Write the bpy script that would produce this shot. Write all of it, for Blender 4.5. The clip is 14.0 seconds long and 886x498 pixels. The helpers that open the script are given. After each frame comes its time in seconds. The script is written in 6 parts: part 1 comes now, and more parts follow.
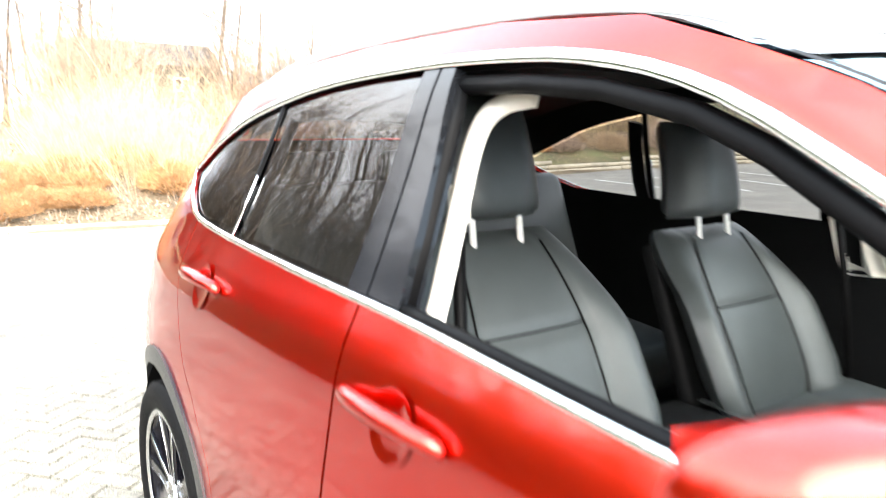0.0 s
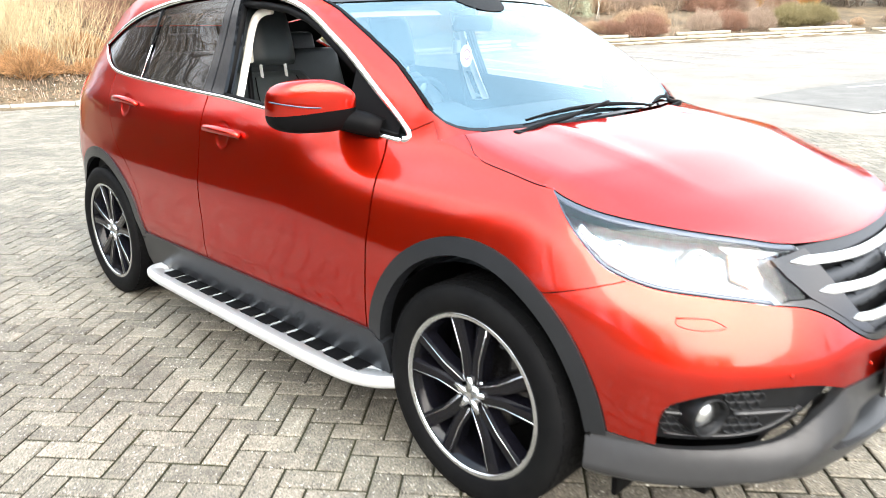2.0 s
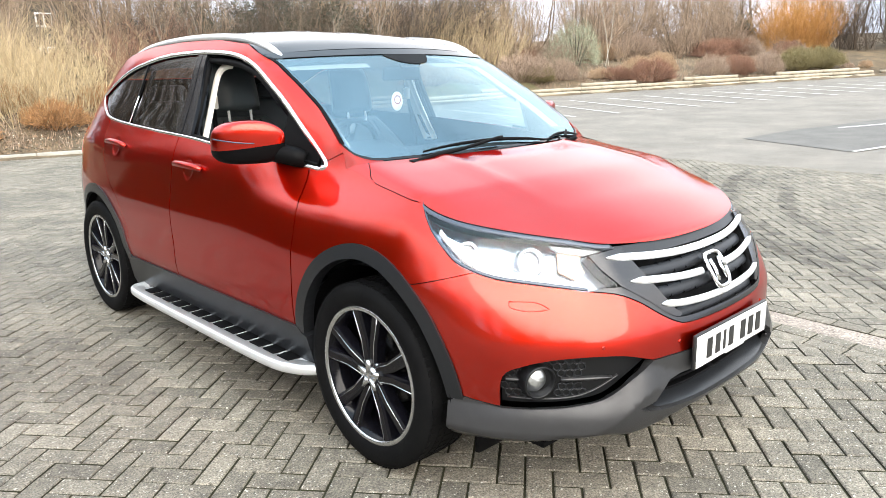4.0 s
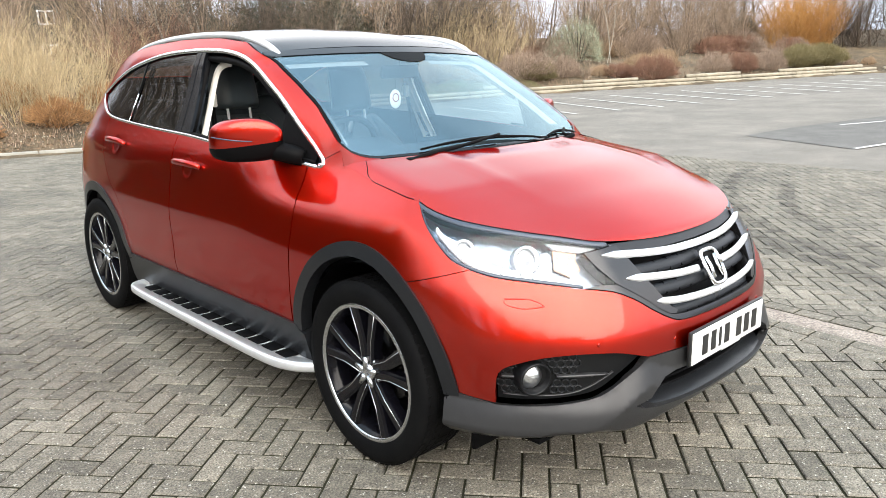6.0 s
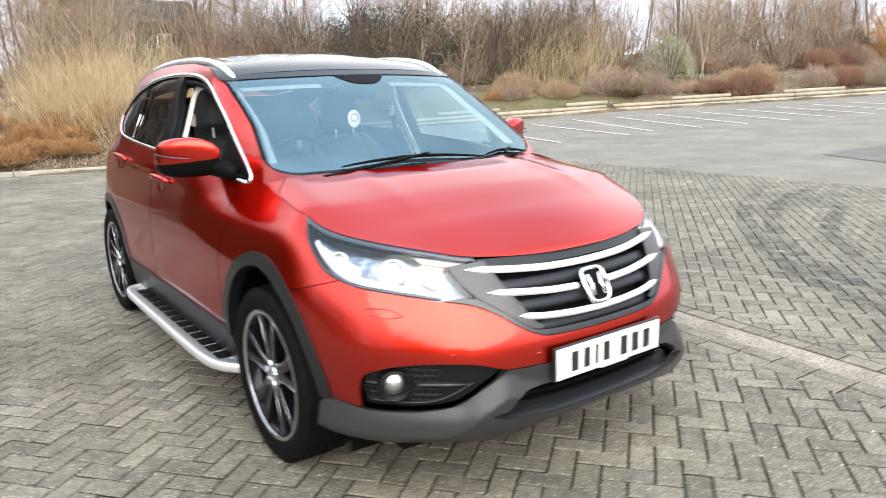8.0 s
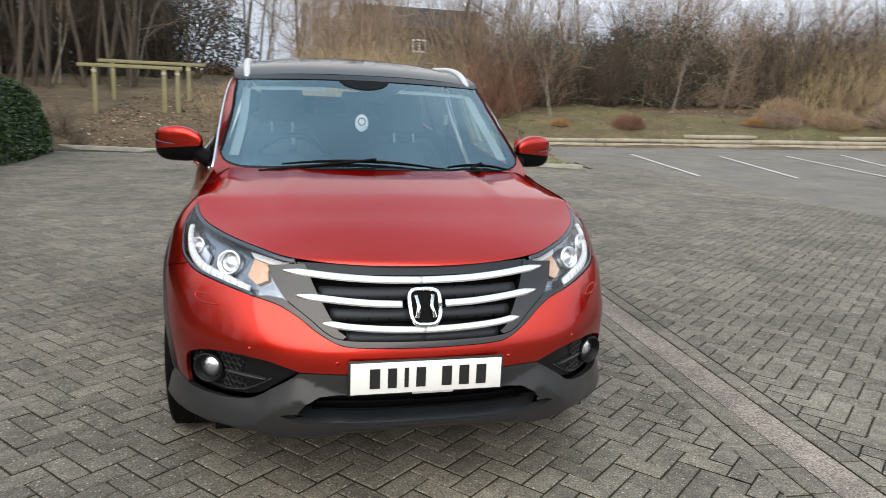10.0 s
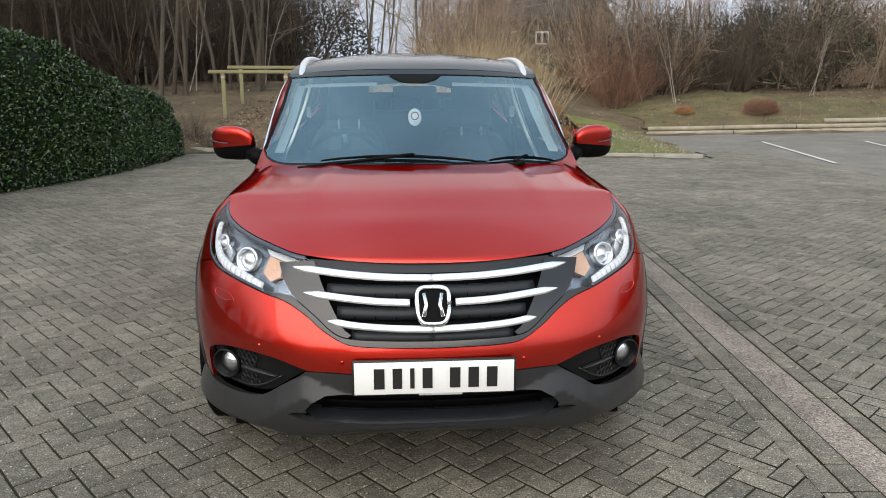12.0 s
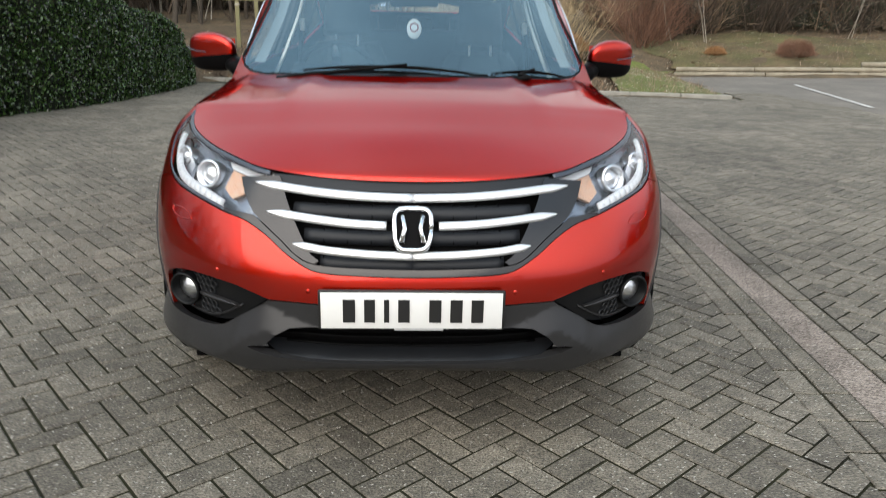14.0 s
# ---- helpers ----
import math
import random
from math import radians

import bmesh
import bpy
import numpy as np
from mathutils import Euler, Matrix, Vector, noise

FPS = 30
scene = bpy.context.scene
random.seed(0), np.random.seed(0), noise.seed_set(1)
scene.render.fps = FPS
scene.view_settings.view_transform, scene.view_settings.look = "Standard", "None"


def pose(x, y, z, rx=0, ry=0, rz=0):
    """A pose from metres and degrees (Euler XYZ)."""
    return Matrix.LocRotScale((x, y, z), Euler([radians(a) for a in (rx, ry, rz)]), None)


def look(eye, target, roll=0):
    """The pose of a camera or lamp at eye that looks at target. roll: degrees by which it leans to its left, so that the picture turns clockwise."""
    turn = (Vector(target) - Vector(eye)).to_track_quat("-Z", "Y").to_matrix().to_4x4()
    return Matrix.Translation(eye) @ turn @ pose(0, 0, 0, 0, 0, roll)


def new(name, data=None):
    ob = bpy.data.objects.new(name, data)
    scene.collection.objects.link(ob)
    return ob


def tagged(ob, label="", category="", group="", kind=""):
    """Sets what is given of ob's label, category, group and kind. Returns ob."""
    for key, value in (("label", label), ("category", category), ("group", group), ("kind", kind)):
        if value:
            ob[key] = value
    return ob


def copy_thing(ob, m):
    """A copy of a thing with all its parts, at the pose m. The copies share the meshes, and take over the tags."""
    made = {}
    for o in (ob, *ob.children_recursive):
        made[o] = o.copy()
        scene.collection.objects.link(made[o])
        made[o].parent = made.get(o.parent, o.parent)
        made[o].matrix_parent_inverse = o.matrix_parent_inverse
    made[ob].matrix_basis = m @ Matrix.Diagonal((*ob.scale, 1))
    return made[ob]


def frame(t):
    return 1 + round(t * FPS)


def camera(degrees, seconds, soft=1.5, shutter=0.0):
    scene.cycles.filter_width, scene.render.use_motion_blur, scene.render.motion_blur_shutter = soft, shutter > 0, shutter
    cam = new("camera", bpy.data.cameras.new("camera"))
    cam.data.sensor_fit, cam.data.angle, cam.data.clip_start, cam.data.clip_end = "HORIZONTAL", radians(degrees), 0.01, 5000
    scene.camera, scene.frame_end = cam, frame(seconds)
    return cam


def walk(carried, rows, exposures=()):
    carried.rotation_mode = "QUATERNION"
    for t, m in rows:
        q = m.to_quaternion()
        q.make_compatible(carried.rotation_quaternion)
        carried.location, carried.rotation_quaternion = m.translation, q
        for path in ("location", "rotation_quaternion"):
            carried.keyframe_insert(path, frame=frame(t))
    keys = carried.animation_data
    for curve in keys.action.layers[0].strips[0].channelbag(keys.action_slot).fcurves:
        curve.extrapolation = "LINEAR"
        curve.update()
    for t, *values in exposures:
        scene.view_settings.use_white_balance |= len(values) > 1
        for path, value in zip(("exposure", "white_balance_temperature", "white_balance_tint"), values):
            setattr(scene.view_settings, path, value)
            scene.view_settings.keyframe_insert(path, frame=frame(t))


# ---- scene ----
cam = camera(62.9, 14.0, soft=0.8, shutter=0.5)
PATH = [
    (0, (-1.382, 0.485, 1.393), (-0.247, 2.104, 1.093), -0.5),
    (0.2, (-1.466, 0.32, 1.371), (-0.292, 1.903, 1.033), -0.2),
    (0.5, (-1.563, 0.037, 1.378), (-0.335, 1.556, 0.947), -0.9),
    (1, (-1.843, -0.435, 1.379), (-0.549, 1.015, 0.906), -2.4),
    (1.5, (-2.134, -0.964, 1.362), (-0.79, 0.419, 0.836), -0.4),
    (2, (-2.302, -1.3, 1.402), (-0.947, 0.045, 0.806), -0.4),
    (2.5, (-2.387, -1.603, 1.377), (-1.011, -0.251, 0.847), -0.4),
    (3, (-2.354, -1.882, 1.396), (-1.019, -0.481, 0.892), -1.4),
    (3.2, (-2.355, -1.917, 1.399), (-1.018, -0.508, 0.925), -1.4),
    (5.5, (-2.341, -1.975, 1.406), (-1.01, -0.562, 0.925), -1.1),
    (6, (-2.343, -1.978, 1.406), (-1.015, -0.562, 0.924), -1.3),
    (6.5, (-2.336, -1.994, 1.403), (-1.012, -0.576, 0.916), -1.7),
    (7, (-2.34, -2.107, 1.397), (-1.037, -0.665, 0.924), -3.2),
    (7.5, (-2.235, -2.3, 1.394), (-0.987, -0.804, 0.942), -3.5),
    (8, (-1.855, -2.549, 1.408), (-0.727, -0.955, 0.976), -1.7),
    (8.2, (-1.673, -2.628, 1.379), (-0.527, -1.047, 0.948), -0.1),
    (10.3, (-0.452, -3.199, 1.412), (-0.066, -1.278, 1.015), 1.7),
    (10.5, (-0.414, -3.216, 1.408), (-0.071, -1.285, 1.014), 1.1),
    (11, (-0.304, -3.184, 1.403), (-0.04, -1.242, 1.005), 0.6),
    (11.5, (-0.202, -3.126, 1.404), (0.015, -1.181, 0.989), -0.1),
    (12, (-0.128, -3.113, 1.403), (0.01, -1.164, 0.978), 0.0),
    (12.5, (-0.095, -3.107, 1.4), (0.032, -1.161, 0.957), 0.2),
    (13, (-0.075, -3.1, 1.396), (0.035, -1.154, 0.948), 0.1),
    (13.5, (-0.04, -3.07, 1.371), (0.065, -1.132, 0.888), 0.4),
    (14, (-0.001, -2.842, 1.27), (0.084, -0.93, 0.689), 1.2),
]
EXPOSURES = [(0.0, 2.70), (0.5, 2.42), (1.0, 2.14), (2.0, 1.78), (3.0, 1.50), (5.5, 0.87), (7.0, 0.89), (8.0, 0.86), (10.5, -0.12), (14.0, -0.10)]
walk(cam, [(t, look(eye, target, roll)) for t, eye, target, roll in PATH], EXPOSURES)

# ---- light: a bright sky with a thinly veiled sun before the car ----
SUN_HEIGHT, SUN_TURN = 38.0, 203.0   # degrees above the horizon, and round from north (+y) clockwise
world = bpy.data.worlds.new("sky")
scene.world = world
world.use_nodes = True
wn = world.node_tree.nodes
sky = wn.new("ShaderNodeTexSky")
sky.sky_type, sky.sun_disc = "NISHITA", False
sky.sun_elevation, sky.sun_rotation = radians(SUN_HEIGHT), radians(SUN_TURN)
sky.dust_density, sky.ozone_density = 4.0, 1.0
wn["Background"].inputs["Strength"].default_value = 0.12
# thin high cloud: a bright veil, thickest towards the horizon, broken overhead
coords = wn.new("ShaderNodeTexCoord")
cloud = wn.new("ShaderNodeTexNoise")
cloud.inputs["Scale"].default_value, cloud.inputs["Detail"].default_value = 2.2, 6.0
up = wn.new("ShaderNodeSeparateXYZ")
veil = wn.new("ShaderNodeMapRange")
veil.interpolation_type = "SMOOTHSTEP"
for key, value in (("From Min", 0.25), ("From Max", 0.95), ("To Min", 0.98), ("To Max", 0.68)):
    veil.inputs[key].default_value = value
broken = wn.new("ShaderNodeMapRange")
for key, value in (("From Min", 0.35), ("From Max", 0.65), ("To Min", -0.18), ("To Max", 0.18)):
    broken.inputs[key].default_value = value
total = wn.new("ShaderNodeMath")
total.operation, total.use_clamp = "ADD", True
mixer = wn.new("ShaderNodeMix")
mixer.data_type = "RGBA"
haze = wn.new("ShaderNodeValToRGB")
haze.color_ramp.elements[0].position, haze.color_ramp.elements[0].color = 0.06, (0.52, 0.59, 0.72, 1)
haze.color_ramp.elements[1].position, haze.color_ramp.elements[1].color = 0.85, (0.64, 0.84, 1.04, 1)
glow = haze.color_ramp.elements.new(0.34)
glow.color = (1.0, 1.02, 1.06, 1)
bright = wn.new("ShaderNodeMix")
bright.data_type, bright.blend_type = "RGBA", "MULTIPLY"
bright.inputs[0].default_value, bright.inputs[7].default_value = 1.0, (12.4, 12.2, 11.9, 1)
wl = world.node_tree.links
wl.new(coords.outputs["Generated"], cloud.inputs["Vector"])
wl.new(coords.outputs["Generated"], up.inputs["Vector"])
wl.new(up.outputs["Z"], veil.inputs["Value"])
wl.new(cloud.outputs["Fac"], broken.inputs["Value"])
wl.new(veil.outputs["Result"], total.inputs[0])
wl.new(broken.outputs["Result"], total.inputs[1])
wl.new(total.outputs["Value"], mixer.inputs[0])
wl.new(sky.outputs["Color"], mixer.inputs[6])
wl.new(up.outputs["Z"], haze.inputs["Fac"])
wl.new(haze.outputs["Color"], bright.inputs[6])
# the veil is brightest towards the sun and blue and thin away from it
sun_h, sun_r = radians(SUN_HEIGHT), radians(SUN_TURN)
SUN_WAY = (math.sin(sun_r) * math.cos(sun_h), math.cos(sun_r) * math.cos(sun_h), math.sin(sun_h))
facing, toward, high, gain = wn.new("ShaderNodeVectorMath"), wn.new("ShaderNodeMapRange"), wn.new("ShaderNodeMapRange"), wn.new("ShaderNodeMix")
facing.operation, facing.inputs[1].default_value = "DOT_PRODUCT", SUN_WAY
toward.interpolation_type = high.interpolation_type = "SMOOTHSTEP"
for node, values in ((toward, (-0.25, 0.85, 0.88, 1.2)), (high, (0.12, 0.5, 0.0, 1.0))):
    for key, value in zip(("From Min", "From Max", "To Min", "To Max"), values):
        node.inputs[key].default_value = value
gain.data_type = "FLOAT"
gain.inputs[2].default_value = 1.0
glowing = wn.new("ShaderNodeVectorMath")
glowing.operation = "SCALE"
wl.new(coords.outputs["Generated"], facing.inputs[0])
wl.new(facing.outputs["Value"], toward.inputs["Value"])
wl.new(up.outputs["Z"], high.inputs["Value"])
wl.new(high.outputs["Result"], gain.inputs[0])
wl.new(toward.outputs["Result"], gain.inputs[3])
wl.new(bright.outputs[2], glowing.inputs[0])
wl.new(gain.outputs[0], glowing.inputs["Scale"])
wl.new(glowing.outputs["Vector"], mixer.inputs[7])
wl.new(mixer.outputs[2], wn["Background"].inputs["Color"])
sun = new("sun", bpy.data.lights.new("sun", "SUN"))
sun.data.energy, sun.data.angle, sun.data.color = 2.75, radians(75.0), (1.0, 0.91, 0.78)
sun.matrix_world = look(tuple(40 * q for q in SUN_WAY), (0, 0, 0))


# ---- materials ----
def material(name, colour, rough=0.5, metal=0.0, coat=0.0, spec=0.5, vary=0.0, scale=8.0, bump=0.0, fine=0.0, fine_scale=150.0, second=None, island=0.0, each=0.0, placed=False, speck=0.0, dots=None, stain=0.0):
    """A surface with its grain: vary mixes towards the second colour at two scales, bump and fine give relief."""
    m = bpy.data.materials.new(name)
    m.use_nodes = True
    nodes, links = m.node_tree.nodes, m.node_tree.links
    p = nodes["Principled BSDF"]
    p.inputs["Base Color"].default_value = (*colour, 1)
    p.inputs["Roughness"].default_value, p.inputs["Metallic"].default_value = rough, metal
    p.inputs["Specular IOR Level"].default_value = spec
    p.inputs["Coat Weight"].default_value, p.inputs["Coat Roughness"].default_value = coat, 0.05
    where = nodes.new("ShaderNodeNewGeometry").outputs["Position"] if placed else nodes.new("ShaderNodeTexCoord").outputs["Object"]
    out = None
    if vary:
        n = nodes.new("ShaderNodeTexNoise")
        n.inputs["Scale"].default_value, n.inputs["Detail"].default_value, n.inputs["Roughness"].default_value = scale, 8.0, 0.65
        links.new(where, n.inputs["Vector"])
        r = nodes.new("ShaderNodeValToRGB")
        r.color_ramp.elements[0].position, r.color_ramp.elements[1].position = 0.5 - 0.25, 0.5 + 0.25
        links.new(n.outputs["Fac"], r.inputs["Fac"])
        mx = nodes.new("ShaderNodeMix")
        mx.data_type = "RGBA"
        dark = second or tuple(c * (1 - vary) for c in colour)
        mx.inputs[6].default_value, mx.inputs[7].default_value = (*colour, 1), (*dark, 1)
        links.new(r.outputs["Color"], mx.inputs[0])
        out = mx.outputs[2]
    if island or each:
        src = nodes.new("ShaderNodeNewGeometry").outputs["Random Per Island"] if island else nodes.new("ShaderNodeObjectInfo").outputs["Random"]
        amount = island or each
        mp = nodes.new("ShaderNodeMapRange")
        mp.inputs["To Min"].default_value, mp.inputs["To Max"].default_value = 1 - amount, 1 + amount
        links.new(src, mp.inputs["Value"])
        mul = nodes.new("ShaderNodeMix")
        mul.data_type, mul.blend_type = "RGBA", "MULTIPLY"
        mul.inputs[0].default_value = 1.0
        if out:
            links.new(out, mul.inputs[6])
        else:
            mul.inputs[6].default_value = (*colour, 1)
        links.new(mp.outputs["Result"], mul.inputs[7])
        out = mul.outputs[2]
    if speck:
        n = nodes.new("ShaderNodeTexNoise")
        n.inputs["Scale"].default_value, n.inputs["Detail"].default_value, n.inputs["Roughness"].default_value = fine_scale, 4.0, 0.7
        links.new(where, n.inputs["Vector"])
        mp = nodes.new("ShaderNodeMapRange")
        for key, value in (("From Min", 0.3), ("From Max", 0.72), ("To Min", 1 - speck), ("To Max", 1 + speck)):
            mp.inputs[key].default_value = value
        links.new(n.outputs["Fac"], mp.inputs["Value"])
        mul = nodes.new("ShaderNodeMix")
        mul.data_type, mul.blend_type = "RGBA", "MULTIPLY"
        mul.inputs[0].default_value = 1.0
        links.new(out, mul.inputs[6])
        links.new(mp.outputs["Result"], mul.inputs[7])
        out = mul.outputs[2]
    if stain:
        n = nodes.new("ShaderNodeTexNoise")
        n.inputs["Scale"].default_value, n.inputs["Detail"].default_value, n.inputs["Roughness"].default_value = 0.7, 7.0, 0.7
        links.new(where, n.inputs["Vector"])
        mp = nodes.new("ShaderNodeMapRange")
        for key, value in (("From Min", 0.35), ("From Max", 0.65), ("To Min", 1 - stain), ("To Max", 1 + stain * 0.6)):
            mp.inputs[key].default_value = value
        links.new(n.outputs["Fac"], mp.inputs["Value"])
        mul = nodes.new("ShaderNodeMix")
        mul.data_type, mul.blend_type = "RGBA", "MULTIPLY"
        mul.inputs[0].default_value = 1.0
        links.new(out, mul.inputs[6])
        links.new(mp.outputs["Result"], mul.inputs[7])
        out = mul.outputs[2]
    if dots:
        n = nodes.new("ShaderNodeTexNoise")
        n.inputs["Scale"].default_value, n.inputs["Detail"].default_value = 75.0, 4.0
        links.new(where, n.inputs["Vector"])
        mp = nodes.new("ShaderNodeMapRange")
        for key, value in (("From Min", 0.63), ("From Max", 0.68), ("To Min", 0.0), ("To Max", 0.8)):
            mp.inputs[key].default_value = value
        links.new(n.outputs["Fac"], mp.inputs["Value"])
        pale = nodes.new("ShaderNodeMix")
        pale.data_type = "RGBA"
        pale.inputs[7].default_value = (*dots, 1)
        links.new(mp.outputs["Result"], pale.inputs[0])
        links.new(out, pale.inputs[6])
        out = pale.outputs[2]
    if out:
        links.new(out, p.inputs["Base Color"])
    last = None
    for strength, size in ((bump, scale * 2), (fine, fine_scale)):
        if strength:
            n = nodes.new("ShaderNodeTexNoise")
            n.inputs["Scale"].default_value, n.inputs["Detail"].default_value = size, 6.0
            links.new(where, n.inputs["Vector"])
            b = nodes.new("ShaderNodeBump")
            b.inputs["Strength"].default_value, b.inputs["Distance"].default_value = strength, 0.01
            links.new(n.outputs["Fac"], b.inputs["Height"])
            if last:
                links.new(last, b.inputs["Normal"])
            last = b.outputs["Normal"]
    if last:
        links.new(last, p.inputs["Normal"])
    return m


def glass(name, tint, gloss=(1.0, 1.0, 1.0), ior=1.5):
    """A pane: what lies behind it, tinted, and the gloss of its face."""
    m = bpy.data.materials.new(name)
    m.use_nodes = True
    nodes, links = m.node_tree.nodes, m.node_tree.links
    clear, shine, mix, fr = nodes.new("ShaderNodeBsdfTransparent"), nodes.new("ShaderNodeBsdfGlossy"), nodes.new("ShaderNodeMixShader"), nodes.new("ShaderNodeLayerWeight")
    clear.inputs["Color"].default_value = (*tint, 1)
    shine.inputs["Roughness"].default_value = 0.01
    shine.inputs["Color"].default_value = (*gloss, 1)
    fr.inputs["Blend"].default_value = 0.5
    base = ((ior - 1) / (ior + 1)) ** 2
    steep, share = nodes.new("ShaderNodeMath"), nodes.new("ShaderNodeMath")
    steep.operation, steep.inputs[1].default_value = "POWER", 5.0
    share.operation, share.inputs[1].default_value, share.inputs[2].default_value = "MULTIPLY_ADD", 1 - base, base
    links.new(fr.outputs["Facing"], steep.inputs[0])
    links.new(steep.outputs["Value"], share.inputs[0])
    links.new(share.outputs["Value"], mix.inputs["Fac"])
    links.new(clear.outputs["BSDF"], mix.inputs[1])
    links.new(shine.outputs["BSDF"], mix.inputs[2])
    links.new(mix.outputs["Shader"], nodes["Material Output"].inputs["Surface"])
    return m


PAINT = material("red_pearl_paint", (0.58, 0.0175, 0.0042), rough=0.33, metal=1.0, coat=0.95)
PAINT.node_tree.nodes["Principled BSDF"].inputs["Coat Roughness"].default_value = 0.06
PAINT.node_tree.nodes["Principled BSDF"].inputs["Coat IOR"].default_value = 1.54
PAINT.node_tree.nodes["Principled BSDF"].inputs["Specular Tint"].default_value = (0.45, 0.03, 0.015, 1)
BLACK_GLOSS = material("gloss_black", (0.008, 0.009, 0.011), rough=0.06, spec=0.32)
CLADDING = material("grey_black_plastic", (0.012, 0.013, 0.015), rough=0.34, spec=0.35, vary=0.2, scale=20, fine=0.08, fine_scale=700)
SATIN = material("satin_grey_plastic", (0.065, 0.064, 0.065), rough=0.15, metal=0.9, fine=0.03, fine_scale=600)
BUMPER_GREY = material("satin_bumper_plastic", (0.050, 0.050, 0.052), rough=0.30, metal=0.5, vary=0.15, scale=25, fine=0.05, fine_scale=700)
VANE = material("slate_grille_plastic", (0.020, 0.022, 0.026), rough=0.42, spec=0.25, fine=0.04, fine_scale=600)
POCKET = material("fog_pocket_plastic", (0.006, 0.0063, 0.007), rough=0.4, spec=0.25, fine=0.05, fine_scale=600)
DARK = material("black_plastic", (0.003, 0.003, 0.0033), rough=0.5, spec=0.06, fine=0.05, fine_scale=500)
RUBBER = material("tyre_rubber", (0.0035, 0.0035, 0.004), rough=0.65, spec=0.05, vary=0.4, scale=14, second=(0.007, 0.007, 0.007), fine=0.1, fine_scale=400)
CHROME = material("chrome", (0.86, 0.87, 0.88), rough=0.16, metal=1.0)
GRILLE_BAR = material("silver_grille_bar", (0.86, 0.87, 0.88), rough=0.3, metal=0.75)
BRUSHED = material("brushed_aluminium", (0.72, 0.73, 0.74), rough=0.36, metal=0.6, vary=0.1, scale=30)
RIM_BLACK = material("rim_black", (0.004, 0.004, 0.006), rough=0.14, spec=0.25)
RIM_CUT = material("rim_machined", (0.6, 0.61, 0.63), rough=0.25, metal=1.0)
LAMP_GLASS = glass("lamp_glass", (0.96, 0.97, 0.98))
LAMP_CHROME = material("lamp_reflector", (0.85, 0.87, 0.9), rough=0.28, metal=1.0, bump=0.25, scale=60)
LAMP_WHITE = material("lamp_diffuser", (0.66, 0.68, 0.71), rough=0.25, coat=0.5)
LAMP_DARK = material("lamp_bezel", (0.075, 0.085, 0.105), rough=0.25, metal=0.5)
LAMP_BACK = material("lamp_housing", (0.36, 0.41, 0.48), rough=0.18, metal=0.9, bump=0.4, scale=22, vary=0.7, second=(0.05, 0.06, 0.08))
AMBER = material("amber_reflector", (0.78, 0.62, 0.50), rough=0.22, metal=0.3, bump=0.8, scale=70, vary=0.8, second=(0.72, 0.30, 0.13))
WINDSCREEN = glass("windscreen_glass", (0.78, 0.90, 0.95), gloss=(0.66, 0.90, 1.0), ior=2.8)
CLEAR = glass("side_glass", (0.7, 0.76, 0.76), ior=1.5)
PRIVACY = glass("privacy_glass", (0.26, 0.265, 0.27), ior=1.7)
LEATHER = material("black_leather", (0.052, 0.060, 0.061), rough=0.42, vary=0.25, scale=9, bump=0.06, fine=0.12, fine_scale=300)
CREAM = material("cream_trim", (0.74, 0.71, 0.64), rough=0.7, fine=0.05, fine_scale=400)
GREIGE = material("pale_grey_trim", (0.24, 0.25, 0.245), rough=0.8, fine=0.05, fine_scale=400)
CABIN = material("cabin_plastic", (0.006, 0.0065, 0.007), rough=0.6, spec=0.15, fine=0.06, fine_scale=400)
PLATE_WHITE = material("plate_white", (0.82, 0.82, 0.8), rough=0.3, vary=0.04, scale=30)
PLATE_BLACK = material("plate_black", (0.015, 0.015, 0.015), rough=0.4)
RED_LENS = material("tail_lens", (0.3, 0.01, 0.01), rough=0.1, coat=1.0)
PAVER = material("grey_paver", (0.240, 0.214, 0.168), rough=0.85, vary=0.5, scale=18, second=(0.098, 0.088, 0.070), each=0.24, placed=True, bump=0.5, fine=0.8, fine_scale=130, speck=0.85, stain=0.35, dots=(0.55, 0.53, 0.47))
PAVER_FAR = material("grey_paver_joined", (0.240, 0.214, 0.168), rough=0.85, vary=0.5, scale=18, second=(0.098, 0.088, 0.070), island=0.24, bump=0.5, fine=0.8, fine_scale=130, speck=0.85, stain=0.35, dots=(0.55, 0.53, 0.47))
JOINT = material("mossy_joint_sand", (0.011, 0.010, 0.007), rough=1.0, vary=0.6, scale=3, second=(0.036, 0.037, 0.012), bump=0.4)
CHANNEL = material("worn_concrete", (0.32, 0.272, 0.228), rough=0.95, vary=0.6, scale=7, second=(0.20, 0.165, 0.14), bump=1.0, fine=1.0, fine_scale=110, speck=0.9, stain=0.45, dots=(0.52, 0.46, 0.42))
KERB = material("kerb_concrete", (0.40, 0.38, 0.33), rough=0.9, vary=0.4, scale=6, bump=0.3, fine=0.3)
LINE = material("road_paint", (0.72, 0.71, 0.68), rough=0.85, vary=0.5, scale=9, second=(0.45, 0.43, 0.40), fine=0.4)
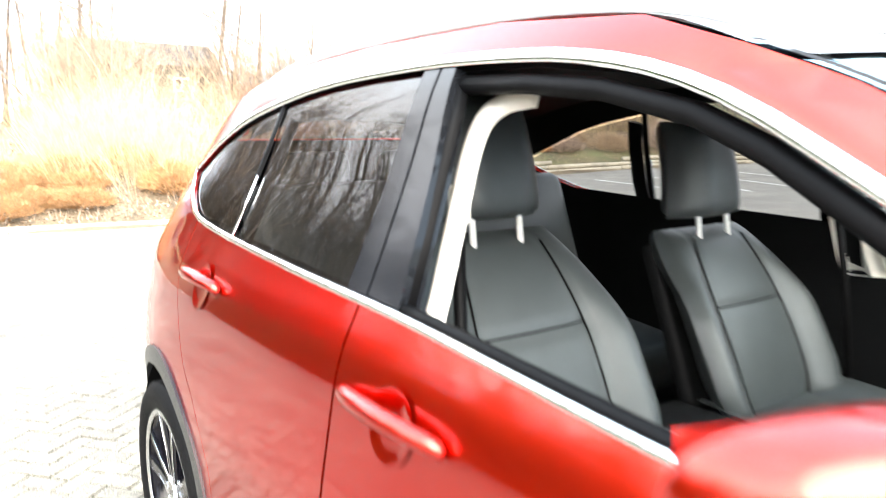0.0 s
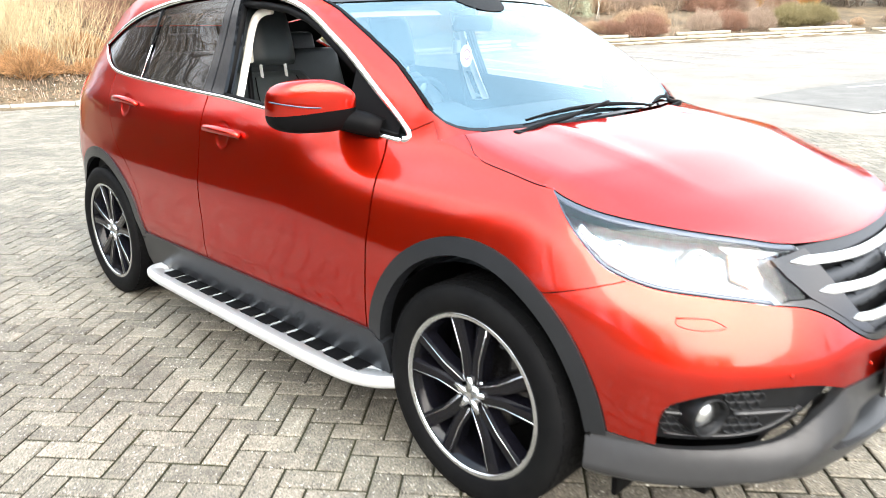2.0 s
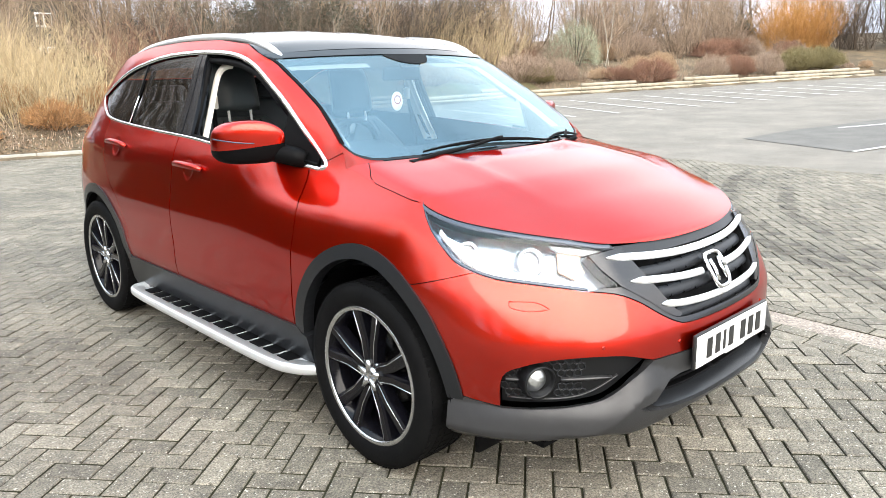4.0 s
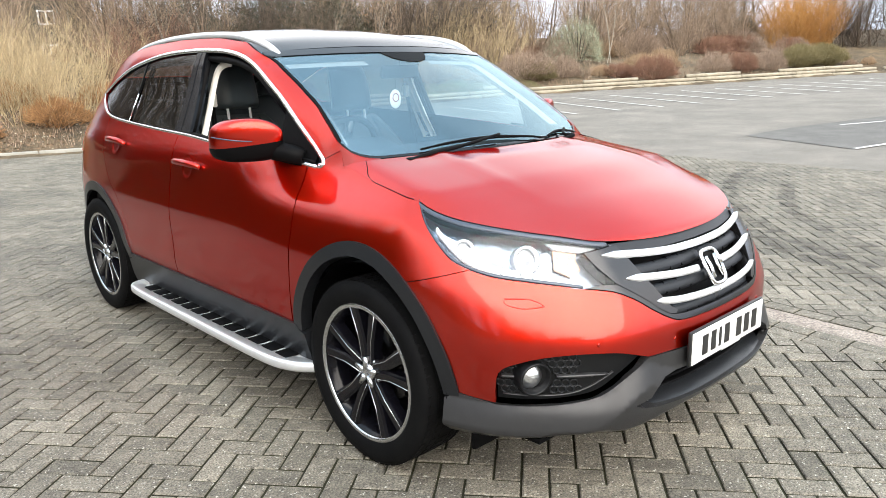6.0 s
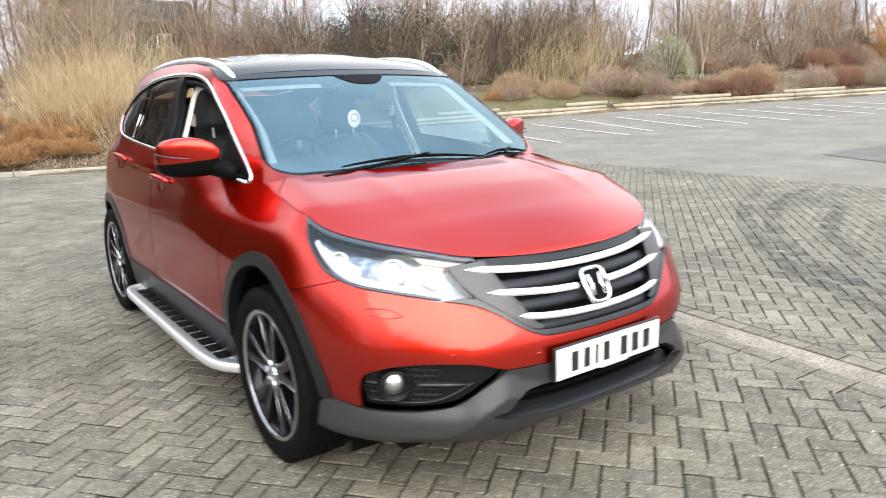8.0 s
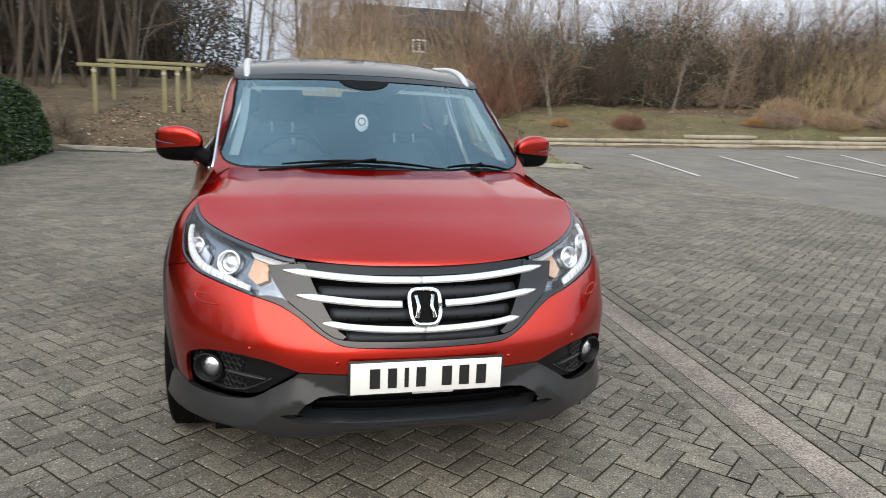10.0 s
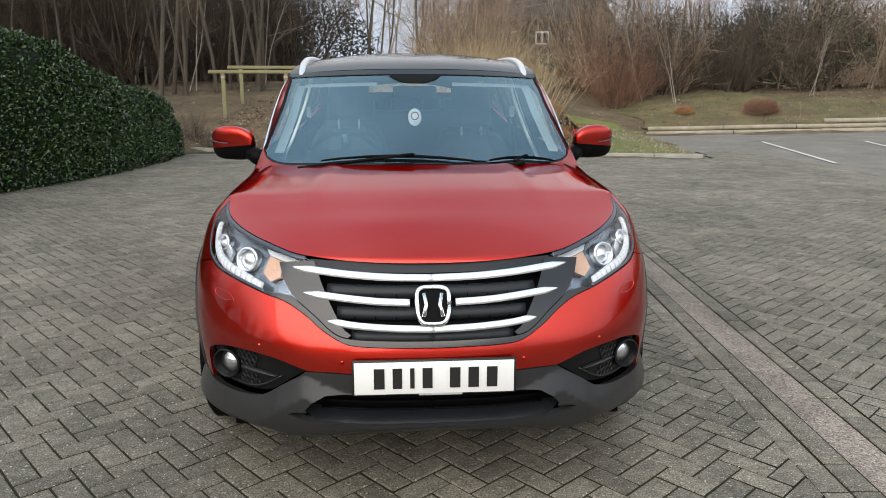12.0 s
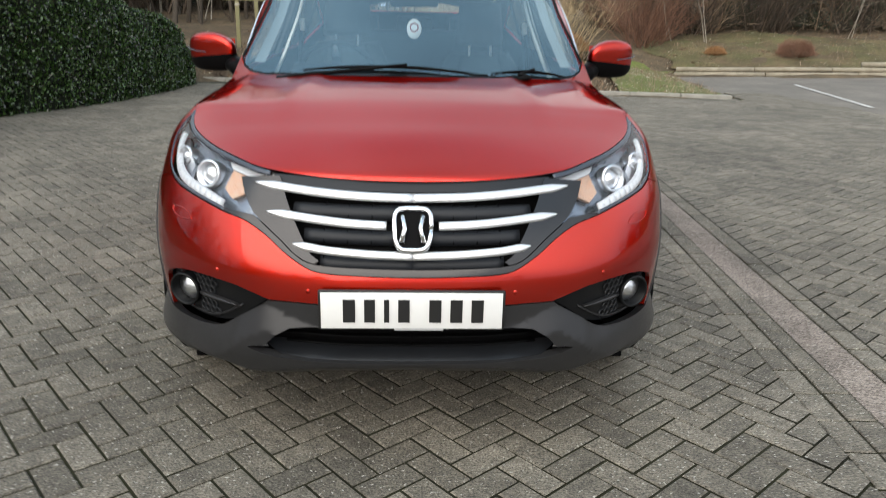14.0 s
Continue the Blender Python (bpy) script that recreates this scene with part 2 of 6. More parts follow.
def pchip(table):
    """A smooth curve through (x, value) pairs."""
    X = [p[0] for p in table]
    Y = [p[1] for p in table]
    n = len(X)
    S = [(Y[i + 1] - Y[i]) / (X[i + 1] - X[i]) for i in range(n - 1)]
    D = [S[0]] + [0.0 if S[i - 1] * S[i] <= 0 else 2 * S[i - 1] * S[i] / (S[i - 1] + S[i]) for i in range(1, n - 1)] + [S[-1]]

    def value(x):
        if x <= X[0]:
            return Y[0] + D[0] * (x - X[0])
        if x >= X[-1]:
            return Y[-1] + D[-1] * (x - X[-1])
        lo, hi = 0, n - 1
        while hi - lo > 1:
            mid = (lo + hi) // 2
            if X[mid] <= x:
                lo = mid
            else:
                hi = mid
        h = X[lo + 1] - X[lo]
        t = (x - X[lo]) / h
        return (Y[lo] * (1 + 2 * t) * (1 - t) ** 2 + Y[lo + 1] * t * t * (3 - 2 * t)
                + h * (D[lo] * t * (1 - t) ** 2 - D[lo + 1] * t * t * (1 - t)))
    return value


def fair(table, sigma):
    """The same curve with its bends eased over about sigma."""
    raw = pchip(table)
    lo, hi, n = table[0][0], table[-1][0], 120
    steps = [k * sigma / 4 for k in range(-10, 11)]
    share = [math.exp(-.5 * (d / sigma) ** 2) for d in steps]
    total_share = sum(share)
    return pchip([(x, sum(w * raw(x + d) for w, d in zip(share, steps)) / total_share) for x in [lo + (hi - lo) * i / n for i in range(n + 1)]])


def ease(a, b, x):
    t = min(1.0, max(0.0, (x - a) / (b - a)))
    return t * t * (3 - 2 * t)


def catmull(pts, per=8):
    """A dense open curve through the points, of any dimension."""
    out = []
    for i in range(len(pts) - 1):
        a, b, c, d = pts[max(i - 1, 0)], pts[i], pts[i + 1], pts[min(i + 2, len(pts) - 1)]
        for k in range(per):
            t = k / per
            out.append(tuple(0.5 * (2 * q + (r - p) * t + (2 * p - 5 * q + 4 * r - s) * t * t + (3 * q - p - 3 * r + s) * t ** 3)
                             for p, q, r, s in zip(a, b, c, d)))
    out.append(tuple(pts[-1]))
    return out


# The car's outline in plan, half of it, from the middle of the nose to the middle of the tail
PLAN = [(0, -.905), (.13, -.903), (.26, -.893), (.47, -.845), (.60, -.775), (.70, -.69), (.80, -.58), (.865, -.45), (.90, -.30), (.912, -.1),
        (.914, .3), (.914, 1.0), (.914, 2.0), (.904, 2.55), (.875, 2.85), (.815, 3.13), (.71, 3.33), (.48, 3.46), (0, 3.52)]
DENSE = catmull(PLAN, 24)
ARC = [0.0]
for one, two in zip(DENSE, DENSE[1:]):
    ARC.append(ARC[-1] + math.hypot(two[0] - one[0], two[1] - one[1]))
PLAN_X, PLAN_Y = fair([(-a, -p[0]) for a, p in zip(ARC[:60:6], DENSE[:60:6])][:0:-1] + [(a, p[0]) for a, p in zip(ARC[::6], DENSE[::6])], .05), fair([(-a, p[1]) for a, p in zip(ARC[:60:6], DENSE[:60:6])][:0:-1] + [(a, p[1]) for a, p in zip(ARC[::6], DENSE[::6])], .05)
SIDE = fair([(.18, .93), (.3, .955), (.45, .985), (.5, .996), (.56, .992), (.64, .994), (.70, .998), (.76, .996), (.82, .986), (.88, .974), (.94, .962), (1.0, .950), (1.05, .934), (1.09, .911), (1.12, .892), (1.2, .856), (1.35, .792), (1.5, .735), (1.6, .66)], .03)
FENDER = fair([(.18, .93), (.3, .955), (.45, .985), (.6, .998), (.72, .998), (.80, .98), (.87, .960), (.92, .940), (.955, .908), (.98, .878), (1.005, .853), (1.03, .833), (1.065, .812), (1.12, .795), (1.2, .768), (1.35, .718), (1.5, .675), (1.6, .61)], .024)
NOSE = fair([(.18, .10), (.25, .05), (.3, .02), (.36, 0), (.5, 0), (.58, .004), (.65, .03), (.7, .055), (.75, .085), (.8, .12), (.85, .155), (.9, .20), (.95, .27), (1.0, .36), (1.1, .5)], .02)
TAIL = pchip([(.2, .05), (.4, .0), (.85, 0), (1.0, .02), (1.15, .08), (1.3, .18), (1.45, .34), (1.58, .55)])


BROW_Y = pchip([(1.06, .36), (1.08, .38), (1.125, .445), (1.185, .52), (1.262, .63), (1.315, .70), (1.378, .80), (1.445, .93), (1.48, 1.03), (1.51, 1.25)])
PILLAR = pchip([(1.06, 0), (1.12, .002), (1.2, .010), (1.3, .028), (1.37, .04), (1.44, .04), (1.49, .025), (1.53, .006), (1.55, 0), (1.7, 0)])


def shell(u, z):
    """A point of the car's skin: u metres round its plan from the nose, z high."""
    cx, cy = PLAN_X(u), PLAN_Y(u)
    f = ease(.25, .95, cy)
    k = FENDER(z) * (1 - f) + SIDE(z) * f
    if z > 1.06:
        k -= PILLAR(z) * (1 - ease(min(BROW_Y(min(z, 1.5)), .98) - .14, min(BROW_Y(min(z, 1.5)), .98) + .01, cy)) * ease(-.3, .2, cy)
    k *= 1 - .035 * ease(1.15, 1.5, z) * ease(1.7, 2.9, cy)
    return (cx * k, cy + NOSE(z) * (1 - ease(-.65, -.05, cy)) - TAIL(z) * ease(2.3, 3.4, cy), z)


def skin(u, z):
    """The point and the outward normal there."""
    e = .004
    p, a, b = shell(u, z), shell(u + e, z), shell(u, z + e)
    c, d = shell(u - e, z) if u > e else p, shell(u, z - e)
    v, w = [i - j for i, j in zip(a, c)], [i - j for i, j in zip(b, d)]
    n = (v[1] * w[2] - v[2] * w[1], v[2] * w[0] - v[0] * w[2], v[0] * w[1] - v[1] * w[0])
    l = math.sqrt(sum(i * i for i in n)) or 1
    return p, tuple(i / l for i in n)


def sp(y, z):
    """u, z of the skin's point at y, z on the side."""
    lo, hi = 0.0, ARC[-1]
    for _ in range(40):
        mid = (lo + hi) / 2
        if shell(mid, z)[1] < y:
            lo = mid
        else:
            hi = mid
    return (lo, z)


def fp(x, z):
    """u, z of the skin's point at x, z on the front."""
    lo, hi = 0.0, 1.75
    for _ in range(40):
        mid = (lo + hi) / 2
        if shell(mid, z)[0] < x:
            lo = mid
        else:
            hi = mid
    return (lo, z)


# ---- mesh helpers ----
def link(name, verts, faces, mat, parent=None, label="", smooth=True, normals=None):
    """One mesh object from points and faces."""
    me = bpy.data.meshes.new(name)
    me.from_pydata([tuple(v) for v in verts], [], faces)
    me.materials.append(mat)
    if smooth:
        me.polygons.foreach_set("use_smooth", [True] * len(me.polygons))
    if normals:
        me.normals_split_custom_set([normals[i] for f in faces for i in f])
    me.update()
    ob = new(name, me)
    ob.parent = parent
    if label:
        tagged(ob, label)
    return ob


def part(name, bm, mat, parent=None, label="", smooth=True):
    """Links a bmesh as one mesh object under a thing or under a part."""
    me = bpy.data.meshes.new(name)
    bm.to_mesh(me)
    bm.free()
    me.materials.append(mat)
    if smooth:
        me.polygons.foreach_set("use_smooth", [True] * len(me.polygons))
        me.set_sharp_from_angle(angle=radians(40))
    ob = new(name, me)
    ob.parent = parent
    if label:
        tagged(ob, label)
    return ob


def thing(name, label, category, group="", at=(0, 0, 0)):
    """An empty at the base of a thing."""
    ob = new(name)
    ob.empty_display_size = 0.1
    ob.location = at
    return tagged(ob, label, category, group)


def box_bm(size, bevel=0.01, at=(0, 0, 0), segments=2):
    bm = bmesh.new()
    bmesh.ops.create_cube(bm, size=1.0, matrix=Matrix.Translation(at) @ Matrix.Diagonal((*size, 1)))
    if bevel:
        bmesh.ops.bevel(bm, geom=bm.edges[:], offset=bevel, segments=segments, affect="EDGES", profile=0.5)
    return bm


def join(*bms):
    """Several bmeshes as one."""
    out = bmesh.new()
    for b in bms:
        me = bpy.data.meshes.new("join")
        b.to_mesh(me)
        b.free()
        out.from_mesh(me)
        bpy.data.meshes.remove(me)
    return out


def turned(profile, steps=48, axis="x", at=(0, 0, 0), closed=False):
    """A solid of revolution: profile of (radius, along the axis)."""
    verts, faces = [], []
    n = len(profile)
    for k in range(steps):
        a = 2 * math.pi * k / steps
        for r, h in profile:
            c, s = r * math.cos(a), r * math.sin(a)
            v = {"x": (h, c, s), "y": (c, h, s), "z": (c, s, h)}[axis]
            verts.append((v[0] + at[0], v[1] + at[1], v[2] + at[2]))
    for k in range(steps):
        for i in range(n if closed else n - 1):
            j = (i + 1) % n
            a, b = k * n, ((k + 1) % steps) * n
            faces.append((a + i, a + j, b + j, b + i))
    return verts, faces


def tube(points, radii, sides=8):
    """A tube along points; radii one number or one for each point."""
    pts = [Vector(p) for p in points]
    verts, faces = [], []
    for i, p in enumerate(pts):
        d = (pts[min(i + 1, len(pts) - 1)] - pts[max(i - 1, 0)]).normalized()
        up = Vector((0, 0, 1)) if abs(d.z) < 0.9 else Vector((1, 0, 0))
        a = d.cross(up).normalized()
        b = a.cross(d)
        r = radii[i] if isinstance(radii, (list, tuple)) else radii
        for k in range(sides):
            t = 2 * math.pi * k / sides
            verts.append(p + (a * math.cos(t) + b * math.sin(t)) * r)
    for i in range(len(pts) - 1):
        for k in range(sides):
            j = (k + 1) % sides
            faces.append((i * sides + k, i * sides + j, (i + 1) * sides + j, (i + 1) * sides + k))
    faces.append(tuple(range(sides))[::-1])
    faces.append(tuple((len(pts) - 1) * sides + k for k in range(sides)))
    return verts, faces


def patch(nu, nv, place):
    """A grid of quads over place(u, v), u and v from 0 to 1."""
    verts = [place(i / nu, j / nv) for i in range(nu + 1) for j in range(nv + 1)]
    faces = [(i * (nv + 1) + j, (i + 1) * (nv + 1) + j, (i + 1) * (nv + 1) + j + 1, i * (nv + 1) + j + 1) for i in range(nu) for j in range(nv)]
    return verts, faces


def flat_cut(poly, step):
    """Fills an outline in the plane and cuts it into cells."""
    area = sum(a[0] * b[1] - b[0] * a[1] for a, b in zip(poly, poly[1:] + poly[:1]))
    if area < 0:
        poly = poly[::-1]
    bm = bmesh.new()
    bm.faces.new([bm.verts.new((a, b, 0)) for a, b in poly])
    bm.normal_update()
    bmesh.ops.triangulate(bm, faces=bm.faces[:], ngon_method="EAR_CLIP")
    for k in (0, 1):
        lo, hi = min(p[k] for p in poly), max(p[k] for p in poly)
        n = int((hi - lo) / step)
        no = (1, 0, 0) if k == 0 else (0, 1, 0)
        for i in range(1, n + 1):
            at = lo + (hi - lo) * i / (n + 1)
            bmesh.ops.bisect_plane(bm, geom=bm.verts[:] + bm.edges[:] + bm.faces[:], dist=1e-5, plane_co=(at, 0, 0) if k == 0 else (0, at, 0), plane_no=no)
    bm.verts.index_update()
    verts = [(v.co.x, v.co.y) for v in bm.verts]
    faces = [tuple(v.index for v in f.verts) for f in bm.faces]
    rim = [(e.link_loops[0].vert.index, e.link_loops[0].link_loop_next.vert.index) for e in bm.edges if len(e.link_faces) == 1]
    bm.free()
    return verts, faces, rim


def shrink(poly, d):
    """Draws an outline in by d."""
    area = sum(a[0] * b[1] - b[0] * a[1] for a, b in zip(poly, poly[1:] + poly[:1]))
    if area < 0:
        poly = poly[::-1]
    out = []
    n = len(poly)
    for i in range(n):
        (ax, ay), (bx, by), (cx, cy) = poly[i - 1], poly[i], poly[(i + 1) % n]
        l1, l2 = math.hypot(bx - ax, by - ay) or 1, math.hypot(cx - bx, cy - by) or 1
        nx, ny = -(by - ay) / l1 - (cy - by) / l2, (bx - ax) / l1 + (cx - bx) / l2
        l = math.hypot(nx, ny) or 1
        k = d / max(0.4, l / 2)
        out.append((bx + nx / l * k, by + ny / l * k))
    return out


def panel(name, poly, mat, parent, sides=(-1,), off=0.0, gap=0.0014, skirt=0.014, step=0.04, label=""):
    """A sheet of the car's skin inside an outline given in u, z; off metres proud of it; with returned edges."""
    if gap:
        poly = [(max(0.0, u) if poly[i][0] > 1e-6 else 0.0, z) for i, (u, z) in enumerate(shrink_keep(poly, gap))]
    cells, faces, rim = flat_cut(poly, step)
    if callable(off):
        def proud(u, z):
            p, n = skin(abs(u), z)
            d = off(abs(u), z)
            return Vector((math.copysign(1, u) * (p[0] + n[0] * d), p[1] + n[1] * d, p[2] + n[2] * d))
        lifted = []
        for u, z in cells:
            du, dz = proud(u + .004, z) - proud(u - .004, z), proud(u, z + .004) - proud(u, z - .004)
            lifted.append((tuple(proud(u + 1e-7, z)), tuple(du.cross(dz).normalized())))
        off = 0.0
    else:
        lifted = [skin(max(u, 0.0), z) for u, z in cells]
    verts, out, normals = [], [], []
    for side in sides:
        base = len(verts)
        for p, n in lifted:
            verts.append((side * (p[0] + n[0] * off), p[1] + n[1] * off, p[2] + n[2] * off))
            normals.append((side * n[0], n[1], n[2]))
        for f in faces:
            g = tuple(base + i for i in f)
            out.append(g if side > 0 else g[::-1])
        if skirt:
            for a, b in rim:
                if cells[a][0] < 1e-4 and cells[b][0] < 1e-4:
                    continue
                pa, pb = Vector(verts[base + a]), Vector(verts[base + b])
                na, nb = Vector(normals[base + a]), Vector(normals[base + b])
                k = len(verts)
                quad = [pa, pb, pb - nb * skirt, pa - na * skirt]
                verts.extend(tuple(q) for q in quad)
                fn = (quad[1] - quad[0]).cross(quad[3] - quad[0])
                fn = -fn.normalized() if side > 0 else fn.normalized()
                normals.extend([tuple(fn)] * 4)
                out.append((k + 3, k + 2, k + 1, k) if side > 0 else (k, k + 1, k + 2, k + 3))
    return link(name, verts, out, mat, parent, label, True, normals)


def shrink_keep(poly, d):
    """Draws an outline in, but leaves the points on the car's middle line on it."""
    area = sum(a[0] * b[1] - b[0] * a[1] for a, b in zip(poly, poly[1:] + poly[:1]))
    src = poly if area > 0 else poly[::-1]
    thin = shrink(poly, d)
    res = [(0.0, t[1]) if p[0] < 1e-6 else t for p, t in zip(src, thin)]
    poly[:] = src
    return res


def strip(path, width, high, sides=(-1,), base=0.0, taper=0.0, shift=0.0):
    """A moulding along a line of u, z on the skin: verts and faces."""
    verts, faces = [], []
    n = len(path)
    prof = ((-.5, 0), (-.42, .7), (-.2, 1), (.2, 1), (.42, .7), (.5, 0))
    for side in sides:
        b0 = len(verts)
        for i, (u, z) in enumerate(path):
            a, b = path[max(i - 1, 0)], path[min(i + 1, n - 1)]
            du, dz = b[0] - a[0], b[1] - a[1]
            l = math.hypot(du, dz) or 1
            nu, nz = -dz / l, du / l
            w = width
            if taper:
                w *= min(1.0, .15 + i / (n * taper))
            for o, h in prof:
                uu, zz = u + nu * (o * w + shift), z + nz * (o * w + shift)
                p, nn = skin(max(uu, 0.0), zz)
                d = base + h * high
                verts.append((side * (p[0] + nn[0] * d), p[1] + nn[1] * d, p[2] + nn[2] * d))
        k = len(prof)
        for i in range(n - 1):
            for j in range(k - 1):
                f = (b0 + i * k + j, b0 + (i + 1) * k + j, b0 + (i + 1) * k + j + 1, b0 + i * k + j + 1)
                faces.append(f if side > 0 else f[::-1])
        for i in (0, n - 1):
            f = tuple(b0 + i * k + j for j in range(k))
            faces.append(f if (i == 0) == (side > 0) else f[::-1])
    return verts, faces


def S(*pts):
    """Side points y, z as u, z."""
    return [sp(y, z) for y, z in pts]


def rounded(bm_size, at, turn=(0, 0, 0), bevel=0.03, segments=4):
    bm = box_bm(bm_size, bevel, (0, 0, 0), segments)
    bmesh.ops.transform(bm, matrix=pose(*at, *turn), verts=bm.verts)
    return bm


# ---- the car ----
RIGHT, BOTH = (-1,), (-1, 1)
EDGE_W = [(.262, 1.068), (.315, 1.132), (.405, 1.199), (.515, 1.275), (.615, 1.330), (.72, 1.388), (.83, 1.445), (.945, 1.493)]   # the windscreen's edge, y and z
car = thing("car", "metallic red five-door crossover car parked on grey block paving", "car")


def oval(cy, a, b, start, end, n=22, cz=.345):
    """Points y, z of a wheel arch, from the front end over the top to the rear end (angles from the front, degrees)."""
    return [(cy - a * math.cos(radians(start + (end - start) * i / n)), cz + b * math.sin(radians(start + (end - start) * i / n))) for i in range(n + 1)]


ARCH_F, ARCH_R = (0.0, .444, .486), (2.625, .485, .452)
TIP = (1.113, .984)
lamp_top = catmull([TIP, (.92, .938), (.745, .908), (.60, .886), (.50, .867), (.445, .860)], 5) + [(.425, .846)]
lamp_out = catmull([(.93, .797), (.99, .822), (1.03, .86), (1.07, .91), TIP], 4)
lamp_low = catmull([(.59, .738), (.66, .75), (.76, .764), (.86, .778), (.93, .797)], 4)
wing_edge = [(.545, .835), (.518, .79), (.475, .742)]
trim_low = catmull([(.59, .738), (.50, .722), (.43, .69), (.37, .648), (.305, .612), (.25, .599), (.12, .594), (0, .592)], 4)
grille_side = catmull([(.475, .742), (.39, .685), (.334, .642), (.279, .622), (.14, .616), (0, .614)], 4)
fog_top = catmull([(.935, .38), (.918, .485), (.85, .522), (.76, .541), (.674, .547), (.60, .546), (.522, .538), (.422, .509)], 4)
fog_low = catmull([(.422, .509), (.512, .458), (.60, .408), (.70, .388), (.80, .38), (.935, .38)], 4)
arch_front = S(*oval(ARCH_F[0], ARCH_F[1], ARCH_F[2], -6, 200, 34))
arch_in = S(*oval(ARCH_F[0], ARCH_F[1] - .055, ARCH_F[2] - .05, -14, 4, 6))
clad_top = pchip([(0, .440), (.28, .442), (.36, .470), (.43, .495), (.512, .458), (.60, .408), (.70, .388), (.80, .38), (1.2, .385)])

clad_turn = pchip([(0, .337), (.25, .326), (.36, .306), (.44, .290), (.50, .290), (.60, .312), (.70, .312), (.80, .300), (1.2, .301)])


def clad_off(u, z):
    """The lower bumper swells below its upper edge and draws in again at its foot."""
    t = clad_top(u) - z
    return .004 + (.024 + .020 * ease(.40, .68, u)) * max(0.0, min(t / .078, 1)) - .75 * max(0.0, clad_turn(u) - z)
seam_i = min(range(len(arch_front)), key=lambda i: abs(arch_front[i][1] - .745) + (9 if arch_front[i][0] > 1.5 else 0))
low_i = min(range(len(arch_front)), key=lambda i: abs(arch_front[i][1] - .385) + (9 if arch_front[i][0] > 1.5 else 0))
back_i = min(range(len(arch_front)), key=lambda i: abs(arch_front[i][1] - .425) + (9 if arch_front[i][0] < 1.5 else 0))

# front bumper skin
bumper = panel("front_bumper", trim_low[::-1] + lamp_low[1:] + arch_front[low_i:seam_i + 1][::-1] + fog_top + [(.345, .509), (.26, .507), (0, .507)],
               PAINT, car, BOTH, label="red painted bumper skin")
intake = [(0, .345), (.302, .345), (.40, .347), (.455, .355), (.492, .368), (.432, .38), (.405, .408), (.36, .432), (.30, .437), (0, .437)]
panel("bumper_cladding", [(0, .507), (.26, .507), (.345, .509)] + fog_low + [arch_front[low_i]] + arch_in[::-1][:5] + [(arch_in[1][0] - .005, .25), (.86, .238), (.72, .245), (.60, .252), (.50, .252), (.43, .256), (.36, .268), (.25, .279), (0, .284)] + intake,
      BUMPER_GREY, car, BOTH, off=clad_off, skirt=.03, step=.016, label="satin grey plastic lower bumper")
panel("intake_shelf", [(0, .345), (.30, .345), (.40, .347), (.455, .355), (.470, .361), (.44, .365), (.40, .366), (0, .366)], CLADDING, car, BOTH,
      off=lambda u, z: .022 - .075 * ease(.340, .368, z), gap=0, skirt=0, step=.016, label="sloping grey shelf of the lower intake")
for side in BOTH:
    panel("fog_recess", fog_top[:-1] + fog_low[:-1], POCKET, car, (side,), off=-.035, gap=0, skirt=0, label="black fog lamp surround")
panel("lower_intake", [(0, .23), (.46, .25), (.52, .365), (.44, .46), (0, .47)], DARK, car, BOTH, off=-.06, gap=0, skirt=0)
for z in (.365, .395, .42):
    v, f = strip([(.40 - .4 * i / 10, z) for i in range(11)], .010, .02, BOTH, base=-.058)
    link("intake_slat", v, f, DARK, car)
for side in BOTH:
    v, f = strip([(.485, .368), (.46, .369), (.435, .372)], .009, .006, (side,), base=.012)
    link("lip_blade", v, f, BUMPER_GREY, car)

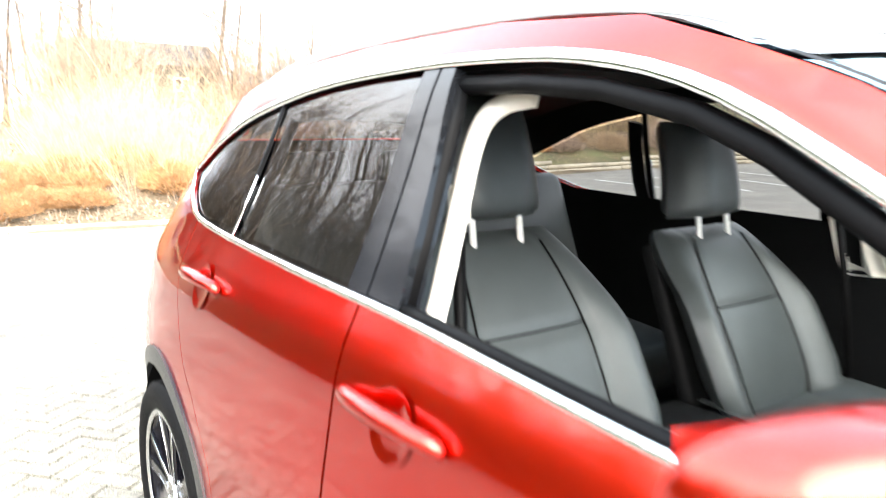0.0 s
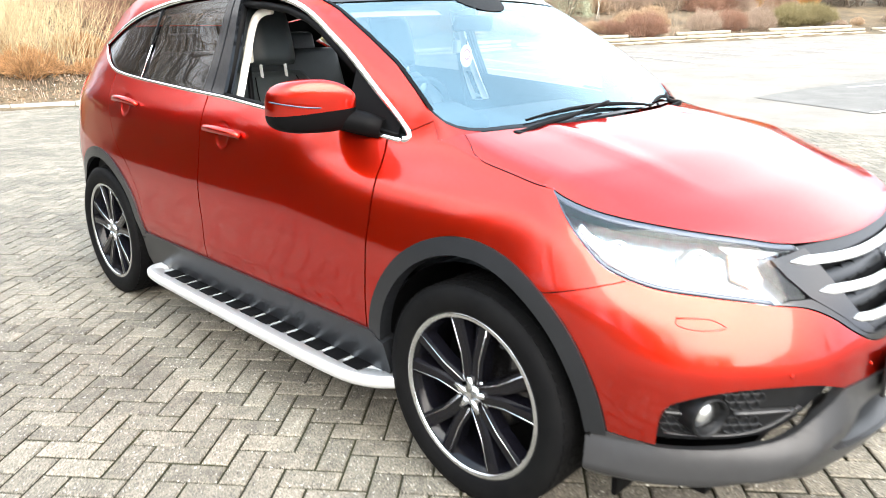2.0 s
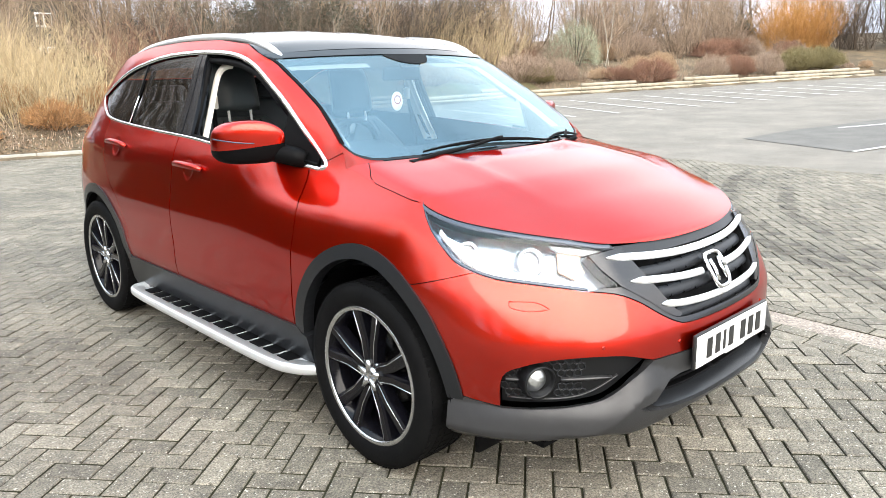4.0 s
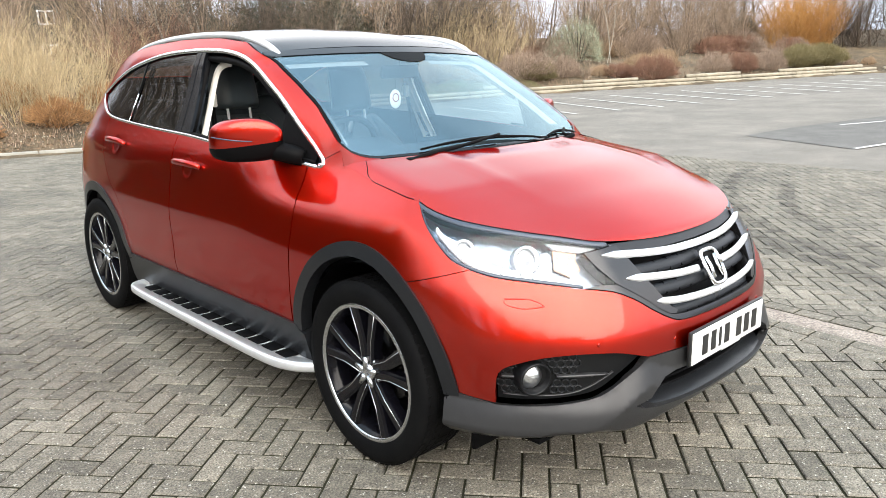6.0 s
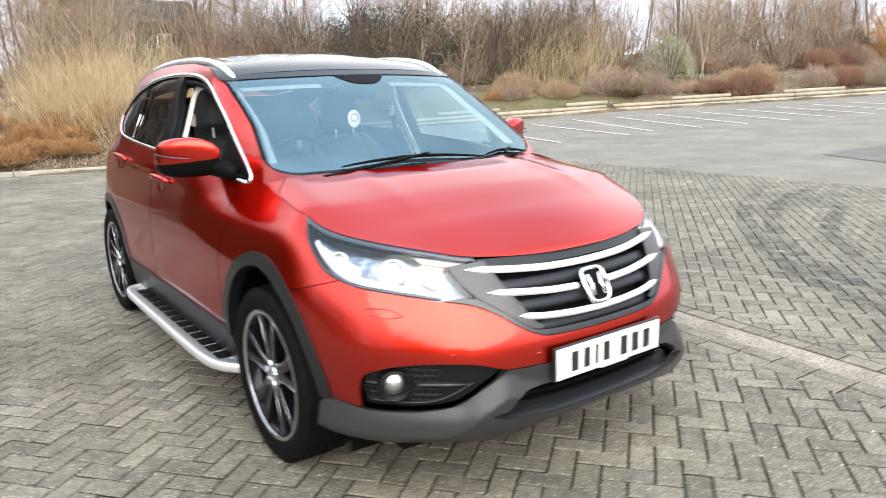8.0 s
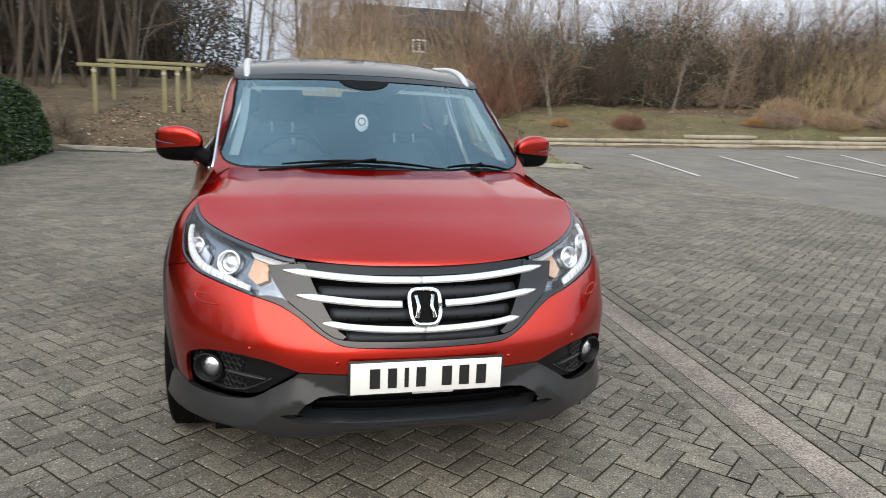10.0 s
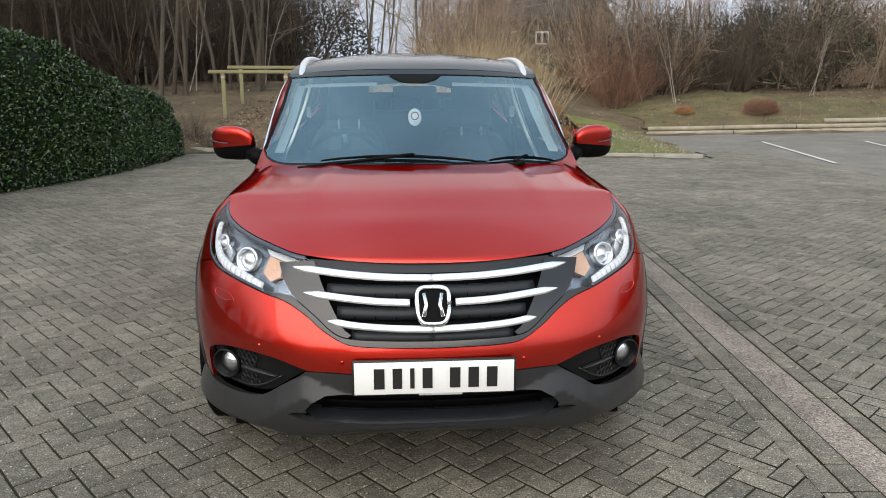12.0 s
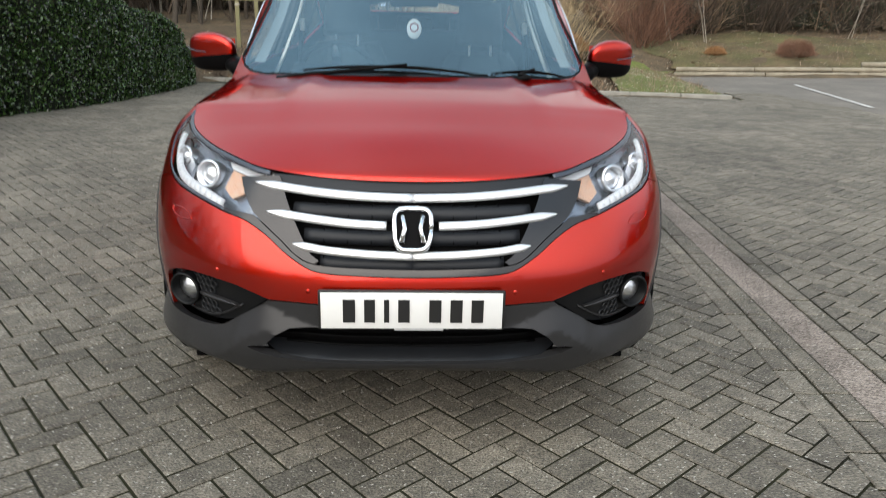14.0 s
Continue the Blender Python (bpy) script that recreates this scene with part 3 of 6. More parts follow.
# fog lamps
for side in BOTH:
    p, n = skin(.80, .466)
    aim = Vector((side * .42, -1, -.05)).normalized()
    m = Matrix.Translation(Vector((side * p[0], p[1], p[2])) + aim * -.012) @ aim.to_track_quat("Z", "Y").to_matrix().to_4x4()
    vs, fs = turned([(.054, -.05), (.055, .004), (.054, .009), (.050, .011), (.046, .008), (.043, -.02), (.040, -.045)], 36, "z")
    fog = link("fog_lamp", [m @ Vector(q) for q in vs], fs, POCKET, car, "dark round fog lamp housing")
    vs, fs = turned([(0, -.004), (.014, -.006), (.028, -.011), (.043, -.024)], 28, "z")
    link("lens", [m @ Vector(q) for q in vs], fs, LAMP_CHROME, fog, "bright fog lamp reflector")
    for a, b in ((.56, .735), (.865, .915)):
        v, f = strip([(a + (b - a) * i / 8, .466) for i in range(9)], .013, .014, (side,), base=-.033, taper=.35 if a < .8 else 0)
        link("fog_blade", v, f, BUMPER_GREY, car, "grey blade beside the fog lamp")
    v, f = strip(catmull([(.915, .40), (.80, .396), (.70, .402), (.625, .424), (.54, .468)], 4), .006, .008, (side,), base=-.034)
    link("fog_sill", v, f, BUMPER_GREY, car, "fine grey edge under the fog lamp")
    hexes = {"upper_fog_mesh": ([], []), "lower_fog_mesh": ([], [])}
    for row in range(-3, 4):
        for col in range(-6, 7):
            hu, hz = .80 + (col + .5 * (row % 2)) * .027, .462 + row * .0225
            if not .655 < hu < .925 or not .405 < hz < .535 or math.hypot(hu - .80, hz - .466) < .066 or abs(hz - .466) < .012 or hz > .515 + (hu < .85) * .02:
                continue
            v, f = strip([(hu + .0135 * math.sin(math.pi * k / 3), hz + .0135 * math.cos(math.pi * k / 3)) for k in range(7)], .005, .006, (side,), base=-.035)
            hex_v, hex_f = hexes["upper_fog_mesh" if hz > .466 else "lower_fog_mesh"]
            base = len(hex_v)
            hex_v.extend(v)
            hex_f.extend(tuple(base + q for q in g) for g in f)
    for nm, (hex_v, hex_f) in hexes.items():
        tagged(link(nm, hex_v, hex_f, CLADDING, car), "dark honeycomb mesh round the fog lamp", kind="stuff")
    # washer flap: a fine raised outline
    ring = catmull([(.845, .718), (.848, .702), (.80, .690), (.74, .694), (.736, .700), (.77, .716), (.845, .718)], 4)
    v, f = strip(ring, .004, .0025, (side,))
    link("washer_flap", v, f, PAINT, car)
    for u, z in ((.60, .575), (.30, .545)):
        p, n = skin(u, z)
        q = Vector((side * p[0], p[1], p[2]))
        bm = bmesh.new()
        bmesh.ops.create_uvsphere(bm, u_segments=12, v_segments=6, radius=.007, matrix=Matrix.Translation(q) @ Matrix.Diagonal((1, .35, 1, 1)))
        part("parking_sensor", bm, PAINT, car)

# grille
panel("grille_back", [(0, .846), (.425, .846), (.54, .833), (.515, .79), (.47, .74), (.39, .685), (.334, .645), (.279, .625), (0, .616)], DARK, car, BOTH, off=-.06, gap=0, skirt=0)
for side in BOTH:
    panel("grille_wing", [(.425, .846)] + wing_edge + grille_side[1:13] + [(.265, .632), (.29, .648), (.318, .69), (.345, .735), (.378, .79), (.40, .832), (.41, .846)], SATIN, car, (side,), off=.002, skirt=.05, label="satin grey grille surround")
panel("grille_trim", [(.475, .742), (.535, .745), (.59, .738)] + trim_low[1:] + grille_side[::-1], SATIN, car, BOTH, off=.003, skirt=.03, label="dark trim below the grille")
panel("grille_top_band", [(0, .850), (.36, .851), (.43, .853), (.44, .835), (.37, .825), (.2, .818), (0, .815)], VANE, car, BOTH, off=-.007, gap=0, skirt=.03)
for line in ([(.485, .822), (.40, .817), (.297, .809), (.15, .801), (0, .798)], [(.432, .750), (.36, .745), (.288, .739), (.18, .731), (.075, .727)], [(.345, .671), (.30, .666), (.249, .660), (.12, .652), (0, .649)]):
    for group in ((BOTH,) if line[-1][0] == 0 else ((-1,), (1,))):
        v, f = strip(catmull(line, 6), .022, .006, group, base=.002, taper=.2)
        link("grille_bar", v, f, GRILLE_BAR, car, "chrome grille bar")
for z0, reach in ((.772, .36), (.705, .32), (.632, .27)):
    v, f = strip([(reach - reach * i / 12, z0 - .003 * i / 12) for i in range(13)], .040, .022, BOTH, base=-.040)
    link("grille_vane", v, f, VANE, car)
    for u in (.12, .19, .26):
        for side in BOTH:
            v, f = strip([(u, z0 - .02), (u, z0 + .02)], .006, .035, (side,), base=-.055)
            link("grille_rib", v, f, DARK, car)
# badge: a chrome frame with two plain uprights
ring = [(.052 * abs(math.cos(a)) ** .5 * (1 if math.cos(a) >= 0 else -1) * (1 + .12 * math.sin(a)), .722 + .053 * abs(math.sin(a)) ** .55 * (1 if math.sin(a) >= 0 else -1)) for a in [2 * math.pi * i / 40 for i in range(40)]]
plane_y = lambda z: -.905 + NOSE(z) - .016
badge = link("badge", *tube([(x, plane_y(z), z) for x, z in ring + ring[:1]], .008, 8), CHROME, car, "chrome badge frame")
link("badge_back", [(x, plane_y(z) + .004, z) for x, z in ring], [tuple(range(40))], DARK, badge)
for s in (-1, 1):
    link("badge_upright", *tube([(s * .030, plane_y(.757) - .002, .757), (s * .022, plane_y(.725) - .002, .725), (s * .030, plane_y(.690) - .002, .690)], [.0085, .0075, .0085], 8), CHROME, badge)

# headlamps
for side in BOTH:
    outline = lamp_top + wing_edge + [(.535, .745)] + lamp_low + lamp_out[1:-1]
    lamp = panel("headlamp", list(outline), LAMP_BACK, car, (side,), off=-.055, gap=0, skirt=0, label="headlamp with clear lens and dark bezel")
    lens = panel("lens", list(outline), LAMP_GLASS, lamp, (side,), off=-.002, skirt=0)
    lens.visible_shadow = False
    v, f = strip(lamp_top[:-1], .014, .004, (side,), base=-.004, shift=.008)
    link("lamp_brow", v, f, LAMP_DARK, lamp)
    v, f = strip(lamp_low + lamp_out[1:], .010, .004, (side,), base=-.004, shift=.006)
    link("lamp_border", v, f, LAMP_DARK, lamp)
    for u0, z0, r in ((.735, .838, .042), (.935, .868, .03)):
        p, n = skin(u0, z0)
        c = Vector((side * p[0], p[1], p[2])) - Vector((side * n[0], n[1], n[2])) * .05
        aim = Vector((side * n[0] * .5, n[1], n[2] * .3)).normalized()
        m = Matrix.Translation(c) @ aim.to_track_quat("Z", "Y").to_matrix().to_4x4()
        vs, fs = turned([(r, -.01), (r * 1.12, .02), (r * 1.05, .034), (r * .86, .034), (r * .84, .01)], 28, "z")
        ring = link("projector_ring", [m @ Vector(q) for q in vs], fs, LAMP_CHROME, lamp)
        vs, fs = turned([(0, .030), (r * .4, .027), (r * .7, .018), (r * .84, .006)], 24, "z")
        link("projector_lens", [m @ Vector(q) for q in vs], fs, LAMP_CHROME, ring)
    panel("turn_signal", [(.545, .846), (.625, .860), (.645, .805), (.60, .782), (.555, .80), (.56, .83)], AMBER, lamp, (side,), off=-.04, gap=0, skirt=.01, step=.02, label="amber turn signal reflector")
    panel("upper_reflector", [(.47, .852), (.56, .868), (.64, .878), (.62, .86), (.54, .846)], LAMP_WHITE, lamp, (side,), off=-.03, gap=0, skirt=.01, step=.03)
    panel("side_reflector", [(.86, .80), (.93, .815), (.985, .85), (1.03, .905), (1.00, .915), (.93, .885), (.85, .845)], LAMP_CHROME, lamp, (side,), off=-.038, gap=0, skirt=.01, step=.02)
    beads = catmull([(.615, .758), (.70, .775), (.80, .79), (.88, .808), (.945, .836), (.99, .875), (1.02, .915)], 3)
    for a, b in zip(beads, beads[1:]):
        v, f = strip([(a[0] + (b[0] - a[0]) * k / 3, a[1] + (b[1] - a[1]) * k / 3) for k in (0.15, 1, 2, 2.85)], .03, .014, (side,), base=-.024)
        link("daylight_cell", v, f, LAMP_WHITE, lamp)

# wings, doors, quarters
belt = pchip([(.40, 1.042), (.43, 1.046), (.48, 1.053), (.8, 1.080), (1.2, 1.106), (1.4, 1.119), (1.78, 1.133), (2.22, 1.154), (2.42, 1.167), (2.55, 1.180), (2.62, 1.197), (2.72, 1.235)])
brow = pchip([(.38, 1.076), (.445, 1.126), (.53, 1.186), (.63, 1.258), (.68, 1.294), (.735, 1.329), (.81, 1.372), (.87, 1.406), (.92, 1.432), (.97, 1.453), (1.04, 1.477), (1.12, 1.496), (1.25, 1.515), (1.4, 1.525), (1.55, 1.530), (1.75, 1.528), (1.95, 1.519), (2.2, 1.491), (2.4, 1.457), (2.6, 1.402), (2.8, 1.326), (2.85, 1.305)])
door_gap = [(.455, .43), (.432, .70), (.428, .80), (.432, .90), (.444, .97), (.468, 1.050)]
rear_gap = catmull([(2.13, .43), (2.15, .60), (2.235, .745), (2.35, .82), (2.44, .91), (2.52, 1.05), (2.54, 1.178)], 4)
fender_zs = catmull([(-.193, .984), (-.06, 1.005), (.1, 1.028), (.19, 1.047), (.262, 1.060)], 4)
fender_line = S(*fender_zs)
for side in BOTH:
    S1 = (side,)
    panel("fender", lamp_out[::1] + fender_line[1:] + S((.283, 1.091), (.300, 1.113), (.340, 1.096), (.376, 1.080), (.384, 1.062), (.40, 1.052), (.462, 1.0525)) + S(*[(y - .004, z) for y, z in door_gap[::-1][1:]]) + arch_front[seam_i:back_i + 1][::-1], PAINT, car, S1, step=.035, label="red front wing")
    top = [(y, belt(y)) for y in [.47 + (1.535 - .47) * i / 8 for i in range(9)]]
    door = panel("front_door", S(*door_gap) + S(*top) + S((1.53, .99), (1.525, .75), (1.525, .43)), PAINT, car, S1, label="red front door")
    top2 = [(y, belt(y)) for y in [1.54 + (2.53 - 1.54) * i / 8 for i in range(9)]]
    rdoor = panel("rear_door", S((1.53, .43), (1.53, .75), (1.535, .99)) + S(*top2) + S(*[q for q in rear_gap[::-1] if q[1] < 1.14]), PAINT, car, S1, label="red rear door")
    arch_r = oval(*ARCH_R, 6, 190, 30)
    rear_part = [q for q in arch_r if q[1] > (.43 if q[0] < 2.6 else .40)]
    tail_u = ARC[-1]
    quarter = S(*rear_gap) + S((2.62, 1.199), (2.70, 1.228), (2.78, 1.266), (2.85, 1.305)) + S((2.70, 1.361), (2.55, 1.410))
    quarter += S((2.62, 1.505), (2.85, 1.45)) + [(4.62, 1.44), (4.9, 1.40), (tail_u, 1.40), (tail_u, .55), (4.75, .55)] + S((3.12, .50)) + S(*rear_part[::-1])
    panel("rear_quarter", quarter, PAINT, car, S1, step=.05, label="red rear quarter")
    panel("quarter_liner", list(quarter), CABIN, car, S1, off=-.024, gap=-.012, skirt=0, step=.08, label="dark inner quarter trim")
    panel("rear_bumper", [(4.75, .55), (tail_u, .55), (tail_u, .25), (4.75, .25)] + S((3.11, .28), (3.11, .50)), CLADDING, car, S1, step=.06, off=.004, skirt=.03)
    panel("tail_lamp", S((3.22, .93), (3.2, 1.16)) + [(4.95, 1.16), (4.95, .93)], RED_LENS, car, S1, off=.008, step=.04, label="red tail lamp")
    # roof side with the windscreen pillar
    side_poly = S((.300, 1.1135), *EDGE_W[1:]) + S((1.10, 1.545), (1.4, 1.576), (1.8, 1.584), (2.2, 1.572), (2.45, 1.543), (2.62, 1.505), (2.55, 1.410))
    side_poly += S(*[(y, brow(y)) for y in (2.48, 2.345, 2.15, 1.969, 1.77, 1.574, 1.42, 1.279, 1.11, 1.0, .9, .8, .7, .6, .52, .445, .39)]) + S((.376, 1.0805), (.340, 1.0965))
    panel("roof_side", side_poly, PAINT, car, S1, label="red pillar and roof side")
    panel("roof_liner", list(side_poly), CABIN, car, S1, off=-.024, gap=-.012, skirt=0, label="dark inner roof frame")
    # bright line round the side windows
    line_top = S(*[(y, brow(y)) for y in [.388 + (2.85 - .388) * i / 44 for i in range(45)]])
    line_top = S(*catmull([(.405, 1.0445), (.390, 1.046), (.378, 1.054), (.378, 1.067), (.388, brow(.388))], 3))[:-1] + line_top
    v, f = strip(line_top, .020, .006, S1, shift=-.007)
    link("window_trim", v, f, CHROME, car, "chrome strip over the side windows")
    line_low = S(*[(y, belt(y)) for y in [.412 + (2.60 - .412) * i / 26 for i in range(27)]], (2.70, 1.226), (2.78, 1.263), (2.845, 1.302))
    v, f = strip(line_low, .014, .006, S1, shift=.003)
    link("belt_trim", v, f, CHROME, car, "chrome strip under the side windows")
    v, f = strip(S(*[(.43 + .37 * i / 8, belt(.43 + .37 * i / 8)) for i in range(9)]), .012, .012, S1, shift=.016)
    link("belt_seal", v, f, DARK, car)

    # glass and black pillars between belt and brow
    def light(y0b, y0t, y1b, y1t, n=8):
        low = [(y0b + (y1b - y0b) * i / n, belt(y0b + (y1b - y0b) * i / n) + .012) for i in range(n + 1)]
        high = [(y0t + (y1t - y0t) * i / n, brow(y0t + (y1t - y0t) * i / n) - .014) for i in range(n + 1)]
        return S(*low) + S(*high[::-1])
    panel("mirror_sail", S((.43, 1.056), (.66, 1.076), (.665, 1.270), (.60, 1.230), (.5, 1.152), (.43, 1.092)), DARK, door, S1, off=-.004, gap=0, step=.05)
    panel("door_pillar", light(1.425, 1.468, 1.525, 1.508), BLACK_GLOSS, door, S1, off=-.002, gap=.001, skirt=.04, label="gloss black pillar cover")
    panel("rear_pillar", light(1.531, 1.514, 1.60, 1.562), BLACK_GLOSS, rdoor, S1, off=-.002, gap=.001, skirt=.03, label="gloss black pillar cover")
    pane = panel("window_pane", light(1.60, 1.562, 2.225, 2.165), PRIVACY, rdoor, S1, off=-.010, gap=0, skirt=0, label="dark tinted rear window")
    pane.visible_shadow = False
    v, f = strip(S((2.235, belt(2.235)), (2.215, 1.27), (2.195, 1.38), (2.175, brow(2.175) - .01)), .024, .006, S1, base=-.008)
    link("window_bar", v, f, DARK, rdoor)
    v, f = strip(S((2.222, belt(2.222)), (2.208, 1.24), (2.195, 1.31)), .005, .004, S1, base=-.003)
    link("bar_bright", v, f, CHROME, rdoor)
    qp = panel("quarter_window", S((2.245, 1.168), (2.42, 1.180), (2.55, 1.194), (2.62, 1.210), (2.70, 1.240), (2.77, 1.274), (2.80, 1.304), (2.68, 1.352), (2.5, 1.412), (2.35, 1.445), (2.19, 1.470)), PRIVACY, car, S1, off=-.008, gap=0, skirt=0, label="dark tinted quarter window")
    qp.visible_shadow = False
    if side > 0:
        w = panel("window_pane", light(.665, .68, 1.425, 1.468), CLEAR, door, S1, off=-.012, gap=0, skirt=0, label="clear door window")
        w.visible_shadow = False
    else:
        v, f = strip(S(*[(.66 + .77 * i / 10, belt(.66 + .77 * i / 10) + .014) for i in range(11)]), .02, .012, S1, base=-.018)
        link("window_slot", v, f, DARK, door)
    # door frame seen through the opening
    for pts, mat, wide, deep, nm in ((S((1.435, 1.13), (1.45, 1.25), (1.462, 1.40), (1.465, 1.49)), DARK, .03, -.03, "window_channel"),
                                     (S(*[(y, brow(y) - .036) for y in (.68, .8, .9, 1.0, 1.15, 1.3, 1.46)]), DARK, .03, -.03, "window_channel"),
                                     (S(*catmull([(1.42, 1.02), (1.434, 1.14), (1.456, 1.28), (1.468, 1.38), (1.455, 1.45), (1.41, 1.485), (1.34, 1.495)], 5)), CREAM, .046, -.085, "pillar_trim")):
        v, f = strip(pts, wide, .016, S1, base=deep)
        link(nm, v, f, mat, door)
    for y0, y1, nm, own in ((1.215, 1.482, "front", door), (2.155, 2.42, "rear", rdoor)):
        zc = .994 if nm == "front" else 1.046
        mid = (y0 + y1) / 2
        bar = [(y0, zc - .006), (y0 + .02, zc + .002), (mid, zc + .006), (y1 - .02, zc + .004), (y1, zc)]
        pts = []
        for k, (y, z) in enumerate(catmull(bar, 4)):
            p, n = skin(*sp(y, z))
            d = .004 + .034 * math.sin(math.pi * min(1, max(0, (y - y0) / (y1 - y0)))) ** .5
            pts.append((side * (p[0] + n[0] * d), p[1] + n[1] * d, p[2] + n[2] * d))
        vs, fs = tube(pts, [.010 + .006 * math.sin(math.pi * k / (len(pts) - 1)) for k in range(len(pts))], 10)
        link("handle", vs, fs, PAINT, own, "red grab handle")
        # cup behind the handle
        p, n = skin(*sp(mid, zc - .012))
        m = Matrix.Translation((side * p[0], p[1], p[2])) @ Vector((side * n[0], n[1], n[2])).to_track_quat("Z", "Y").to_matrix().to_4x4()
        vs, fs = turned([(.060, .0025), (.052, .0028), (.046, .001), (.03, .0005), (0, .0003)], 28, "z")
        link("handle_cup", [m @ Vector(q) for q in vs], fs, PAINT, own)
    # plastic arches and sill
    for (cy, a, b), start, end in ((ARCH_F, 5, 171), (ARCH_R, 8, 172)):
        outer, inner = oval(cy, a, b, start, end, 40), oval(cy, a - .055, b - .052, start, end, 40)
        fit_in = [(u, z) for u, z in S(*outer)]
        panel("arch_cladding", fit_in + S(*inner)[::-1], CLADDING, car, S1, off=.007, gap=0, skirt=.05, step=.05, label="grey-black plastic wheel arch")
    panel("sill_cladding", S((.355, .30), (.362, .36), (.368, .405), (.40, .412), (.42, .435), (.9, .436), (1.5, .437), (2.13, .435), (2.15, .405), (2.19, .40), (2.195, .30), (2.15, .235), (.40, .235)), CLADDING, car, S1, off=.010, skirt=.06, label="grey-black plastic sill")

# bonnet
hood_edge = [shell(*q) for q in lamp_top[::-1][1:]] + [shell(*q) for q in fender_line[1:]]
hood_mid = catmull([(-.758, .842), (-.752, .862), (-.735, .878), (-.66, .912), (-.5, .965), (-.3, 1.012), (-.1, 1.048), (.06, 1.075)], 6)


def along(pts, t):
    """A point at the share t of a line's length."""
    seg = [math.dist(a, b) for a, b in zip(pts, pts[1:])]
    want = t * sum(seg)
    for a, b, l in zip(pts, pts[1:], seg):
        if want <= l or (a, b) == (pts[-2], pts[-1]):
            k = min(1, want / l) if l else 0
            return tuple(p + (q - p) * k for p, q in zip(a, b))
        want -= l


def hood_at(u, v):
    s = 2 * u - 1
    cy, cz = along(hood_mid, v)
    ex, ey, ez = along(hood_edge, v ** .85)
    a = abs(s)
    return (s * ex, cy + (ey - cy) * a ** 2.2, cz + (ez - cz) * a ** 2.6)


HN = 48
grid = np.array([[hood_at(i / HN, j / HN) for j in range(HN + 1)] for i in range(HN + 1)])
for _ in range(140):
    grid[1:-1, 1:-1] += .9 * ((grid[2:, 1:-1] + grid[:-2, 1:-1] + grid[1:-1, 2:] + grid[1:-1, :-2]) / 4 - grid[1:-1, 1:-1]) * np.array((0.0, 0.0, 1.0))
for i in range(HN + 1):
    for j in range(HN + 1):
        a, w = abs(2 * i / HN - 1), j / HN
        roll = 1 - math.exp(-(1 - a) / .055)
        grid[i, j, 2] += .006 * math.exp(-((a - .62 + .10 * w) / .05) ** 2) * ease(.25, .7, w) + .010 * (1 - a * a) * ease(0, .3, w) * (1 - ease(.8, 1, w)) + .013 * roll * ease(.35, .6, w)
v, f = patch(HN, HN, lambda u, w: tuple(grid[round(u * HN), round(w * HN)]))
across, back = np.gradient(grid, axis=0), np.gradient(grid, axis=1)
facing_up = np.cross(across, back)
facing_up /= np.linalg.norm(facing_up, axis=2, keepdims=True)
wing_normals = [np.array(skin(*q)[1]) for q in [sp(-.193 + .455 * k / 20, along(fender_zs, k / 20)[1]) for k in range(21)]]


def hood_normal(u, w):
    """The bonnet's normal, led over into the wing's along their common edge."""
    n, s = facing_up[round(u * HN), round(w * HN)], 2 * u - 1
    y = grid[round(u * HN), round(w * HN), 1]
    m = wing_normals[int(max(0, min(20, (y + .193) / .455 * 20)))] * np.array((math.copysign(1, s), 1, 1))
    k = .75 * ease(.84, 1.0, abs(s)) * ease(.42, .58, w)
    n = n * (1 - k) + m * k
    return tuple(n / np.linalg.norm(n))


vn, _ = patch(HN, HN, hood_normal)
link("bonnet", v, f, PAINT, car, "red bonnet", True, vn)



def on_hood(a, w):
    """A point of the bonnet's upper side at the shares a (from the middle) and w (from the nose)."""
    i, j = min(HN / 2 * (1 + a), HN - 1e-6), min(w * HN, HN - 1e-6)
    i0, j0 = int(i), int(j)
    di, dj = i - i0, j - j0
    q = grid[i0, j0] * (1 - di) * (1 - dj) + grid[i0 + 1, j0] * di * (1 - dj) + grid[i0, j0 + 1] * (1 - di) * dj + grid[i0 + 1, j0 + 1] * di * dj
    return tuple(q)


SHUT = [(.90, 1.0), (.938, .927), (.975, .86), (.99, .815), (.9985, .775), (.9995, .70), (.9995, .60), (.9995, .545)]
for side in BOTH:
    pts = [(side * x, y, z + .0005) for x, y, z in (on_hood(a, w) for a, w in catmull(SHUT, 6))]
    link("bonnet_gap", *tube(pts, .0014, 6), DARK, car)
    v, f = strip(fender_line, .014, .0015, (side,), base=-.0035)
    link("wing_flange", v, f, PAINT, car)

# windscreen, its dark border, roof
screen_edge = [shell(*sp(y, z)) for y, z in catmull(EDGE_W, 4)]
screen_mid = catmull([(.10, 1.082), (.30, 1.215), (.50, 1.338), (.68, 1.44), (.83, 1.515)], 4)


def screen_at(s, v, lift=0.0):
    cy, cz = along(screen_mid, v)
    ex, ey, ez = along(screen_edge, v)
    return (s * ex, cy + (ey - cy) * s * s - lift * .8, cz + (ez - cz) * s * s + lift * .6)


def corner(s):
    """How far the painted corner at the windscreen's foot reaches up the glass."""
    k = max(0.0, (abs(s) - .80) / .20)
    return .012 + .125 * (1 - math.sqrt(max(0.0, 1 - k * k)))


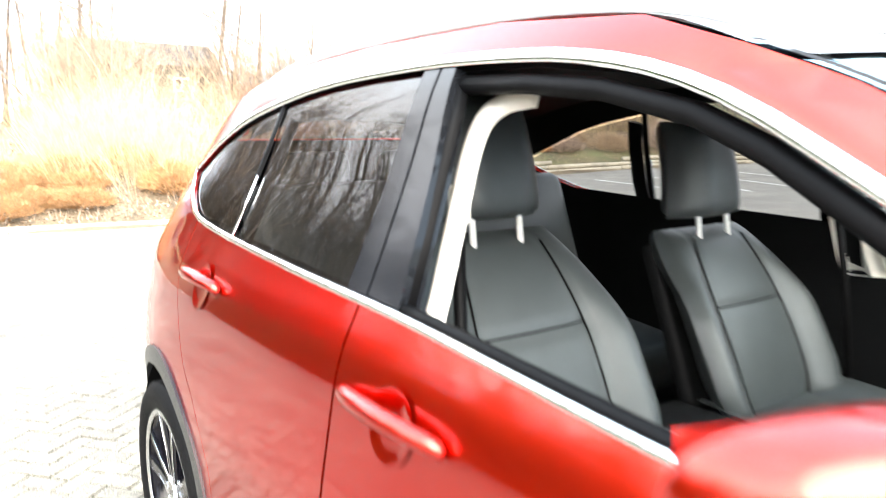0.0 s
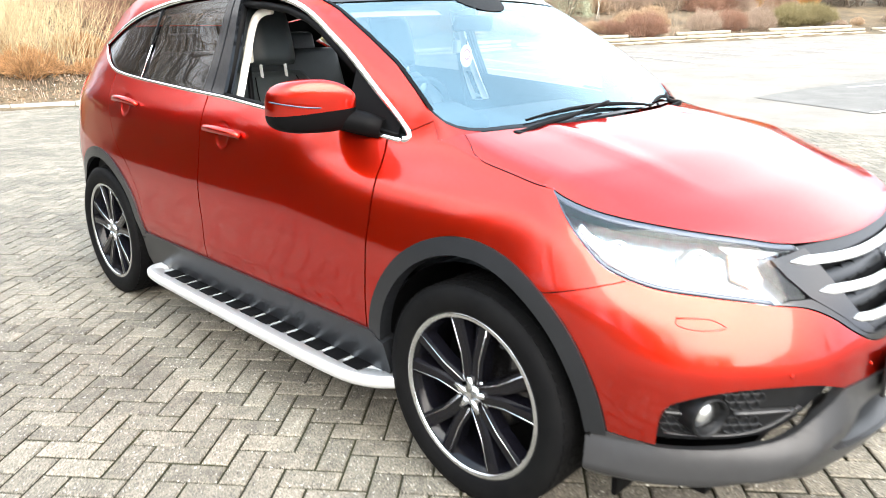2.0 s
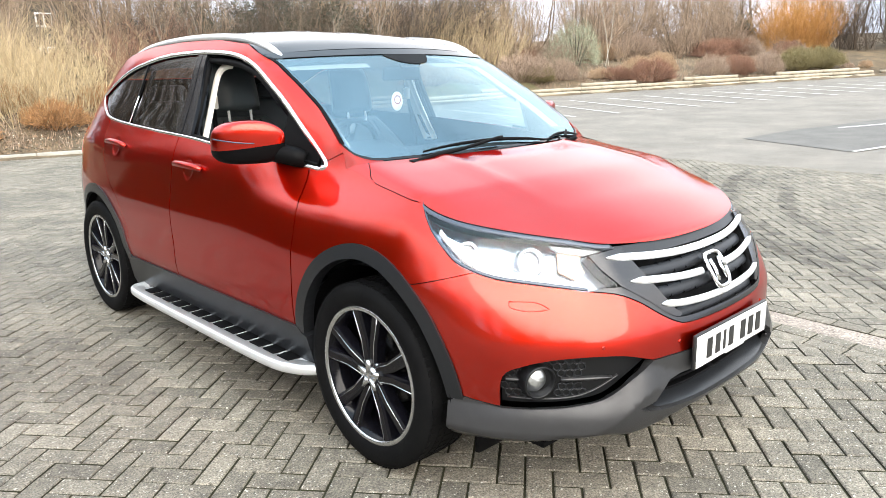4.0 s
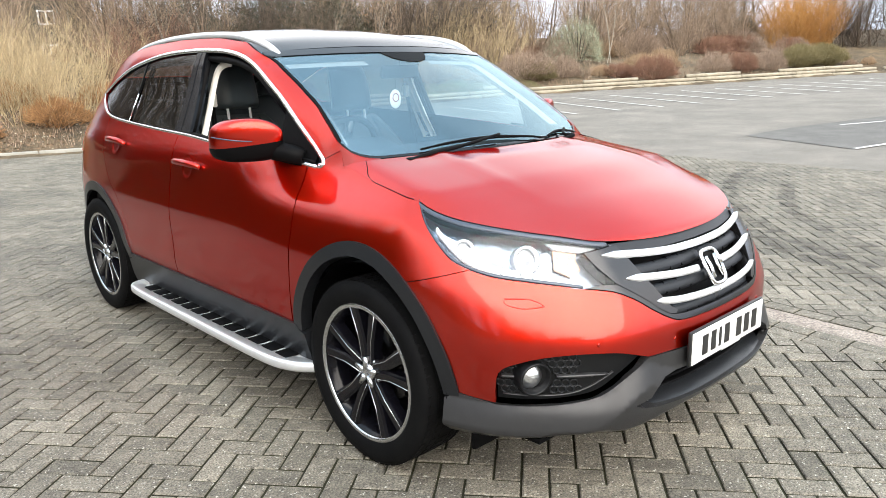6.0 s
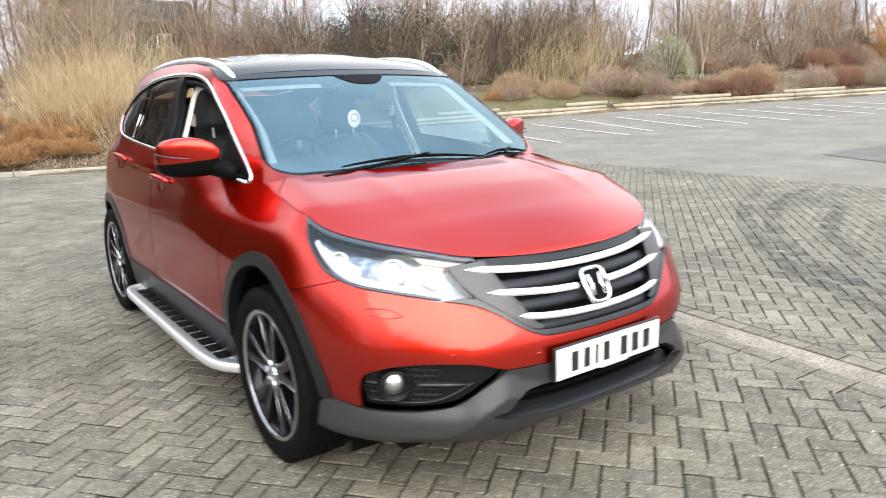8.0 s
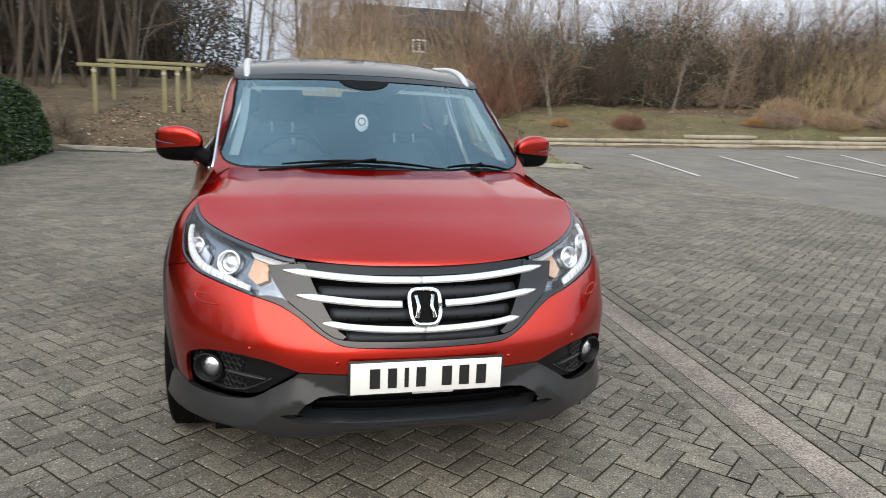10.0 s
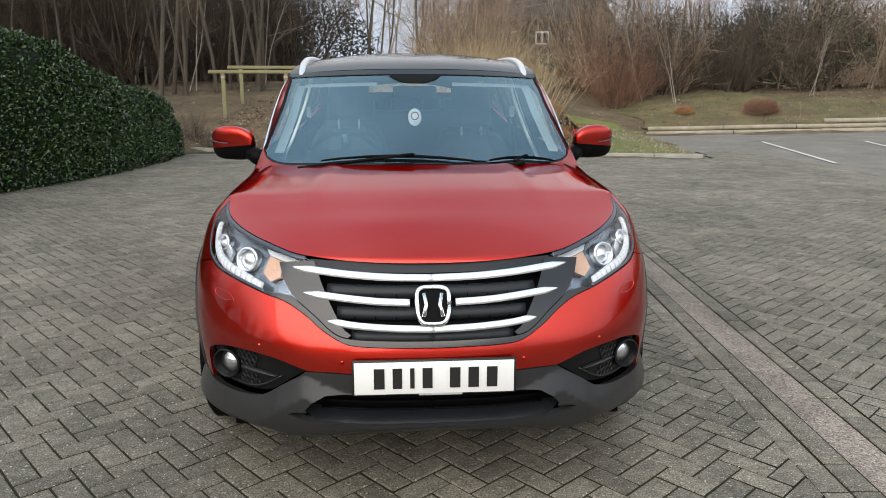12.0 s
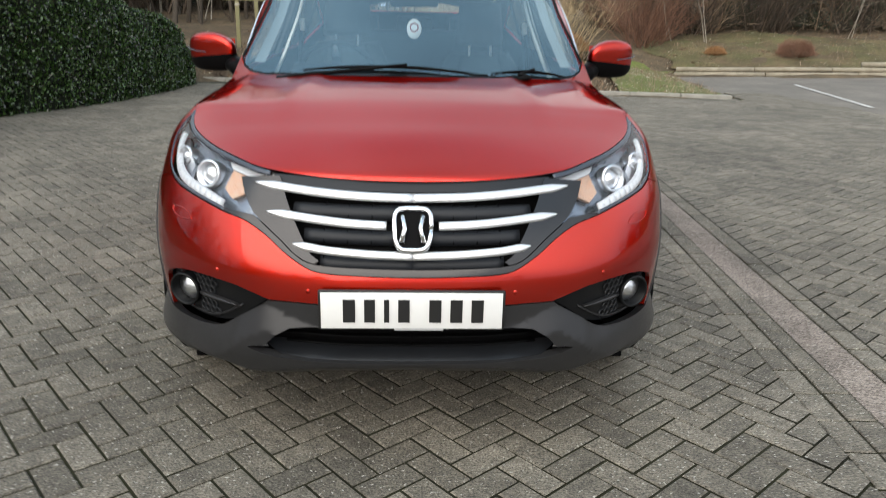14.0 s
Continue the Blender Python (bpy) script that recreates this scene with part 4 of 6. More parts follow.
v, f = patch(48, 16, lambda u, w: screen_at(2 * u - 1, corner(2 * u - 1) + (1 - corner(2 * u - 1)) * w))
screen = link("windscreen", v, f, WINDSCREEN, car, "windscreen reflecting the sky")
screen.visible_shadow = False
for s0, s1 in ((-1, -.982), (.982, 1)):
    v, f = patch(2, 16, lambda u, w: screen_at(s0 + (s1 - s0) * u, .125 + .875 * w, .004))
    link("screen_border", v, f, DARK, screen)
v, f = patch(48, 2, lambda u, w: screen_at(2 * u - 1, corner(2 * u - 1) + w * .014 - .004, .003))
link("screen_border", v, f, BLACK_GLOSS, screen)
for side in BOTH:
    v, f = patch(12, 3, lambda u, w: screen_at(side * (.82 + .185 * u), corner(.82 + .185 * u) * w + .001 - .03 * (1 - w), .0025))
    if side < 0:
        f = [q[::-1] for q in f]
    edge_n = [Vector(skin(*sp(*along(EDGE_W, corner(1) * k / 3)))[1]) for k in range(4)]
    vn, _ = patch(12, 3, lambda u, w: tuple((Vector((side * edge_n[round(3 * w)][0], edge_n[round(3 * w)][1], edge_n[round(3 * w)][2])) * (.15 + .85 * u) + Vector((side * .12, -.2, .95)) * (.85 * (1 - u))).normalized()))
    link("screen_corner", v, f, PAINT, car, "red panel at the foot of the pillar", True, vn)
v, f = patch(24, 2, lambda u, w: screen_at(2 * u - 1, .93 + w * .07, .004))
link("screen_border", v, f, BLACK_GLOSS, screen)
v, f = patch(12, 4, lambda u, w: screen_at(-.2 + .4 * u, .94 - w * .13 * max(.05, 1 - (2 * u - 1) ** 2) ** .5, .003))
link("sensor_shade", v, f, DARK, screen, "dark shaded patch behind the mirror")
v, f = patch(24, 3, lambda u, w: tuple(a + b for a, b in zip(screen_at((2 * u - 1) * .97, 0), (0, -.015 + .05 * w, -.022 - .01 * w))))
link("cowl", v, f, DARK, car, "black cowl under the windscreen")
roof_edge = [shell(*sp(y, z)) for y, z in catmull([(.945, 1.493), (1.10, 1.545), (1.4, 1.576), (1.8, 1.584), (2.2, 1.572), (2.45, 1.543), (2.62, 1.505)], 4)] + [(.53, 2.85, 1.44), (.47, 3.05, 1.40)]
roof_mid = catmull([(.83, 1.520), (.95, 1.558), (1.15, 1.598), (1.45, 1.630), (1.8, 1.642), (2.2, 1.636), (2.6, 1.60), (2.95, 1.55), (3.25, 1.48)], 4)


def roof_at(u, v):
    s = 2 * u - 1
    cy, cz = along(roof_mid, v)
    ex, ey, ez = along(roof_edge, v)
    return (s * ex, cy + (ey - cy) * s * s, cz + (ez - cz) * abs(s) ** 2.4)


v, f = patch(20, 40, roof_at)
link("roof", v, f, BLACK_GLOSS, car, "glossy black glass roof")
for side in BOTH:
    pts = catmull([(.60, .90, 1.478), (.602, .97, 1.515), (.605, 1.1, 1.553), (.602, 1.3, 1.580), (.598, 1.6, 1.592), (.59, 1.95, 1.590), (.575, 2.3, 1.572), (.56, 2.55, 1.540), (.555, 2.62, 1.515)], 5)
    vs, fs = tube([(side * x, y, z) for x, y, z in pts], [.012 + .008 * math.sin(math.pi * i / (len(pts) - 1)) ** .4 for i in range(len(pts))], 10)
    link("roof_rail", vs, fs, BRUSHED, car, "silver roof rail")

# wipers: a blade on the glass and the arm that carries it
for a, b, root in ((-.60, .40, (-.52, .125, 1.070)), (.42, .86, (.36, .105, 1.074))):
    blade = [screen_at(a + (b - a) * k / 16, .016 + .050 * math.sin(math.pi * min(1, k / 16 + .06)) ** .8 * (1 if a < 0 else .6), .014) for k in range(17)]
    vs, fs = tube(blade, [.004 + .004 * math.sin(math.pi * k / 16) for k in range(17)], 6)
    wiper = link("wiper", vs, fs, DARK, car, "black windscreen wiper")
    grip = blade[9]
    arm = catmull([root, (root[0] + .10, root[1] - .008, root[2] + .018), tuple((g + r) / 2 + d for g, r, d in zip(grip, root, (0, -.02, .008))), (grip[0], grip[1] - .012, grip[2] + .012)], 6)
    vs, fs = tube(arm, [.011 - .005 * k / (len(arm) - 1) for k in range(len(arm))], 8)
    link("wiper_arm", vs, fs, DARK, wiper)
    part("wiper_pivot", rounded((.05, .03, .02), root, (10, 0, 0), .008), DARK, wiper)

# door mirrors
for side in BOTH:
    bm = bmesh.new()
    bmesh.ops.create_uvsphere(bm, u_segments=36, v_segments=24, radius=1.0)
    for w in bm.verts:
        c = w.co
        q = [math.copysign(abs(t) ** .58, t) for t in c]
        high = 1 - .38 * max(0.0, -q[0] - .1) ** 1.5 - .10 * max(0.0, q[0] - .2)
        x, y, z = q[0] * .117, q[0] * .054 + q[1] * .060 + .016 * max(0, q[0]) ** 2, q[2] * .086 * (high if q[2] > 0 else 1)
        w.co = (side * (.925 + x), .655 + y - .012 * q[2], 1.150 + z)
    if side < 0:
        bmesh.ops.reverse_faces(bm, faces=bm.faces)
    lower = bm.copy()
    cut = Matrix.Rotation(radians(side * 6), 3, "Y") @ Vector((0, 0, 1))
    bmesh.ops.bisect_plane(bm, geom=bm.verts[:] + bm.edges[:] + bm.faces[:], plane_co=(side * .928, .68, 1.134), plane_no=cut, clear_inner=True)
    bmesh.ops.bisect_plane(lower, geom=lower.verts[:] + lower.edges[:] + lower.faces[:], plane_co=(side * .928, .68, 1.133), plane_no=cut, clear_outer=True)
    mirror = part("door_mirror", bm, PAINT, car, "red door mirror with black underside")
    part("mirror_base", lower, DARK, mirror)
    line = catmull([(.94, .588, 1.126), (.985, .606, 1.130), (1.02, .636, 1.136), (1.042, .67, 1.141), (1.048, .71, 1.144)], 4)
    vs, fs = tube([(side * x, y - .003, z + .024) for x, y, z in line], .0028, 6)
    link("turn_signal", vs, fs, LAMP_DARK, mirror, "slim clear repeater lamp")
    vs, fs = tube([(side * x, y, z) for x, y, z in ((.765, .50, 1.075), (.79, .545, 1.088), (.82, .595, 1.10), (.86, .64, 1.108))], [.034, .040, .040, .034], 12)
    link("mirror_arm", vs, fs, DARK, mirror)
    vs, fs = patch(8, 6, lambda u, w: (side * (.83 + .18 * u), .69 + .07 * u, 1.088 + .12 * w))
    link("mirror_glass", vs, fs, CHROME, mirror)

# number plate: plain bars stand for its characters
plate = part("number_plate", box_bm((.532, .014, .121), .006, (0, -.916, .503)), PLATE_BLACK, car, "white number plate in a black holder")
part("plate_face", box_bm((.516, .006, .108), .002, (0, -.924, .503)), PLATE_WHITE, plate)
x = -.195
for wide in (.034, .030, .014, .032, 0, .034, .034, .034):
    if wide:
        part("bar", box_bm((wide, .003, .068), .0, (x + wide / 2, -.9285, .503)), PLATE_BLACK, plate, smooth=False)
    x += wide + .026 if wide else .03
part("plate_strap", box_bm((.14, .003, .006), 0, (.02, -.9245, .446)), BRUSHED, plate, smooth=False)

# side steps
for side in BOTH:
    outline = catmull([(.80, .30), (.88, .33), (.945, .42), (.975, .60), (.978, 1.2), (.976, 1.75), (.965, 1.96), (.93, 2.03), (.82, 2.04)], 5)
    verts, faces = [], []
    prof = ((0, .018), (.012, .022), (.020, .012), (.020, -.012), (.010, -.022), (-.05, -.022), (-.05, .014))
    for i, (x, y) in enumerate(outline):
        a, b = outline[max(i - 1, 0)], outline[min(i + 1, len(outline) - 1)]
        l = math.hypot(b[0] - a[0], b[1] - a[1])
        nx, ny = (b[1] - a[1]) / l, -(b[0] - a[0]) / l
        for o, h in prof:
            verts.append((side * (x + nx * o), y + ny * o, .272 + h))
    k = len(prof)
    for i in range(len(outline) - 1):
        for j in range(k):
            q = (i * k + j, i * k + (j + 1) % k, (i + 1) * k + (j + 1) % k, (i + 1) * k + j)
            faces.append(q if side < 0 else q[::-1])
    step = link("side_step", verts, faces, BRUSHED, car, "aluminium side step with black rubber pads")
    bmx = box_bm((.15, 1.56, .03), .004, (side * .87, 1.17, .27))
    part("step_board", bmx, BRUSHED, step)
    for i in range(13):
        y = .50 + i * .113
        bmx = box_bm((.098, .086, .012), .004, (side * .893, y, .2865))
        part("rubber_pad", bmx, DARK, step)
    for y in (.55, 1.85):
        part("bracket", box_bm((.2, .05, .03), .004, (side * .78, y, .25)), DARK, step)

# wheels
TYRE = [(.250, -.10), (.275, -.112), (.305, -.116), (.330, -.110), (.343, -.095), (.3455, -.06), (.3455, .06), (.343, .095), (.330, .110), (.305, .116), (.275, .112), (.258, .104), (.250, .09)]
BARREL = [(.222, -.10), (.242, -.085), (.227, -.05), (.222, .05), (.238, .088), (.252, .100), (.259, .104), (.262, .1), (.259, .095)]
for side in BOTH:
    for wy in (0.0, 2.62):
        at = (side * .79, wy, .3455)
        def flip(vf, side=side):
            vs, fs = vf
            return [(side * (q[0]) + at[0], q[1] + at[1], q[2] + at[2]) for q in vs], [g[::-1] for g in fs] if side < 0 else fs
        wheel = link("wheel", *flip(turned(BARREL, 48)), RIM_BLACK, car, "black alloy wheel with bright machined edges")
        link("tyre", *flip(turned(TYRE, 56, closed=True)), RUBBER, wheel)
        link("rim_edge", *flip(turned([(.243, .100), (.247, .1062), (.256, .1068), (.260, .104)], 56)), RIM_CUT, wheel)
        link("brake_disc", *flip(turned([(.0, -.01), (.13, -.01), (.14, -.015), (.14, -.02)], 36)), SATIN, wheel)
        link("wheel_back", *flip(turned([(.0, -.06), (.235, -.06)], 36)), DARK, wheel)
        for s in range(5):
            for tw in (-1, 1):
                a = radians(90 + 72 * s)
                r0, r1 = .045, .250
                a0, a1 = a + tw * .30, a + tw * .23
                cs = []
                for r, ang, w, h in ((r0, a0, .022, .088), (.13, a + tw * .185, .021, .092), (r1, a1, .026, .099)):
                    c, d = Vector((0, math.cos(ang), math.sin(ang))), Vector((0, -math.sin(ang), math.cos(ang)))
                    cs.append([Vector((h - .045, 0, 0)) + c * r - d * w * 1.1, Vector((h - .006, 0, 0)) + c * r - d * w, Vector((h, 0, 0)) + c * r - d * w * .55, Vector((h, 0, 0)) + c * r + d * w * .55, Vector((h - .006, 0, 0)) + c * r + d * w, Vector((h - .045, 0, 0)) + c * r + d * w * 1.1])
                vs = [p for row in cs for p in row]
                fs = [(i * 6 + j, i * 6 + (j + 1) % 6, (i + 1) * 6 + (j + 1) % 6, (i + 1) * 6 + j) for i in range(2) for j in range(6)]
                spoke = link("spoke", *flip((vs, fs)), RIM_BLACK, wheel, smooth=False)
                e = [cs[i][2 if tw < 0 else 3] for i in range(3)]
                vs, fs = tube([q + Vector((.0005, 0, 0)) for q in e], .0019, 5)
                link("cut_edge", *flip((vs, fs)), RIM_CUT, wheel)
        link("hub_cap", *flip(turned([(0, .098), (.022, .097), (.032, .092), (.036, .08)], 24)), RIM_CUT, wheel)
        for s in range(5):
            a = radians(126 + 72 * s)
            c = Vector((.074, .055 * math.cos(a), .055 * math.sin(a)))
            vs, fs = turned([(0, .012), (.008, .011), (.010, .004), (.010, -.01)], 10)
            link("wheel_nut", *flip(([Vector(q) + c for q in vs], fs)), RIM_CUT, wheel)
            c2 = Vector((0, math.cos(a - radians(36)), math.sin(a - radians(36))))
            vs, fs = tube([Vector((.09, 0, 0)) + c2 * .015, Vector((.092, 0, 0)) + c2 * .06], [.014, .010], 6)
            link("star_arm", *flip((vs, fs)), RIM_CUT, wheel)
        # dark liner of the wheel well
        vs, fs = turned([(.40, -.2), (.405, .075)], 32)
        link("wheel_liner", *flip((vs, [g[::-1] for g in fs if min(vs[q][2] for q in g) > -.12])), DARK, car)
        blocks_v, blocks_f = [], []
        for k in range(64):
            for h0, h1, lag in ((-.098, -.082, 0), (.082, .098, .5), (-.058, -.036, .3), (-.024, .024, .6), (.036, .058, .2)):
                a0 = 2 * math.pi * (k + lag) / 64
                base = len(blocks_v)
                for r in (.342, .3475 if abs(h0) < .06 else .3455):
                    for a, h in ((a0, h0), (a0, h1), (a0 + .068, h1), (a0 + .068, h0)):
                        blocks_v.append((h, r * math.cos(a), r * math.sin(a)))
                blocks_f.extend([tuple(base + q for q in (4, 5, 6, 7)), *[tuple(base + q for q in (i, (i + 1) % 4, 4 + (i + 1) % 4, 4 + i)) for i in range(4)]])
        tagged(link("tread", *flip((blocks_v, blocks_f)), RUBBER, wheel, smooth=False), kind="stuff")

# mud flaps before the wheels, underbody, engine bay
for side in BOTH:
    part("air_flap", box_bm((.17, .02, .09), .006, (side * .70, -.44, .215)), DARK, car)
# unseen tray, added to deepen the shade on the ground below the bumper
part("undertray", box_bm((1.40, .75, .02), .004, (0, -.28, .245)), DARK, car)
part("underbody", box_bm((1.22, 3.9, .30), .05, (0, 1.45, .40)), DARK, car, "dark underbody")
part("engine_bay", box_bm((1.1, .95, .3), .02, (0, -.1, .65)), DARK, car)

# cabin
part("cabin_floor", box_bm((1.5, 2.6, .05), .01, (0, 1.6, .48)), CABIN, car)
for side in BOTH:
    up = .024 if side > 0 else 0
    door_in = S((.5, .5), (.5, 1.066 + up), (1.0, 1.106 + up), (1.5, 1.138 + up), (2.2, 1.170 + up), (2.45, 1.188 + up), (2.9, 1.20 + up), (2.9, .5))
    panel("door_trim", door_in, CABIN, car, (side,), off=-.05, gap=0, skirt=0, step=.12, label="black inner door trim")
    v, f = patch(3, 14, lambda u, w: tuple(q + d for q, d in zip(screen_at(side * (.945 - .06 * u), .14 + .75 * w), (0, .04 + .03 * u, -.03))))
    link("pillar_cover", v, f, GREIGE, car, "pale grey trim of the windscreen pillar")
    v, f = strip(S((1.50, 1.0), (1.51, 1.2), (1.505, 1.35), (1.49, 1.48)), .09, .012, (side,), base=-.06)
    if side > 0:
        link("pillar_cover", v, f, CREAM, car, "cream trim of the middle pillar")
    v, f = strip(S((2.24, 1.1), (2.23, 1.25), (2.21, 1.38), (2.19, 1.46)), .06, .012, (side,), base=-.05)
    link("pillar_cover", v, f, CABIN, car, "dark trim of the rear pillar")
v, f = patch(12, 16, lambda u, w: tuple(a + b for a, b in zip(roof_at(.04 + .92 * u, .04 + .9 * w), (0, 0, -.045))))
link("headliner", v, [g[::-1] for g in f], CABIN, car, "dark headlining")
for a, b in ((-.88, -.30), (.30, .88)):
    v, f = patch(8, 2, lambda u, w: tuple(q + d for q, d in zip(screen_at(a + (b - a) * u, .86 + .05 * w), (0, .05, -.03))))
    link("sun_visor", v, f, GREIGE, car, "pale folded sun visor")
dash = join(rounded((1.36, .42, .20), (0, .62, .93), (8, 0, 0), .06), rounded((.42, .22, .07), (-.37, .66, 1.05), (14, 0, 0), .03), rounded((.30, .2, .3), (0, .78, .88), (-20, 0, 0), .03))
part("dashboard", dash, CABIN, car, "black dashboard")
part("centre_console", rounded((.24, .9, .28), (0, 1.15, .60), (0, 0, 0), .03), CABIN, car)
wm = Matrix.Translation((-.37, .80, 1.035)) @ Matrix.Rotation(radians(-62), 4, "X")
vs, fs = turned([(.185 + .014 * math.cos(a), .014 * math.sin(a)) for a in [2 * math.pi * i / 10 for i in range(10)]], 36, "z", closed=True)
wheel_s = link("steering_wheel", [wm @ Vector(q) for q in vs], fs, CABIN, car, "black steering wheel")
for a in (0, 180, 270):
    c, s = math.cos(radians(a)), math.sin(radians(a))
    vs, fs = tube([wm @ Vector((c * .03, s * .03, -.01)), wm @ Vector((c * .18, s * .18, 0))], [.03, .016], 8)
    link("wheel_spoke", vs, fs, SATIN if a == 270 else CABIN, wheel_s)
vs, fs = turned([(0, .02), (.05, .015), (.065, -.01), (.06, -.04)], 24, "z")
link("wheel_hub", [wm @ Vector(q) for q in vs], fs, CABIN, wheel_s)


def cushion(place, nu=18, nv=18, thick=.10):
    """A closed padded shape: place(u, v) gives the face at u from -1 to 1 across and v from 0 to 1 along; the back lies behind it."""
    verts, faces = [], []
    for back in (0, 1):
        for i in range(nu + 1):
            for j in range(nv + 1):
                u, v = 2 * i / nu - 1, j / nv
                x, y, z = place(u, v)
                round_off = max(0.0, 1 - abs(u) ** 6) ** .5 * max(0.0, 1 - abs(2 * v - 1) ** 10) ** .5
                verts.append((x, y + thick * (.5 + (.5 if back else -.5) * round_off), z))
    n = (nu + 1) * (nv + 1)
    for i in range(nu):
        for j in range(nv):
            a, b, c, d = i * (nv + 1) + j, (i + 1) * (nv + 1) + j, (i + 1) * (nv + 1) + j + 1, i * (nv + 1) + j + 1
            faces.extend(((a, b, c, d), (n + d, n + c, n + b, n + a)))
    return verts, faces


def seat(x, y, dz=0.0):
    """A leather front seat: shaped back with side bolsters and seams, cushion, headrest on two bright posts."""
    half = pchip([(0, .225), (.25, .262), (.5, .262), (.8, .232), (1.0, .185)])

    def back_face(u, v):
        wing = ease(.50, .95, abs(u)) * (1 - ease(.55, 1.0, v))
        belly = .018 * math.sin(math.pi * v) * (1 - u * u)
        fold = .008 * math.exp(-((v - .60) / .02) ** 2) * (1 - ease(.55, .7, abs(u))) + .008 * math.exp(-((abs(u) - .56) / .035) ** 2)
        return (x + u * half(v), y + .13 + .235 * v ** 1.15 - .075 * wing - belly + fold, .70 + dz + .475 * v)
    s = link("front_seat", *cushion(lambda u, v: (x + u * .255, y - .30 + .50 * v, .735 + dz - .035 * (1 - v) + .035 * ease(.55, .95, abs(u))), thick=.04), LEATHER, car, "black leather front seat")
    part("seat_base", rounded((.46, .48, .16), (x, y - .04, .62 + dz), (4, 0, 0), .05), LEATHER, s)
    link("backrest", *cushion(back_face, 28, 30, .13), LEATHER, s)
    for c in (-.56, .56):
        link("seam", *tube([tuple(q + d for q, d in zip(back_face(c, .04 + .92 * k / 14), (0, -.003, 0))) for k in range(15)], .0028, 5), DARK, s)
    link("seam", *tube([tuple(q + d for q, d in zip(back_face(-.56 + 1.12 * k / 10, .60), (0, -.003, 0))) for k in range(11)], .0028, 5), DARK, s)
    part("back_shell", rounded((.42, .05, .46), (x, y + .36, .92 + dz), (-20, 0, 0), .02), CABIN, s)

    def head_face(u, v):
        w = .148 - .022 * v
        return (x + u * w, y + .335 + .05 * v + .035 * ease(.35, 1, abs(u)) - .012 * math.sin(math.pi * v), 1.205 + dz + .265 * v)
    link("headrest", *cushion(head_face, 18, 16, .10), LEATHER, s)
    for k in (-.065, .065):
        link("headrest_post", *tube([(x + k, y + .368, 1.13 + dz), (x + k, y + .385, 1.27 + dz)], .0075, 8), PLATE_WHITE, s)
    return s


seat(-.40, 1.31, .015)
seat(.40, 1.33, -.035)
rear = part("rear_bench", join(rounded((1.26, .5, .16), (0, 2.15, .68), (6, 0, 0), .05), rounded((1.26, .14, .62), (0, 2.50, .96), (-20, 0, 0), .05)), LEATHER, car, "black leather rear bench")
for x in (-.38, 0, .38):
    part("headrest", rounded((.25, .09, .15), (x, 2.64, 1.28), (-14, 0, 0), .035), LEATHER, rear)
# belts by the middle pillars
for side in BOTH:
    link("seat_belt", *tube([(side * .64, 1.50, 1.28), (side * .66, 1.46, 1.0), (side * .66, 1.42, .62)], .012, 6), DARK, car)
    part("belt_anchor", rounded((.03, .04, .07), (side * .635, 1.50, 1.28), (0, 0, 0), .01), CREAM, car)
mirror_in = part("rear_view_mirror", rounded((.23, .03, .065), (0, .80, 1.40), (10, 0, 0), .015), CABIN, car, "black inner mirror")

# the air freshener hangs from the inner mirror
vs, fs = turned([(0, -.003), (.034, -.003), (.036, 0), (.034, .003), (0, .003)], 28, "y", (0, .84, 1.268))
vs = [(x, y, 1.268 + (z - 1.268) * 1.3) for x, y, z in vs]
fresh = link("air_freshener", vs, fs, PLATE_WHITE)
tagged(fresh, "white oval air freshener hanging behind the windscreen", "air freshener")
link("cord", *tube([(0, .84, 1.31), (0, .83, 1.38)], .0015, 5), DARK, fresh)
vs, fs = turned([(.016, -.0045), (.022, -.0045)], 24, "y", (0, .84, 1.275))
link("printed_ring", vs, fs, RED_LENS, fresh)


# ---- ground ----
EDGE = [(-7.5, -60), (-6.4, 4), (-5.6, 9), (-5.35, 15.0), (0.5, 13.4), (6.6, 12.2), (8.1, 20.6), (21.0, 17.8), (38.6, 10.0), (60, -6), (60, -60)]   # the paved yard


def lift(x):
    """The yard climbs gently past the paving."""
    return .026 * max(0.0, min(x, 64.0) - 8.2)


def yard(x, y):
    """Metres outside the yard's edge (negative inside)."""
    best, hit = 1e9, False
    n = len(EDGE)
    for i in range(n):
        (ax, ay), (bx, by) = EDGE[i], EDGE[(i + 1) % n]
        t = max(0, min(1, ((x - ax) * (bx - ax) + (y - ay) * (by - ay)) / ((bx - ax) ** 2 + (by - ay) ** 2)))
        best = min(best, math.hypot(x - ax - t * (bx - ax), y - ay - t * (by - ay)))
        if (ay > y) != (by > y) and x < (bx - ax) * (y - ay) / (by - ay) + ax:
            hit = not hit
    return -best if hit else best


def height(x, y):
    """The ground's height: a flat yard and a rough bank round it."""
    d = yard(x, y)
    if d <= 0:
        return lift(x) - .075
    back = ease(-8, 2, y)
    rise = (1.5 * (1 - math.exp(-d / 5)) + .035 * min(d, 40)) * (.25 + .75 * back)
    if 4.5 < x < 9.5 and y < 21:
        rise *= .45
    return .02 + lift(x) + rise + .12 * noise.noise((x * .5, y * .5, 0)) * min(1, d) + .05 * noise.noise((x * 2, y * 2, 3)) * min(1, d)


